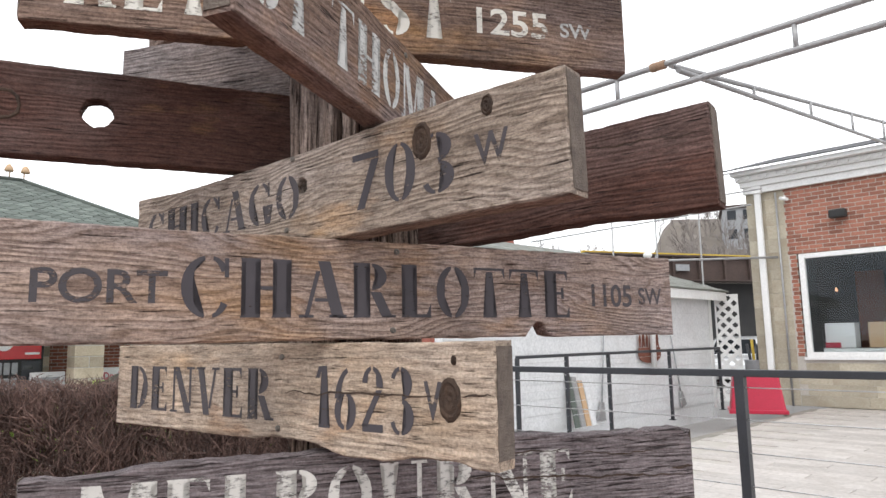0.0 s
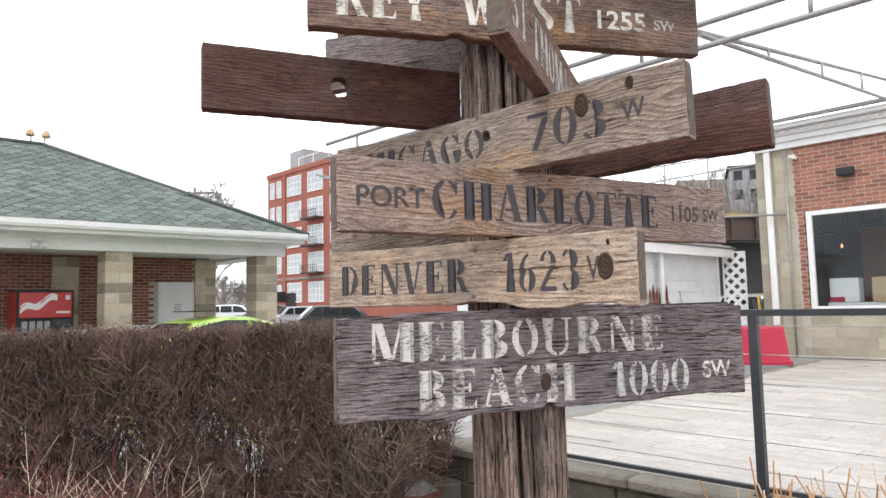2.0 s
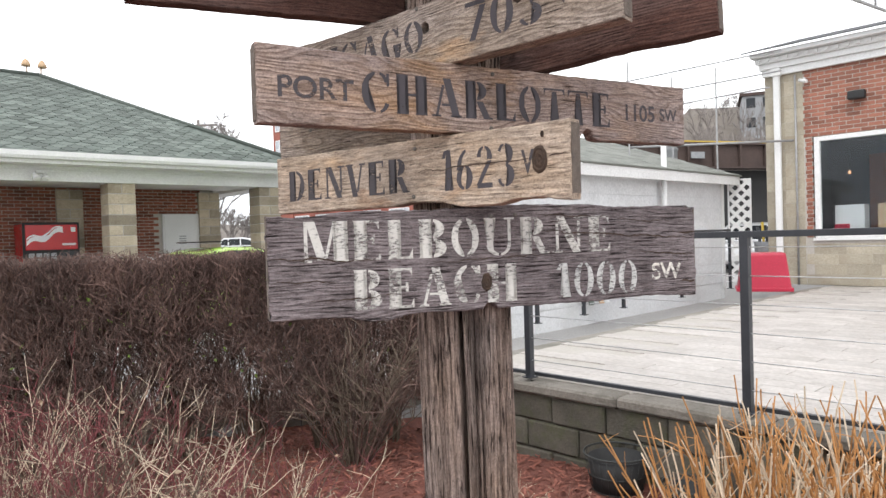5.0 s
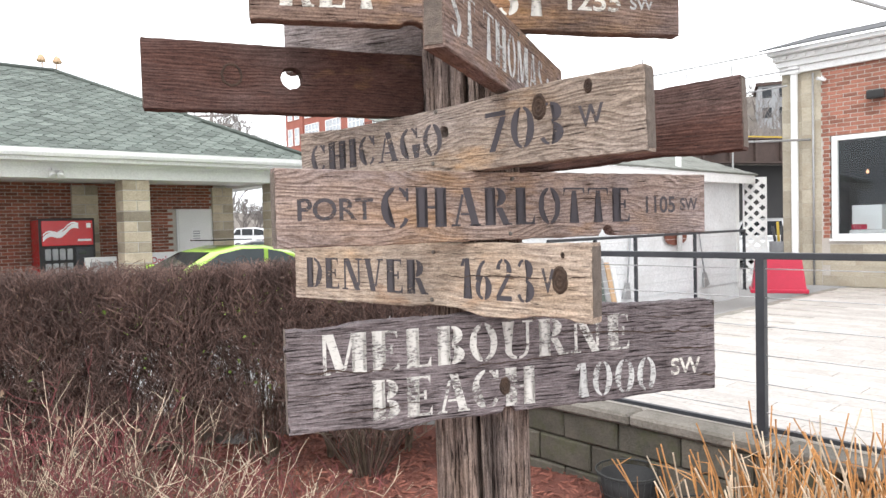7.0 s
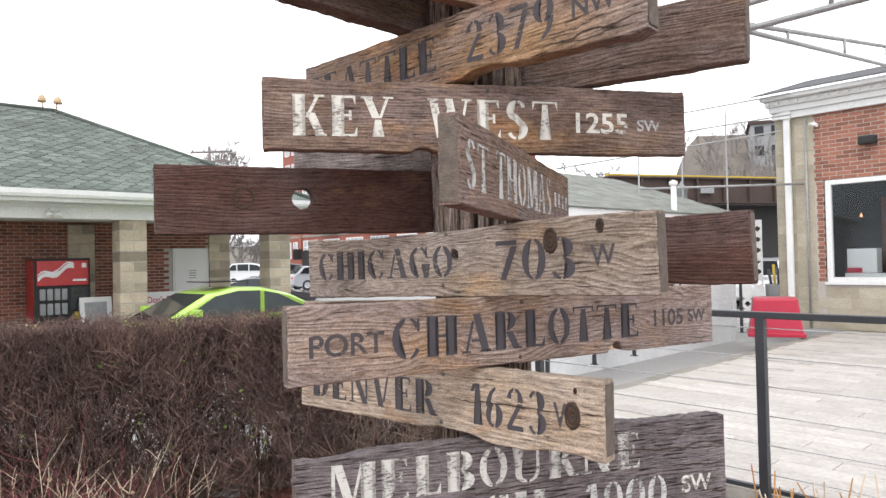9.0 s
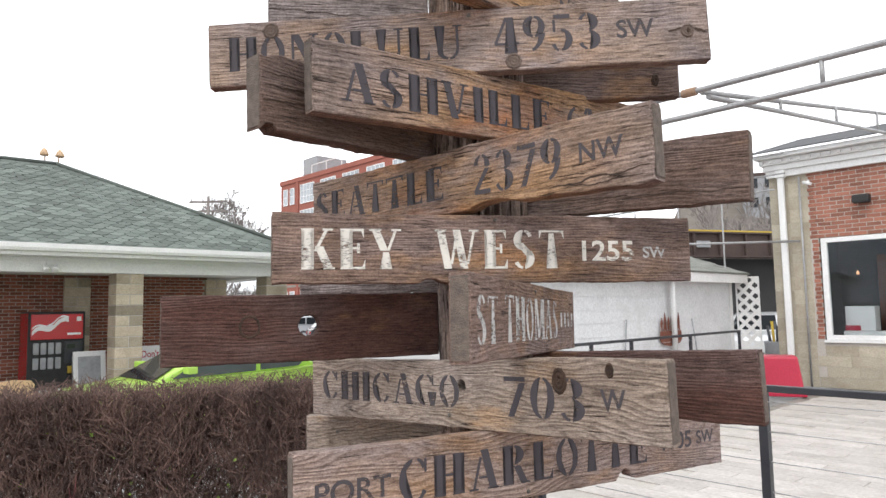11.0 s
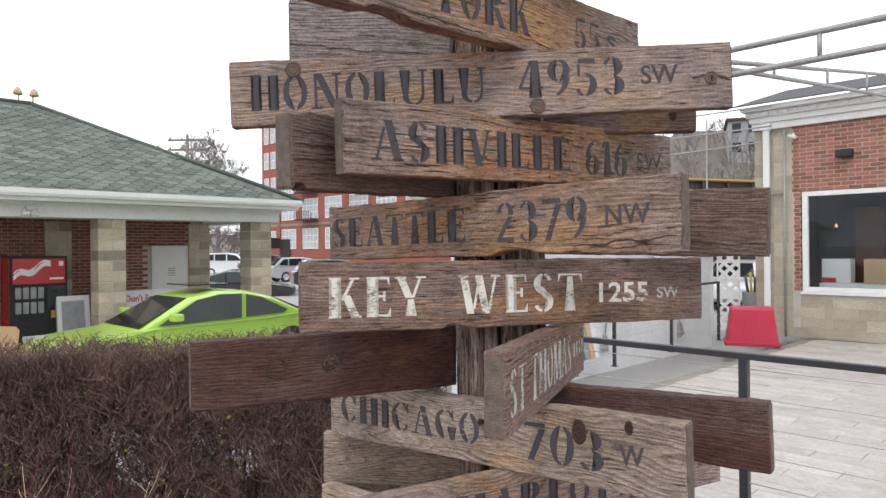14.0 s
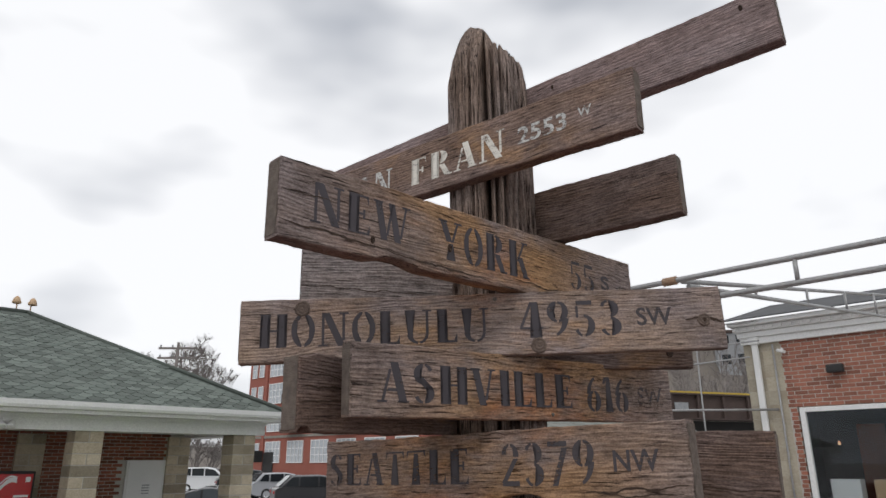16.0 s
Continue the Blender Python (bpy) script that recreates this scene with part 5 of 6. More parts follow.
# ---------------------------------------------------------------- brick pavilion across the car park
PV_YAW = 43.0
PVM = Matrix.Translation((-6.82, 12.42, -0.04)) @ pose(0, 0, 0, 0, 0, PV_YAW)
pav = thing("pavilion", PVM, "brick pavilion with buff block columns and a green shingle hip roof", "building")
FLOOR_Y = 2.0          # back wall of the porch
part("porch_floor", boxes((-9.0, 4.2, -0.3, 2.0, -0.05, 0.05)), M["concrete"], pav)
part("wall_core", boxes((-9.0, 3.0, FLOOR_Y - 0.004, FLOOR_Y + 0.25, 0, 2.7)), M["mortar"], pav)
part("wall_core", boxes((2.78, 3.0, FLOOR_Y + 0.25, 7.5, 0, 2.7)), M["mortar"], pav)
pb_me = piece_mesh("brick", 0.203, 0.04, 0.058, M["brick_dk"], 0.004)
spots = []
for row in range(38):
    for i in range(-24, 15):
        x, z = 0.215 * (i + 0.5) + 0.1075 * (row % 2), 0.05 + 0.0695 * row
        if -3.9 < x < 2.6 and not (1.62 < x < 2.70 and z < 2.12) and not (-3.75 < x < -2.62 and z < 2.1):
            spots.append((x, z))
spots.sort(key=lambda p: abs(p[0] - 1.2) + 0.9 * abs(p[1] - 1.9))
for x, z in spots[:300]:
    place("brick", pb_me, pav, pose(x, FLOOR_Y + 0.008, z))
bm = bmesh.new()
for x, z in spots[300:]:
    bm_box(bm, x - 0.1, x + 0.1, FLOOR_Y - 0.012, FLOOR_Y + 0.028, z - 0.029, z + 0.029)
tagged(part("far_bricks", bm, M["brick_dk"], pav), kind="stuff")
cb_a = piece_mesh("stone_block", 0.50, 0.50, 0.185, M["colstone"], 0.006)
cb_b = piece_mesh("stone_block", 0.242, 0.498, 0.185, M["colstone"], 0.006)


def column(name, x, y, half=False):
    col = new(name)
    col.parent = pav
    col.matrix_basis = pose(x, y, 0)
    part("column_core", boxes((0.006, 0.494, 0.006, 0.494, 0, 2.6)), M["mortar"], col)
    for k in range(13):
        if k % 2:
            place("stone_block", cb_a, col, pose(0.25, 0.25, 0.1 + 0.2 * k))
        else:
            for s in (0.123, 0.377):
                place("stone_block", cb_b, col, pose(s, 0.25, 0.1 + 0.2 * k))
    return col


column("column", 0.12, 0.0)
column("column", 3.2, 0.0)
column("column", -3.2, 0.0)
column("pilaster", 2.62, FLOOR_Y - 0.1)
column("pilaster", -0.35, FLOOR_Y - 0.12)
# beam, soffit, gutter
part("beam", boxes((-9.0, 3.88, -0.05, 0.55, 2.6, 2.86)), M["white"], pav, "white beam over the columns")
part("beam", boxes((3.33, 3.88, 0.551, 8.0, 2.6, 2.86)), M["white"], pav)
part("beam_trim", boxes((-9.0, 3.90, -0.075, -0.051, 2.80, 2.86)), M["white"], pav)
part("porch_ceiling", boxes((-9.0, 3.7, 0.551, FLOOR_Y, 2.66, 2.70)), M["white"], pav)
part("soffit", boxes((-9.0, 4.08, -0.5, 8.0, 2.861, 2.89)), M["white"], pav)
part("fascia", boxes((-9.0, 4.08, -0.53, -0.50, 2.86, 3.02)), M["white"], pav)
bm = bmesh.new()
bm_poly(bm, [(-0.66, 3.06), (-0.655, 2.98), (-0.63, 2.93), (-0.56, 2.92), (-0.531, 2.92), (-0.531, 3.06)], -9.0, 4.1)
for v in bm.verts:
    v.co = Vector((v.co.y, v.co.x, v.co.z))
part("gutter", bm, M["white"], pav, "white moulded gutter")
part("fascia", boxes((4.08, 4.11, -0.5, 8.0, 2.86, 3.02)), M["white"], pav)
# hip roof: eaves at x = 4.2, y = -0.6; both slopes rise at the same pitch to the ridge end
PITCH = 0.52
EX, EY, EZ, RUN = 4.16, -0.60, 3.03, 4.35
apex = Vector((EX - RUN, EY + RUN, EZ + RUN * PITCH))
rv = [(-9.2, EY, EZ), (EX, EY, EZ), tuple(apex), (-9.2, apex.y, apex.z), (EX, EY + 2 * RUN, EZ), (-9.2, EY + 2 * RUN, EZ)]
deckroof = new("roof", raw_mesh("roof", rv, [(0, 1, 2, 3), (1, 4, 2), (4, 5, 3, 2)], M["shingle"]))
deckroof.parent = pav
tagged(deckroof, "grey-green scalloped shingles")
slope = math.atan(PITCH)
sh_bm = bmesh.new()
n_c = 7
for k in range(n_c + 1):
    a = math.pi * k / n_c
    sh_bm.verts.new((-0.135 * math.cos(a), -0.02 - 0.11 * math.sin(a), 0.022))
sh_bm.verts.ensure_lookup_table()
top_vs = [sh_bm.verts.new((0.135, 0.19, 0.003)), sh_bm.verts.new((-0.135, 0.19, 0.003))]
front = list(sh_bm.verts)
sh_bm.faces.new(front)
low = [sh_bm.verts.new((v.co.x, v.co.y, v.co.z - 0.022)) for v in front[:n_c + 1]]
for k in range(n_c):
    sh_bm.faces.new((front[k], low[k], low[k + 1], front[k + 1]))
sh_me = mesh_of("shingle", sh_bm, M["shingle"])
sh_spots = []
rr = random.Random(8)
rows_n = int(RUN / math.cos(slope) / 0.15)
for j in range(rows_n):
    s = 0.08 + 0.15 * j
    yy, zz = EY + s * math.cos(slope), EZ + s * math.sin(slope)
    lim = EX - (yy - EY) - 0.1
    i = 0
    while True:
        x = EX - 0.14 - 0.28 * i - 0.14 * (j % 2)
        i += 1
        if x < -6.5:
            break
        if x > lim - 0.06:
            continue
        sh_spots.append((x, yy, zz, rr.uniform(-0.003, 0.003)))
sh_spots.sort(key=lambda p: abs(p[0] + 0.5) + 0.3 * abs(p[1]))
for x, y, z, e in sh_spots[:300]:
    place("shingle", sh_me, deckroof, pose(x, y, z + 0.004 + e, math.degrees(slope), 0, 0))
sv, sf = [], []
tmpl = [v.co.copy() for v in sh_me.vertices]
polys = [tuple(p.vertices) for p in sh_me.polygons]
for x, y, z, e in sh_spots[300:]:
    m = pose(x, y, z + 0.004 + e, math.degrees(slope), 0, 0)
    k = len(sv)
    sv += [tuple(m @ c) for c in tmpl]
    sf += [tuple(i + k for i in p) for p in polys]
rest = new("far_shingles", raw_mesh("far_shingles", sv, sf, M["shingle"]))
rest.parent = deckroof
tagged(rest, kind="stuff")
bm = bmesh.new()
bm_tube(bm, (EX, EY, EZ + 0.03), tuple(apex + Vector((0, 0, 0.03))), 0.05, n=6)
part("hip_cap", bm, M["shingle"], pav)
bm = bmesh.new()
bm_tube(bm, tuple(apex + Vector((0, 0, 0.03))), (-9.2, apex.y, apex.z + 0.03), 0.05, n=6)
part("ridge_cap", bm, M["shingle"], pav)
# door, posters, lamps
pdoor = part("door", boxes((1.83, 2.60, FLOOR_Y - 0.06, FLOOR_Y - 0.02, 0.06, 2.06), bevel=0.005), M["white"], pav, "white painted door")
part("door_frame", boxes((1.79, 1.829, FLOOR_Y - 0.05, FLOOR_Y + 0.02, 0.05, 2.10), (2.601, 2.64, FLOOR_Y - 0.05, FLOOR_Y + 0.02, 0.05, 2.10), (1.829, 2.601, FLOOR_Y - 0.05, FLOOR_Y + 0.02, 2.061, 2.10)), M["white"], pav)
bm = bmesh.new()
bm_tube(bm, (2.58, FLOOR_Y - 0.061, 1.02), (2.58, FLOOR_Y - 0.13, 1.02), 0.028, n=10)
part("door_knob", bm, M["chrome"], pdoor)
part("notice", boxes((2.12, 2.34, FLOOR_Y - 0.064, FLOOR_Y - 0.061, 1.36, 1.66)), M["screenwhite"], pdoor, "small white notice with grey bars")
for k in range(4):
    part("notice_bar", boxes((2.15, 2.31, FLOOR_Y - 0.067, FLOOR_Y - 0.065, 1.41 + 0.055 * k, 1.435 + 0.055 * k)), M["farwall"], pdoor)
part("door", boxes((-3.66, -2.72, FLOOR_Y - 0.06, FLOOR_Y - 0.02, 0.06, 2.06), bevel=0.005), M["white"], pav, "white painted door")
for nm_x in (-1.02,):
    fl = thing("flood_lamp", PVM @ pose(nm_x, -0.15, 2.75), "white twin-head flood lamp under the eaves", "lamp")
    part("base", boxes((-0.06, 0.06, 0.02, 0.07, -0.03, 0.03), bevel=0.01), M["white"], fl)
    for s in (-1, 1):
        bm = bmesh.new()
        bm_lathe(bm, ((0.012, 0.1), (0.03, 0.08), (0.062, 0.0), (0.066, -0.04), (0.05, -0.045), (0.002, -0.04)), 14)
        bmesh.ops.transform(bm, matrix=Matrix.Translation((0.075 * s, -0.03, -0.1)) @ pose(0, 0, 0, -35, 18 * s, 0), verts=bm.verts)
        part("lamp_head", bm, M["white"], fl)
rl = thing("ridge_lamps", PVM @ pose(apex.x - 0.1, apex.y, apex.z + 0.06), "two small floodlights on the ridge end", "lamp")
for s in (-1, 1):
    bm = bmesh.new()
    bm_tube(bm, (0.14 * s, 0, 0), (0.14 * s, 0, 0.14), 0.015, n=6)
    bm_lathe(bm, ((0.02, 0.30), (0.06, 0.26), (0.1, 0.16), (0.085, 0.13), (0.01, 0.13)), 12, (0.16 * s, -0.02, 0))
    part("lamp_head", bm, M["tan"], rl)

# drinks machine
vm = thing("vending_machine", PVM @ pose(-1.12, FLOOR_Y - 1.0, 0.052), "red and black drinks vending machine with white swirls and bottle buttons", "vending machine")
part("cabinet", boxes((0, 0.98, 0.06, 0.85, 0.0, 1.85), bevel=0.02), M["rubber"], vm)
part("front_panel", boxes((0.045, 0.935, 0.03, 0.058, 1.32, 1.80), bevel=0.006), M["vendred"], vm, "glossy red front")
part("side_panel", boxes((-0.006, -0.001, 0.08, 0.83, 0.05, 1.82)), M["vendred"], vm, "red side")
bm = bmesh.new()
for off, wid in ((0.0, 0.085), (0.16, 0.03)):
    strip = [(0.06 + 0.062 * k, 1.40 + 0.025 * k + 0.6 * off + 0.05 * math.sin(k * 0.95 + 2 * off)) for k in range(11)]
    vs = [bm.verts.new((x, 0.027, max(1.33, min(1.79, z)))) for x, z in strip] + [bm.verts.new((x, 0.027, max(1.335, min(1.795, z + wid)))) for x, z in strip[::-1]]
    bm.faces.new(vs)
bmesh.ops.triangulate(bm, faces=list(bm.faces))
part("white_swirl", bm, M["screenwhite"], vm, "white swirling band")
part("badge", boxes((0.82, 0.9, 0.024, 0.028, 1.66, 1.75)), M["screenwhite"], vm)
part("badge", boxes((0.66, 0.9, 0.024, 0.028, 1.40, 1.44)), M["screenwhite"], vm)
for row in range(2):
    for i in range(4):
        bm = bmesh.new()
        bm_box(bm, 0.09 + 0.125 * i, 0.19 + 0.125 * i, 0.03, 0.058, 0.76 + 0.28 * row, 0.98 + 0.28 * row, bevel=0.02)
        part("drink_button", bm, M["farwall"], vm, "pale button with a bottle picture")
part("coin_panel", boxes((0.62, 0.93, 0.03, 0.058, 0.85, 1.28), bevel=0.008), M["black"], vm)
part("display", boxes((0.66, 0.80, 0.024, 0.029, 1.14, 1.22)), M["darkglass"], vm)
part("note_slot", boxes((0.83, 0.89, 0.022, 0.029, 0.95, 1.07)), M["galv"], vm)
part("yellow_label", boxes((0.68, 0.9, 0.022, 0.029, 0.66, 0.80)), M["yellow"], vm)

# freezer chest and boards with prints between the columns
ice = thing("notice_board", PVM @ pose(0.80, 0.9, 0.052, -6, 0, 0), "white banner with printed lettering standing by the column", "sign")
part("panel", boxes((0, 1.02, 0, 0.04, 0.3, 1.12), bevel=0.006), M["screenwhite"], ice)
part("stand", boxes((0.05, 0.09, 0.041, 0.08, 0, 1.0), (0.93, 0.97, 0.041, 0.08, 0, 1.0)), M["galv"], ice)
lettering(ice, "Don't Forget", 0.12, 0.92, 0.84, 1.03, M["inkred"], "dark red printed words", y=-0.003, style="plain")
lettering(ice, "THE ICE", 0.2, 0.88, 0.62, 0.79, M["inkred"], "dark red printed words", y=-0.003, style="plain")
pst = thing("notice_board", PVM @ pose(-0.08, 0.75, 0.052, -6, 0, 8), "white framed poster with a faint pale picture", "sign")
part("panel", boxes((-0.3, 0.3, 0, 0.04, 0.2, 1.08), bevel=0.006), M["screenwhite"], pst)
part("print", boxes((-0.22, 0.2, -0.006, -0.001, 0.4, 0.98)), M["farwall"], pst)
part("stand", boxes((-0.3, -0.26, 0.041, 0.08, 0, 1.0), (0.26, 0.3, 0.041, 0.08, 0, 1.0)), M["galv"], pst)
bp = thing("wall_poster", PVM @ pose(0.85, FLOOR_Y - 0.02, 1.25), "small blue and white poster on the brick wall", "poster")
part("sheet", boxes((-0.2, 0.2, -0.014, -0.004, -0.25, 0.25)), M["blueprint"], bp)
# low brick wall with tan chairs before it
lw = thing("low_wall", PVM @ pose(-6.0, -1.35, 0), "low red brick wall along the porch", "wall", kind="structure")
part("wall_core", boxes((0.0, 4.5, 0.02, 0.2, 0, 0.62)), M["mortar"], lw)
lw_me = piece_mesh("brick", 0.203, 0.05, 0.058, M["brick_dk"], 0.004)
for row in range(9):
    for i in range(21):
        place("brick", lw_me, lw, pose(0.1 + 0.215 * i + 0.1 * (row % 2), 0.008, 0.035 + 0.069 * row))
chair0 = None
for i in range(4):
    cm_ = PVM @ pose(-4.25 + 0.84 * i, -1.95, 0.04, 0, 0, 176 + 5 * i)
    if chair0 is None:
        chair0 = thing("garden_chair", cm_, "tan resin garden chair against the low wall", "chair", "chairs along the low wall")
        part("seat", boxes((-0.26, 0.26, -0.25, 0.25, 0.40, 0.44), bevel=0.012), M["tan"], chair0)
        bm = bmesh.new()
        bm_poly(bm, [(-0.27, 0.45), (0.27, 0.45), (0.30, 0.74), (0.25, 0.80), (0.0, 0.83), (-0.25, 0.80), (-0.30, 0.74)], -0.27, -0.235)
        part("backrest", bm, M["tan"], chair0)
        for sx in (-0.22, 0.22):
            for sy in (-0.21, 0.21):
                bm = bmesh.new()
                bm_tube(bm, (sx, sy, 0), (sx * 0.95, sy * 0.95, 0.40), 0.02, n=8)
                part("leg", bm, M["tan"], chair0)
    else:
        copy_thing(chair0, cm_)

# ---------------------------------------------------------------- cars


def car(at, paint_m, label, L=4.4, H=1.38, W=1.78, coupe=False, group=""):
    """A parked car, nose towards -x. Profile lofted over its width."""
    th = thing("car", at, label, "car", group)
    if coupe:
        body = [(-2.2, 0.35), (-2.18, 0.55), (-2.0, 0.68), (-1.2, 0.78), (-0.95, 0.83), (0.9, 0.87), (1.6, 0.92), (2.1, 0.88), (2.22, 0.7), (2.2, 0.35), (1.9, 0.22), (-1.9, 0.2)]
        cab = [(-1.15, 0.79), (-0.28, 1.29), (0.15, 1.385), (0.6, 1.375), (1.1, 1.24), (1.8, 0.90)]
        wins = (((-0.80, 0.86), (-0.22, 1.25), (0.15, 1.325), (0.52, 1.315), (0.52, 0.89)), ((0.60, 0.90), (0.60, 1.30), (0.85, 1.24), (1.36, 0.98), (1.28, 0.92)))
    else:
        body = [(-2.2, 0.4), (-2.2, 0.75), (-1.9, 0.92), (-1.0, 1.02), (2.0, 1.06), (2.2, 0.98), (2.22, 0.4), (1.9, 0.28), (-1.9, 0.28)]
        cab = [(-1.05, 1.0), (-0.4, 1.52), (0.2, 1.62), (1.5, 1.6), (2.05, 1.05)]
        wins = (((-0.75, 1.07), (-0.32, 1.45), (0.25, 1.54), (0.25, 1.08)), ((0.33, 1.08), (0.33, 1.54), (1.1, 1.53), (1.1, 1.09)), ((1.18, 1.1), (1.18, 1.52), (1.45, 1.5), (1.75, 1.12)))
    sx, sz, hw = L / 4.4, H / (1.385 if coupe else 1.62), W / 2

    def loft(pts, widths, name, mt, lb=""):
        bm = bmesh.new()
        rings = []
        for wy, shrink, lift in widths:
            cx = sum(p[0] for p in pts) / len(pts)
            rings.append([bm.verts.new(((cx + (x - cx) * shrink) * sx, wy, (z + lift * (z - 0.6)) * sz)) for x, z in pts])
        k = len(pts)
        for a, b in zip(rings, rings[1:]):
            for i in range(k):
                f = bm.faces.new((a[i], a[(i + 1) % k], b[(i + 1) % k], b[i]))
        bm.faces.new(rings[0][::-1])
        bm.faces.new(rings[-1])
        bmesh.ops.recalc_face_normals(bm, faces=bm.faces)
        bmesh.ops.bevel(bm, geom=[e for e in bm.edges if e.calc_face_angle(0) > 0.35], offset=0.03, segments=3, affect="EDGES", profile=0.6)
        for f in bm.faces:
            f.smooth = True
        return part(name, bm, mt, th, lb)

    b = loft(body, ((-hw * 0.97, 0.97, -0.02), (-hw, 0.99, 0), (-hw * 0.6, 1.0, 0.02), (hw * 0.6, 1.0, 0.02), (hw, 0.99, 0), (hw * 0.97, 0.97, -0.02)), "body", paint_m)
    loft(cab, ((-hw * 0.80, 0.95, -0.06), (-hw * 0.66, 1.0, 0.0), (hw * 0.66, 1.0, 0.0), (hw * 0.80, 0.95, -0.06)), "cabin", paint_m)
    for s in (-1, 1):
        for w in wins:
            bm = bmesh.new()
            for_pts = [(x * sx, z * sz) for x, z in w]
            bm_poly(bm, for_pts, 0.0, 0.012)
            for v in bm.verts:
                k = (v.co.z / sz - 0.95) / 0.42
                v.co.y = s * (hw * (0.80 + 0.012 - 0.0 * k) + v.co.y)
            part("side_window", bm, M["carglass"] if coupe else M["darkglass"], th)
        for wx in (-1.35, 1.35):
            wheel = part("wheel", bm_lathe(bmesh.new(), ((0.20, -0.09), (0.30, -0.1), (0.325, -0.07), (0.325, 0.07), (0.30, 0.1), (0.20, 0.09)), 24), M["rubber"], th, at=Matrix.Translation((wx * sx, s * (hw - 0.11), 0.325)) @ pose(0, 0, 0, 90, 0, 0))
            bm = bmesh.new()
            bm_lathe(bm, ((0.005, -0.07), (0.06, -0.075), (0.16, -0.06), (0.205, -0.088), (0.205, 0.088), (0.16, 0.06), (0.06, 0.075), (0.005, 0.07)), 20)
            part("rim", bm, M["chrome"], wheel)
        bm = bmesh.new()
        bm_box(bm, -0.09, 0.07, -0.09, 0.09, -0.05, 0.06, bevel=0.025)
        part("wing_mirror", bm, paint_m, th, at=pose(-0.62 * sx, s * (hw + 0.07), 1.0 * sz))
        bm = bmesh.new()
        bm_box(bm, -0.16, 0.16, -0.05, 0.05, -0.05, 0.05, bevel=0.03)
        part("headlight", bm, M["galv"], th, at=pose(-2.0 * sx, s * hw * 0.82, 0.66 * sz))
        bm = bmesh.new()
        bm_box(bm, -0.08, 0.05, -0.12, 0.12, -0.06, 0.06, bevel=0.02)
        part("tail_light", bm, M["vendred"], th, at=pose(2.18 * sx, s * hw * 0.7, 0.84 * sz))
    # windscreen and rear glass on the cabin's slopes
    for (xa, za), (xb, zb), nm in ((cab[0], cab[1], "windscreen"), (cab[-1], cab[-2], "rear_window")):
        bm = bmesh.new()
        d = Vector((xb - xa, 0, zb - za)).normalized()
        n_ = Vector((-d.z, 0, d.x)) if nm == "windscreen" else Vector((d.z, 0, -d.x))
        n_ = n_ if n_.z > 0 else -n_
        vs = []
        for t, ww in ((0.10, 0.74), (0.97, 0.62)):
            for s in (-1, 1):
                c = Vector((xa + (xb - xa) * t, 0, za + (zb - za) * t)) + n_ * 0.014
                vs.append(bm.verts.new((c.x * sx, s * hw * ww, c.z * sz)))
        f = bm.faces.new((vs[0], vs[1], vs[3], vs[2]))
        got = bmesh.ops.extrude_face_region(bm, geom=[f])
        bmesh.ops.translate(bm, verts=[g for g in got["geom"] if isinstance(g, bmesh.types.BMVert)], vec=n_ * -0.01)
        part(nm, bm, M["darkglass"], th)
    if coupe:
        part("sunroof", boxes((-0.18, 0.5, -0.45, 0.45, 1.375, 1.392)), M["darkglass"], th)
    return th


car(pose(-4.5, 11.1, 0.0, 0, 0, 46), M["lime"], "lime green coupe parked beyond the hedge", 4.6, 1.29, 1.82, True)
car(pose(-16.6, 52.0, 0, 0, 0, 185), M["carwhite"], "white estate car parked far across the car park", 4.7, 1.78, 1.9, group="cars across the car park")
car(pose(-12.3, 47.0, 0, 0, 0, 200), M["carblack"], "black estate car parked far across the car park", 4.6, 1.68, 1.85, group="cars across the car park")
car(pose(-9.3, 42.5, 0, 0, 0, 215), M["carsilver"], "silver saloon parked far across the car park", 4.5, 1.5, 1.8, group="cars across the car park")
car(pose(-9.0, 29.0, -0.25, 0, 0, 190), M["carblack"], "dark saloon parked beyond the pavilion", 4.5, 1.35, 1.8, True, group="cars across the car park")
car(pose(9.2, 22.0, 0.0, 0, 0, 60), M["carwhite"], "white car beyond the terrace", 4.5, 1.5, 1.8, group="cars across the car park")
car(pose(-5.5, 33.0, 0.0, 0, 0, 200), M["carblack"], "dark car in the far row", 4.5, 1.5, 1.8, group="cars across the car park")

# ---------------------------------------------------------------- twigs


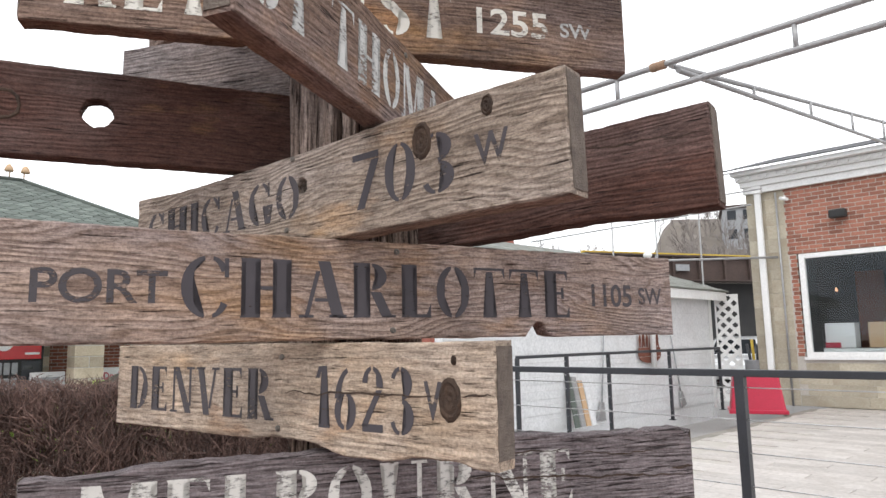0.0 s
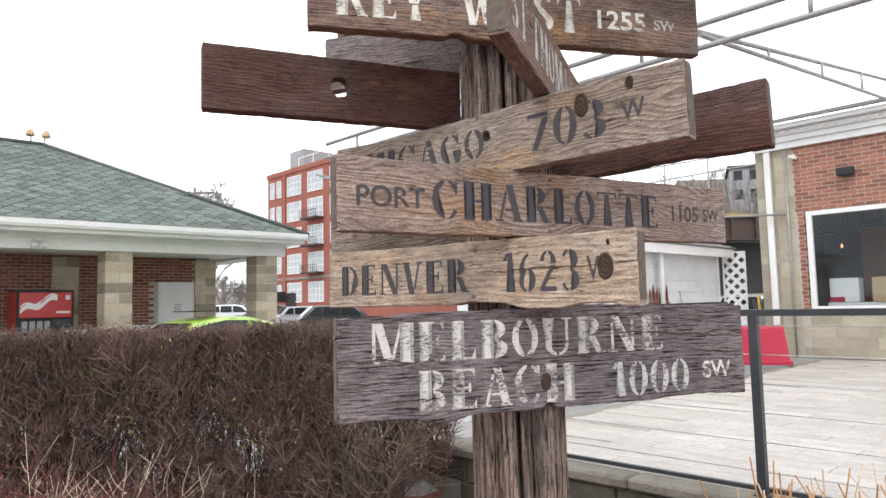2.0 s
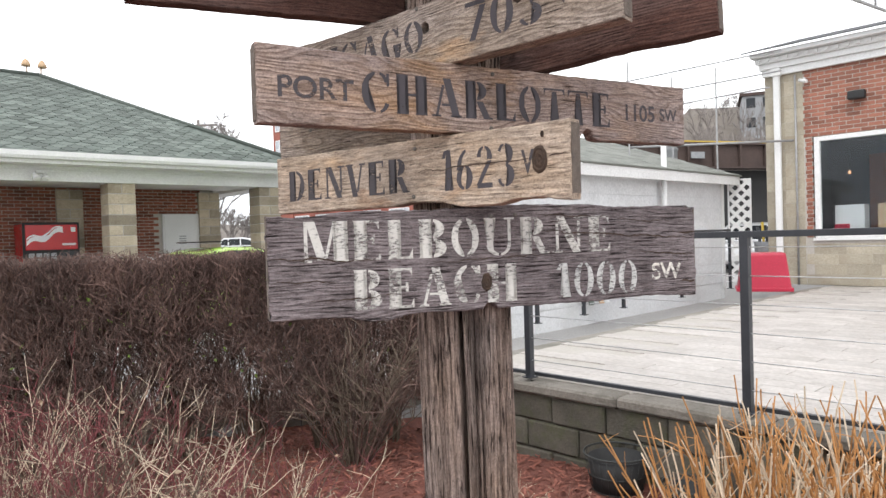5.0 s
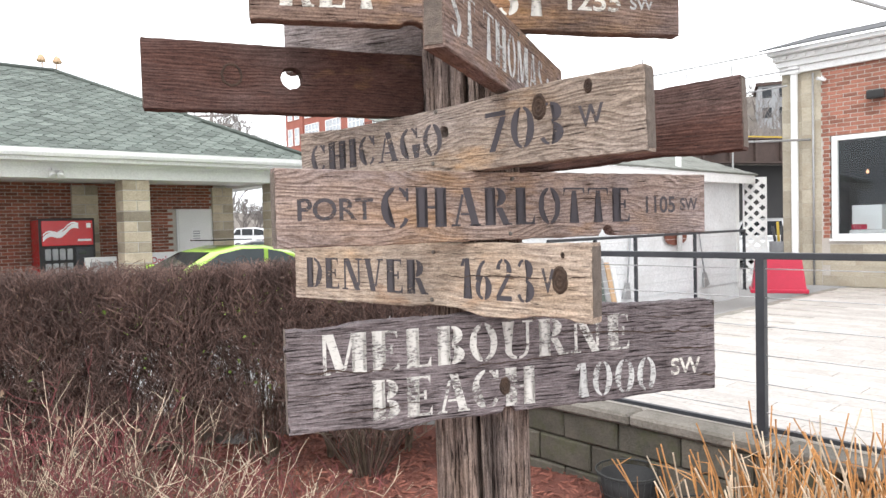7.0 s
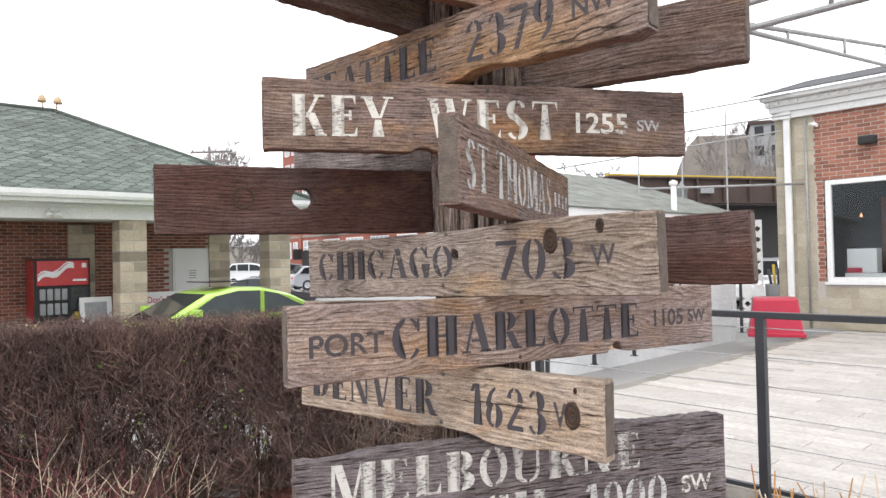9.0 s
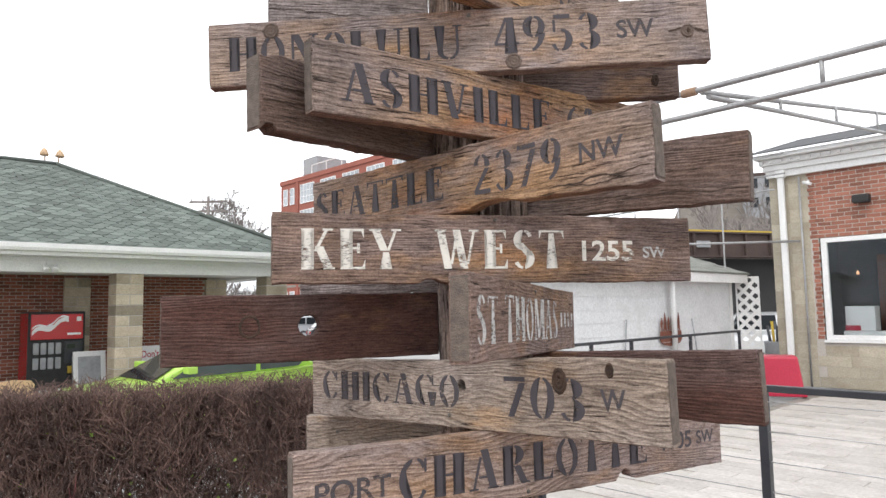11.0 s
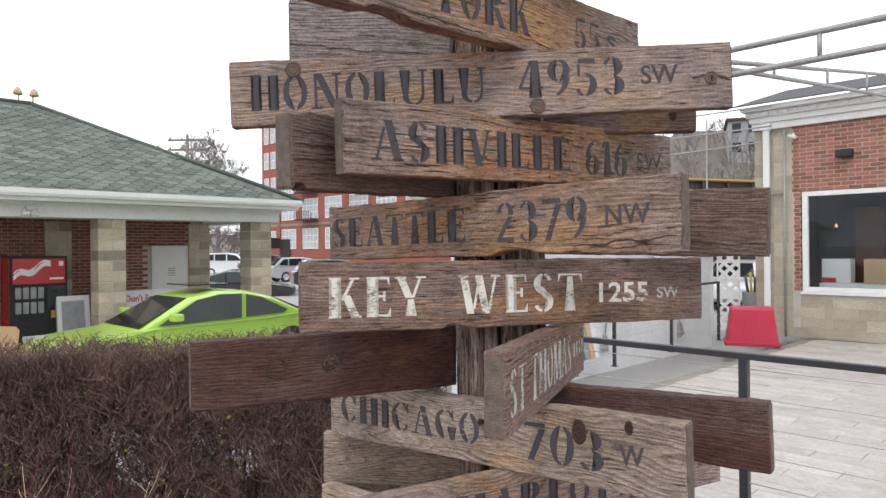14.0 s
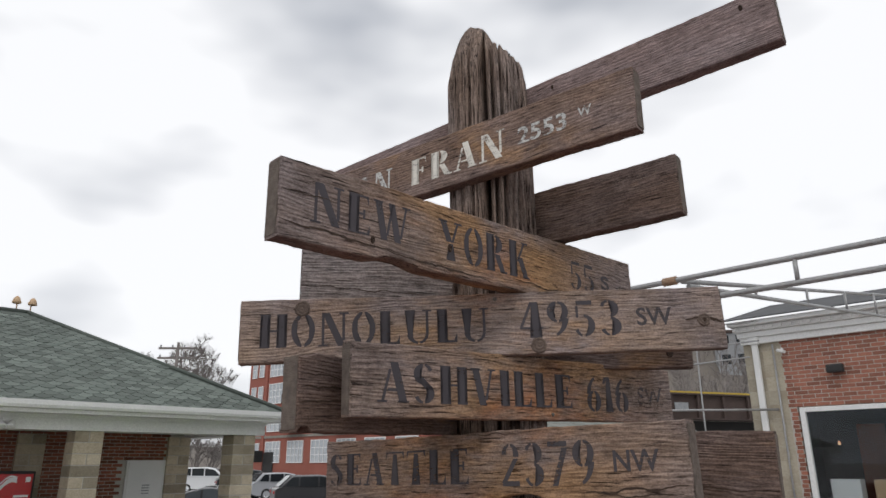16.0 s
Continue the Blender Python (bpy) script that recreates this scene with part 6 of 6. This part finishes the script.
class Twigs:
    """Collects thin tapered stems as one mesh."""

    def __init__(self):
        self.v, self.f = [], []

    def stem(self, pts, r0, r1, n=3):
        k0 = len(self.v)
        m = len(pts)
        for i, p in enumerate(pts):
            q = pts[min(i + 1, m - 1)]
            o = pts[max(i - 1, 0)]
            d = (Vector(q) - Vector(o)).normalized()
            a = d.orthogonal().normalized()
            b = d.cross(a)
            r = r0 + (r1 - r0) * i / (m - 1)
            for j in range(n):
                t = 2 * math.pi * j / n
                w = Vector(p) + (a * math.cos(t) + b * math.sin(t)) * r
                self.v.append((w.x, w.y, w.z))
        for i in range(m - 1):
            for j in range(n):
                c, d_ = k0 + i * n + j, k0 + i * n + (j + 1) % n
                self.f.append((c, d_, d_ + n, c + n))
        self.f.append(tuple(range(k0 + (m - 1) * n, k0 + m * n)))

    def leaf(self, p, d, w):
        d = Vector(d)
        s = d.orthogonal().normalized() * w
        k = len(self.v)
        p = Vector(p)
        bend = d.cross(s).normalized() * w * 0.35
        for q in (p, p + d * 0.5 + s, p + d, p + d * 0.5 - s, p + d * 0.5 + bend):
            self.v.append(tuple(q))
        self.f += [(k, k + 1, k + 4), (k + 1, k + 2, k + 4), (k + 2, k + 3, k + 4), (k + 3, k, k + 4)]

    def put(self, name, mat, parent=None, label=""):
        ob = new(name, raw_mesh(name, self.v, self.f, mat))
        if parent is not None:
            ob.parent = parent
        return tagged(ob, label) if label else ob


def wander(rng, p, d, length, n, jit, lift=0.0):
    pts = [Vector(p)]
    d = Vector(d).normalized()
    for _ in range(n):
        d = (d + Vector((rng.uniform(-jit, jit), rng.uniform(-jit, jit), rng.uniform(-jit, jit) + lift))).normalized()
        pts.append(pts[-1] + d * length / n)
    return pts


# clipped hedge: local x along it, y across; stems fan from the base, fine shoots fill the upper half
HG = Matrix.Translation((-0.35, 5.35, 0)) @ pose(0, 0, 0, 0, 0, 17)
HLEN, HD, HTOP = 5.6, 0.95, 1.29
rng = random.Random(11)
hedge = thing("hedge", HG, "clipped leafless reddish-brown hedge with dense fine twigs", "hedge")


def top_of(x, y):
    return HTOP + 0.035 * noise.noise(Vector((x * 2.2, y * 2.2, 0))) + 0.02 * noise.noise(Vector((x * 9, y * 9, 4))) - 0.25 * max(0.0, (x + 0.25) / 0.35) ** 2


bush_n = 11
fine, thick, green = Twigs(), Twigs(), Twigs()
for b_i in range(bush_n):
    bx, by = -0.42 - b_i * 0.52 + rng.uniform(-0.08, 0.08), rng.uniform(-0.1, 0.1) - 0.05
    for _ in range(30):
        a = rng.uniform(0, 2 * math.pi)
        tx, ty = bx + rng.uniform(-0.42, 0.42), max(-HD / 2, min(HD / 2, by + rng.uniform(-0.5, 0.5)))
        base = Vector((bx + 0.09 * math.cos(a), by + 0.09 * math.sin(a), BED - 0.02))
        tip = Vector((tx, ty, top_of(tx, ty) - rng.uniform(0.0, 0.3)))
        pts = []
        for k in range(7):
            t = k / 6
            q = base.lerp(tip, t)
            out = math.sin(t * math.pi * 0.5) * (0.55 + 0.45 * t)
            q.x = base.x + (tip.x - base.x) * out + rng.uniform(-0.02, 0.02)
            q.y = base.y + (tip.y - base.y) * out + rng.uniform(-0.02, 0.02)
            pts.append(q)
        thick.stem(pts, rng.uniform(0.006, 0.011), 0.003, 4)
        for _ in range(9):
            t = rng.uniform(0.22, 0.95)
            i = int(t * 6)
            p = pts[i].lerp(pts[min(i + 1, 6)], t * 6 - i)
            d = Vector((rng.uniform(-0.8, 0.8), rng.uniform(-0.8, 0.8), 0.9))
            q = wander(rng, p, d, rng.uniform(0.18, 0.42), 3, 0.3, 0.06)
            if q[-1].z < top_of(q[-1].x, q[-1].y) and abs(q[-1].y) < HD / 2 + 0.03:
                fine.stem(q, 0.004, 0.0018)
# upright shoots: dense under the clipped top, thinning out downwards, in tufts with gaps between them
for _ in range(13000):
    x = -HLEN + HLEN * rng.random() ** 0.85 - 0.02
    y = rng.uniform(-HD / 2, HD / 2) if rng.random() < 0.55 else -HD / 2 + abs(rng.gauss(0, 0.09))
    tz = top_of(x, y)
    z = tz - 0.08 - (tz - 0.12) * rng.random() ** 1.25
    if z < 0.1 or noise.noise(Vector((x * 3.2, y * 2.0, z * 3.4 + 7))) < -0.34 - 0.45 * (z - 0.45):
        continue
    lean = Vector((rng.uniform(-0.5, 0.5), rng.uniform(-0.6, 0.3), 0))
    for _ in range(5):
        s0 = Vector((x + rng.gauss(0, 0.022), y + rng.gauss(0, 0.022), z + rng.gauss(0, 0.03)))
        d = lean + Vector((rng.uniform(-0.6, 0.6), rng.uniform(-0.7, 0.6), rng.uniform(0.1, 1.0)))
        q = wander(rng, s0, d, rng.uniform(0.07, 0.19), 3, 0.28, 0.08)
        zt = top_of(x, y) + rng.uniform(-0.03, 0.04)
        for p_ in q:
            p_.z = min(p_.z, zt)
            p_.y = max(p_.y, -HD / 2 - rng.uniform(0.0, 0.07))
        fine.stem(q, rng.uniform(0.0022, 0.0042), 0.0015)
for _ in range(420):
    x, y, z = -HLEN * rng.random(), -HD / 2 + abs(rng.gauss(0, 0.12)), rng.uniform(0.35, 1.05)
    if noise.noise(Vector((x * 2.5, 3.0, z * 2.5))) > 0.0:
        green.leaf((x, y, z), (rng.uniform(-0.04, 0.04), rng.uniform(-0.03, 0.02), rng.uniform(0.0, 0.04)), rng.uniform(0.008, 0.015))
thick.put("branch_frame", M["twig_grey"], hedge, "grey-brown branching stems")
tagged(fine.put("twig_mass", M["twig"], hedge, "dense reddish-brown twigs"), kind="stuff")
tagged(green.put("foliage", M["leaf"], hedge, "sparse fresh green leaves"), kind="stuff")


def clump(name, at, label, category, seed, n, height, spread, mats, jit=0.25, r=0.003, droop=0.0, side=3, leaves=0, cut=False, foot=0.4):
    """A shrub of stems rising from one base, with side shoots."""
    rg = random.Random(seed)
    th = thing(name, at, label, category, "shrubs in the bed")
    sets = [Twigs() for _ in mats]
    lv = Twigs()
    for i in range(n):
        k = rg.randrange(len(mats))
        a = rg.uniform(0, 2 * math.pi)
        rad = rg.random() ** 0.6
        base = (foot * spread * rad * math.cos(a), foot * spread * rad * math.sin(a), -0.02)
        d = (0.75 * spread * rad * math.cos(a) + rg.uniform(-0.18, 0.18), 0.75 * spread * rad * math.sin(a) + rg.uniform(-0.18, 0.18), height)
        ln = height * rg.uniform(0.55, 1.08)
        q = wander(rg, base, d, ln, 6, jit, -droop if rg.random() < 0.6 else 0.0)
        sets[k].stem(q, r * rg.uniform(0.8, 1.5), r * (0.8 if cut else 0.35), 5 if cut else 3)
        for _ in range(side):
            t = rg.uniform(0.35, 0.95)
            j = int(t * 6)
            p = q[j].lerp(q[min(j + 1, 6)], t * 6 - j)
            qq = wander(rg, p, (rg.uniform(-1, 1), rg.uniform(-1, 1), rg.uniform(0.2, 1.1)), ln * rg.uniform(0.12, 0.3), 3, jit * 1.3)
            sets[k].stem(qq, r * 0.6, r * 0.3)
            if leaves and rg.random() < leaves:
                lv.leaf(qq[-1], (rg.uniform(-0.04, 0.04), rg.uniform(-0.04, 0.04), rg.uniform(-0.05, 0.02)), rg.uniform(0.008, 0.016))
    for s, m in zip(sets, mats):
        tagged(s.put("stem_clump", m, th), kind="stuff")
    if lv.v:
        tagged(lv.put("dead_leaves", M["dryleaf"], th, "curled dry leaves"), kind="stuff")
    return th


for i, (x, y, h) in enumerate(((-2.25, 2.75, 1.02), (-1.75, 2.45, 0.98), (-2.0, 3.2, 0.95), (-1.45, 2.95, 0.82), (-2.7, 3.3, 1.05), (-2.6, 2.4, 1.0), (-1.95, 2.05, 0.9), (-1.2, 3.35, 0.62))):
    clump("dogwood_shrub", pose(x, y, BED), "straggly leafless shrub with dark red stems and dry leaves", "shrub", 30 + i, 100, h, 0.85, (M["twig_red"], M["twig_red"], M["twig_grey"], M["straw"]), 0.26, 0.0038, side=5, leaves=0.05)
for i, (x, y, h) in enumerate(((-1.25, 2.45, 0.62), (-1.5, 2.15, 0.66), (-1.1, 2.85, 0.52), (-1.85, 2.3, 0.66), (-1.6, 2.7, 0.6), (-1.0, 2.2, 0.45))):
    clump("dry_grass_clump", pose(x, y, BED), "tangled clump of dry straw-coloured stems", "grass", 50 + i, 170, h, 0.9, (M["straw"], M["straw"], M["twig_grey"]), 0.34, 0.0032, droop=0.16, side=2)
for i, (x, y, h) in enumerate(((1.0, 2.85, 0.74), (1.35, 2.95, 0.84), (1.7, 2.75, 0.86), (1.15, 2.5, 0.70), (1.5, 2.45, 0.76), (1.95, 2.5, 0.86))):
    clump("willow_shrub", pose(x, y, BED), "cut-back shrub of upright orange-brown stems", "shrub", 70 + i, 80, h, 0.5, (M["orange"], M["orange"], M["straw"]), 0.09, 0.0046, side=1, cut=True)

clump("bare_bush", pose(-0.92, 4.62, BED), "fan-shaped leafless bush of branching brown stems", "shrub", 120, 80, 1.12, 1.0, (M["twig_grey"], M["twig"]), 0.13, 0.006, side=8, foot=0.10)

# small dry tufts by the wall
for i, (x, y) in enumerate(((0.35, 3.7), (0.1, 4.0), (-0.75, 4.25), (0.55, 3.45))):
    clump("dry_tuft", pose(x, y, BED), "low tuft of dry twigs on the mulch", "grass", 90 + i, 26, 0.17, 0.5, (M["straw"], M["twig_grey"]), 0.3, 0.002, side=1)

# black wire baskets by the retaining wall
for i, (x, y, r, h) in enumerate(((0.80, 3.98, 0.19, 0.24), (1.12, 3.60, 0.15, 0.17))):
    bk = thing("wire_basket", pose(x, y, BED), "black wire basket with a dark liner, on the mulch", "basket", "baskets by the wall")
    bm = bmesh.new()
    bm_lathe(bm, ((0.002, 0.01), (r * 0.75, 0.01), (r * 0.92, h * 0.9), (r * 0.88, h * 0.9), (r * 0.7, h * 0.55), (0.002, h * 0.5)), 28)
    part("liner", bm, M["rubber"], bk)
    for z_, rr_ in ((0.02, r * 0.8), (h * 0.5, r * 0.92), (h, r * 1.04)):
        bm = bmesh.new()
        rw = 0.006 if z_ == h else 0.003
        bm_lathe(bm, [(rr_ + rw * math.cos(radians(60 * k)), z_ + rw * math.sin(radians(60 * k))) for k in range(7)], 28)
        bmesh.ops.remove_doubles(bm, verts=list(bm.verts), dist=0.0002)
        part("hoop", bm, M["wire"], bk)
    for k in range(24):
        a = 2 * math.pi * k / 24
        bm = bmesh.new()
        bm_tube(bm, (r * 0.79 * math.cos(a), r * 0.79 * math.sin(a), 0.01), (r * 1.03 * math.cos(a), r * 1.03 * math.sin(a), h), 0.0022, n=4)
        part("wire", bm, M["wire"], bk)

# ---------------------------------------------------------------- distance
# five-storey brick building beyond the car park
FB = Matrix.Translation((-25.8, 94.5, 0)) @ pose(0, 0, 0, 0, 0, -45)
fb = thing("brick_block", FB, "five-storey red brick building with large white-framed windows and balconies", "building")
part("wall", boxes((0, 34, 0, 14, -0.3, 19.5)), M["farbrick"], fb)
part("parapet", boxes((-0.15, 34.15, -0.15, 14.15, 19.5, 20.1)), M["farbrick"], fb)
part("string_course", boxes((-0.12, 34.1, -0.12, -0.01, 5.1, 5.4)), M["concrete"], fb)
part("pier_strip", boxes((4.2, 4.75, -0.16, -0.01, -0.3, 19.49)), M["farbrick"], fb)
part("roof_box", boxes((1.0, 4.6, 3, 8, 20.1, 23.6)), M["farwall"], fb, "grey roof plant room")
part("roof_rail", boxes((4.7, 12, 2.0, 2.08, 22.0, 22.1), (4.7, 4.8, 2.0, 2.08, 20.1, 22.0), (8.3, 8.4, 2.0, 2.08, 20.1, 22.0), (11.9, 12, 2.0, 2.08, 20.1, 22.0)), M["white"], fb)


def far_window(w, h, cols, rows):
    fr = [(-w / 2 - 0.1, -w / 2, -0.06, 0.06, -h / 2, h / 2), (w / 2, w / 2 + 0.1, -0.06, 0.06, -h / 2, h / 2), (-w / 2 - 0.1, w / 2 + 0.1, -0.06, 0.06, h / 2, h / 2 + 0.1), (-w / 2 - 0.1, w / 2 + 0.1, -0.06, 0.06, -h / 2 - 0.1, -h / 2)]
    fr += [(-w / 2 + w * k / cols - 0.04, -w / 2 + w * k / cols + 0.04, -0.05, 0.05, -h / 2, h / 2) for k in range(1, cols)]
    fr += [(-w / 2, w / 2, -0.045, 0.045, -h / 2 + h * k / rows - 0.04, -h / 2 + h * k / rows + 0.04) for k in range(1, rows)]
    return mesh_of("window_frame", boxes(*fr), M["white"]), mesh_of("pane", boxes((-w / 2, w / 2, 0.0, 0.02, -h / 2, h / 2)), M["skyglass"])


narrow, wide = far_window(0.95, 2.1, 1, 2), far_window(3.2, 2.4, 4, 3)
for fl_i in range(5):
    z = 3.7 + 3.49 * fl_i
    for x, (fr_me, pn_me) in [(1.35, narrow), (3.1, narrow)] + [(6.9 + 5.0 * k, wide) for k in range(6)]:
        wo = place("window", fr_me, fb, pose(x, -0.07, z - (0.3 if fl_i == 0 else 0.0)))
        place("pane", pn_me, wo, pose(0, 0.0, 0))
        if fl_i in (1, 2, 3) and x in (11.9, 21.9):
            part("balcony", boxes((x - 1.8, x + 1.8, -1.3, -0.13, z - 1.5, z - 1.3), (x - 1.8, x + 1.8, -1.3, -1.25, z - 0.45, z - 0.38), *[(x - 1.8 + 0.4 * k, x - 1.74 + 0.4 * k, -1.3, -1.25, z - 1.3, z - 0.45) for k in range(10)]), M["girder"], fb, "dark steel balcony")
# flat near-black block stands for the shade inside the doorway
part("doorway", boxes((4.9, 7.2, -0.14, -0.075, -0.2, 3.4)), M["dark"], fb, "shop doorway with its shade painted near-black")
part("hanging_sign", boxes((4.75, 4.85, -1.5, -0.2, 2.2, 3.6)), M["dark"], fb, "dark hanging sign")

# hill with bare woods and a few grey buildings
hv, hf = [], []
hn, hm = 80, 8
for j in range(hm + 1):
    for i in range(hn + 1):
        x = -160 + 420 * i / hn
        y = 110 + 22 * j
        ridge = 9 + 7 * noise.noise(Vector((x * 0.012, 3.0, 0))) + (7 if x > 20 else -1) * min(1, abs(x - 20) / 50)
        hv.append((x, y, max(-0.5, ridge * math.sin(min(1, j / hm * 1.2) * math.pi * 0.5)) - (0.5 if j == 0 else 0)))
for j in range(hm):
    for i in range(hn):
        a = j * (hn + 1) + i
        hf.append((a, a + 1, a + hn + 2, a + hn + 1))
tagged(new("hill", raw_mesh("hill", hv, hf, M["hill"], True)), "low wooded hill on the horizon in winter", "hill", kind="structure")


kv, kf = [], []
for j in range(13):
    for i in range(31):
        x, y = 10 + 3.2 * i, 60 + 5 * j
        k = min(1.0, max(0.0, (x / y - 0.24) / 0.10))
        kv.append((x, y, -0.6 + k * k * (3 - 2 * k) * (23.0 * (j / 12) ** 0.8 + 1.2 * noise.noise(Vector((x * 0.1, y * 0.1, 5))))))
for j in range(12):
    for i in range(30):
        a = j * 31 + i
        kf.append((a, a + 1, a + 32, a + 31))
tagged(new("hillside", raw_mesh("hillside", kv, kf, M["hill"], True)), "steep bare hillside behind the rail bridge", "hill", kind="structure")


def bare_tree(rg, tw, p, h, depth=4, r=None):
    r = r or h * 0.018

    def grow(p, d, ln, r, k):
        q = wander(rg, p, d, ln, 3, 0.16, 0.03)
        tw.stem(q, max(r, 0.014), max(r * 0.6, 0.012), 3 if k < depth else 4)
        if k == 0:
            return
        for _ in range(3 if k > 1 else 4):
            t = rg.uniform(0.45, 1.0)
            i = min(2, int(t * 3))
            s = q[i].lerp(q[i + 1], t * 3 - i)
            nd = (q[-1] - q[-2]).normalized() + Vector((rg.uniform(-0.8, 0.8), rg.uniform(-0.8, 0.8), rg.uniform(-0.15, 0.5)))
            grow(s, nd, ln * rg.uniform(0.55, 0.78), r * 0.55, k - 1)

    grow(Vector(p), Vector((rg.uniform(-0.1, 0.1), rg.uniform(-0.1, 0.1), 1)), h * 0.36, r, depth)


woods = Twigs()
rg = random.Random(21)
for _ in range(190):
    x = rg.uniform(-110, 150)
    y = rg.uniform(95, 170)
    if -26 < x / y * 70 < 8 and rg.random() < 0.2:
        continue
    bare_tree(rg, woods, (x, y, 0.0 if y < 112 else 3.0), rg.uniform(6, 11) * (1.25 if x > 10 else 0.9), 3, 0.09)
for _ in range(60):
    y = rg.uniform(66, 112)
    x = y * rg.uniform(0.30, 0.58)
    bare_tree(rg, woods, (x, y, 22.0 * ((y - 60) / 60) ** 0.8 - 1.2), rg.uniform(5.5, 8.5), 4, 0.08)
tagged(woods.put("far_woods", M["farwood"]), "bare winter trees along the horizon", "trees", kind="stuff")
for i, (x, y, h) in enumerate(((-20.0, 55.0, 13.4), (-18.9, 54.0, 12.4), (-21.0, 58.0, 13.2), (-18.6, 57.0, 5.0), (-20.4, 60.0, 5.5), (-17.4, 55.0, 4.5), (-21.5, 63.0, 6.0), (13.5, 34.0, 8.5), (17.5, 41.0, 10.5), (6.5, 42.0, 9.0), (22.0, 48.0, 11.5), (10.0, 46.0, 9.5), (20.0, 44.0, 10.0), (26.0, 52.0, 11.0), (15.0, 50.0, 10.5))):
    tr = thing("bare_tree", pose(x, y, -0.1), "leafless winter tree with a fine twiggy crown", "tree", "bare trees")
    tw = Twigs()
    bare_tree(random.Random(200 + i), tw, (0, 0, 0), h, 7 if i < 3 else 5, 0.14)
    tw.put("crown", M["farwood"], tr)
for i, (x, y, w, h, z) in enumerate(((38, 92, 6, 5.2, 13.6), (46.5, 98, 9, 6.5, 14.5))):
    hb = thing("hill_building", pose(x, y, 0, 0, 0, -20), "grey block of flats on the hillside", "building", "buildings on the hill")
    part("wall", boxes((0, w, 0, 8, 0, z + h)), M["farwall"], hb)
    part("roof", boxes((-0.3, w + 0.3, -0.3, 8.3, z + h, z + h + 0.4)), M["girder"], hb)
    for fl_i in range(int(h / 2.6)):
        for k in range(int(w / 2)):
            part("window", boxes((0.5 + 2 * k, 1.6 + 2 * k, -0.05, -0.01, z + 1.0 + 2.6 * fl_i, z + 2.3 + 2.6 * fl_i)), M["darkglass"], hb)

# girder bridge behind the shed
gb = thing("girder_bridge", pose(5.0, 20.5, 0, 0, 0, 20), "rusty dark girder bridge with a dark block standing for shade below", "bridge")
part("girder", boxes((-1.0, 16.0, 0, 0.4, 3.3, 4.0), (-1.0, 16.0, -0.12, 0.52, 3.25, 3.299), (-1.0, 16.0, -0.12, 0.52, 4.001, 4.05)), M["girder"], gb)
for k in range(17):
    part("stiffener", boxes((-0.9 + k, -0.82 + k, -0.1, -0.002, 3.3, 4.0)), M["girder"], gb)
part("handrail", boxes((-1.0, 16.0, 0.1, 0.14, 4.06, 4.13)), M["yellow"], gb)
# near-black block added to stand for the darkness under the girder
part("pier", boxes((2.5, 16.0, 0.6, 3.0, -0.2, 3.25)), M["dark"], gb, "dark block standing for the shade under the bridge")
part("number_plate", boxes((2.2, 2.7, -0.13, -0.101, 3.55, 3.75)), M["farwall"], gb, "small pale plate")

# lantern on a white post
lamp = thing("post_lantern", pose(4.35, 14.2, 0.3), "small dark lantern on a white post", "lamp")
bm = bmesh.new()
bm_box(bm, -0.07, 0.07, -0.07, 0.07, 0, 2.35, bevel=0.01)
part("post", bm, M["white"], lamp)
bm = bmesh.new()
bm_lathe(bm, ((0.02, 2.36), (0.06, 2.38), (0.05, 2.44), (0.12, 2.52), (0.13, 2.7), (0.15, 2.72), (0.03, 2.84), (0.005, 2.9)), 12)
part("lantern", bm, M["farwall"], lamp)

# utility pole by the pavilion
up = thing("utility_pole", pose(-18.9, 49.0, -0.8), "wooden utility pole with two crossarms", "pole")
bm = bmesh.new()
bm_tube(bm, (0, 0, 0), (0, 0, 11.2), 0.16, 0.11, 8)
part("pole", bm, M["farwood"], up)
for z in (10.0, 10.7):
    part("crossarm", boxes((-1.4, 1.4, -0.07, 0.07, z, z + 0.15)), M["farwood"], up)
    for k in range(4):
        part("insulator", boxes((-1.3 + 0.85 * k, -1.2 + 0.85 * k, -0.04, 0.04, z + 0.151, z + 0.32)), M["farwall"], up)

# trolley and bits near the lattice
pot = thing("bin", pose(5.55, 12.6, DECK), "grey bin with yellow tools beside the lattice", "bin")
bm = bmesh.new()
bm_lathe(bm, ((0.002, 0), (0.17, 0.0), (0.2, 0.75), (0.215, 0.77), (0.19, 0.76), (0.01, 0.7)), 18)
part("body", bm, M["farwall"], pot)
for k in range(4):
    bm = bmesh.new()
    bm_tube(bm, (0.05 * k - 0.08, 0, 0.6), (0.09 * k - 0.14, 0.02, 1.05 + 0.08 * (k % 2)), 0.025, n=8)
    part("tool", bm, M["yellow"] if k % 2 else M["black"], pot)
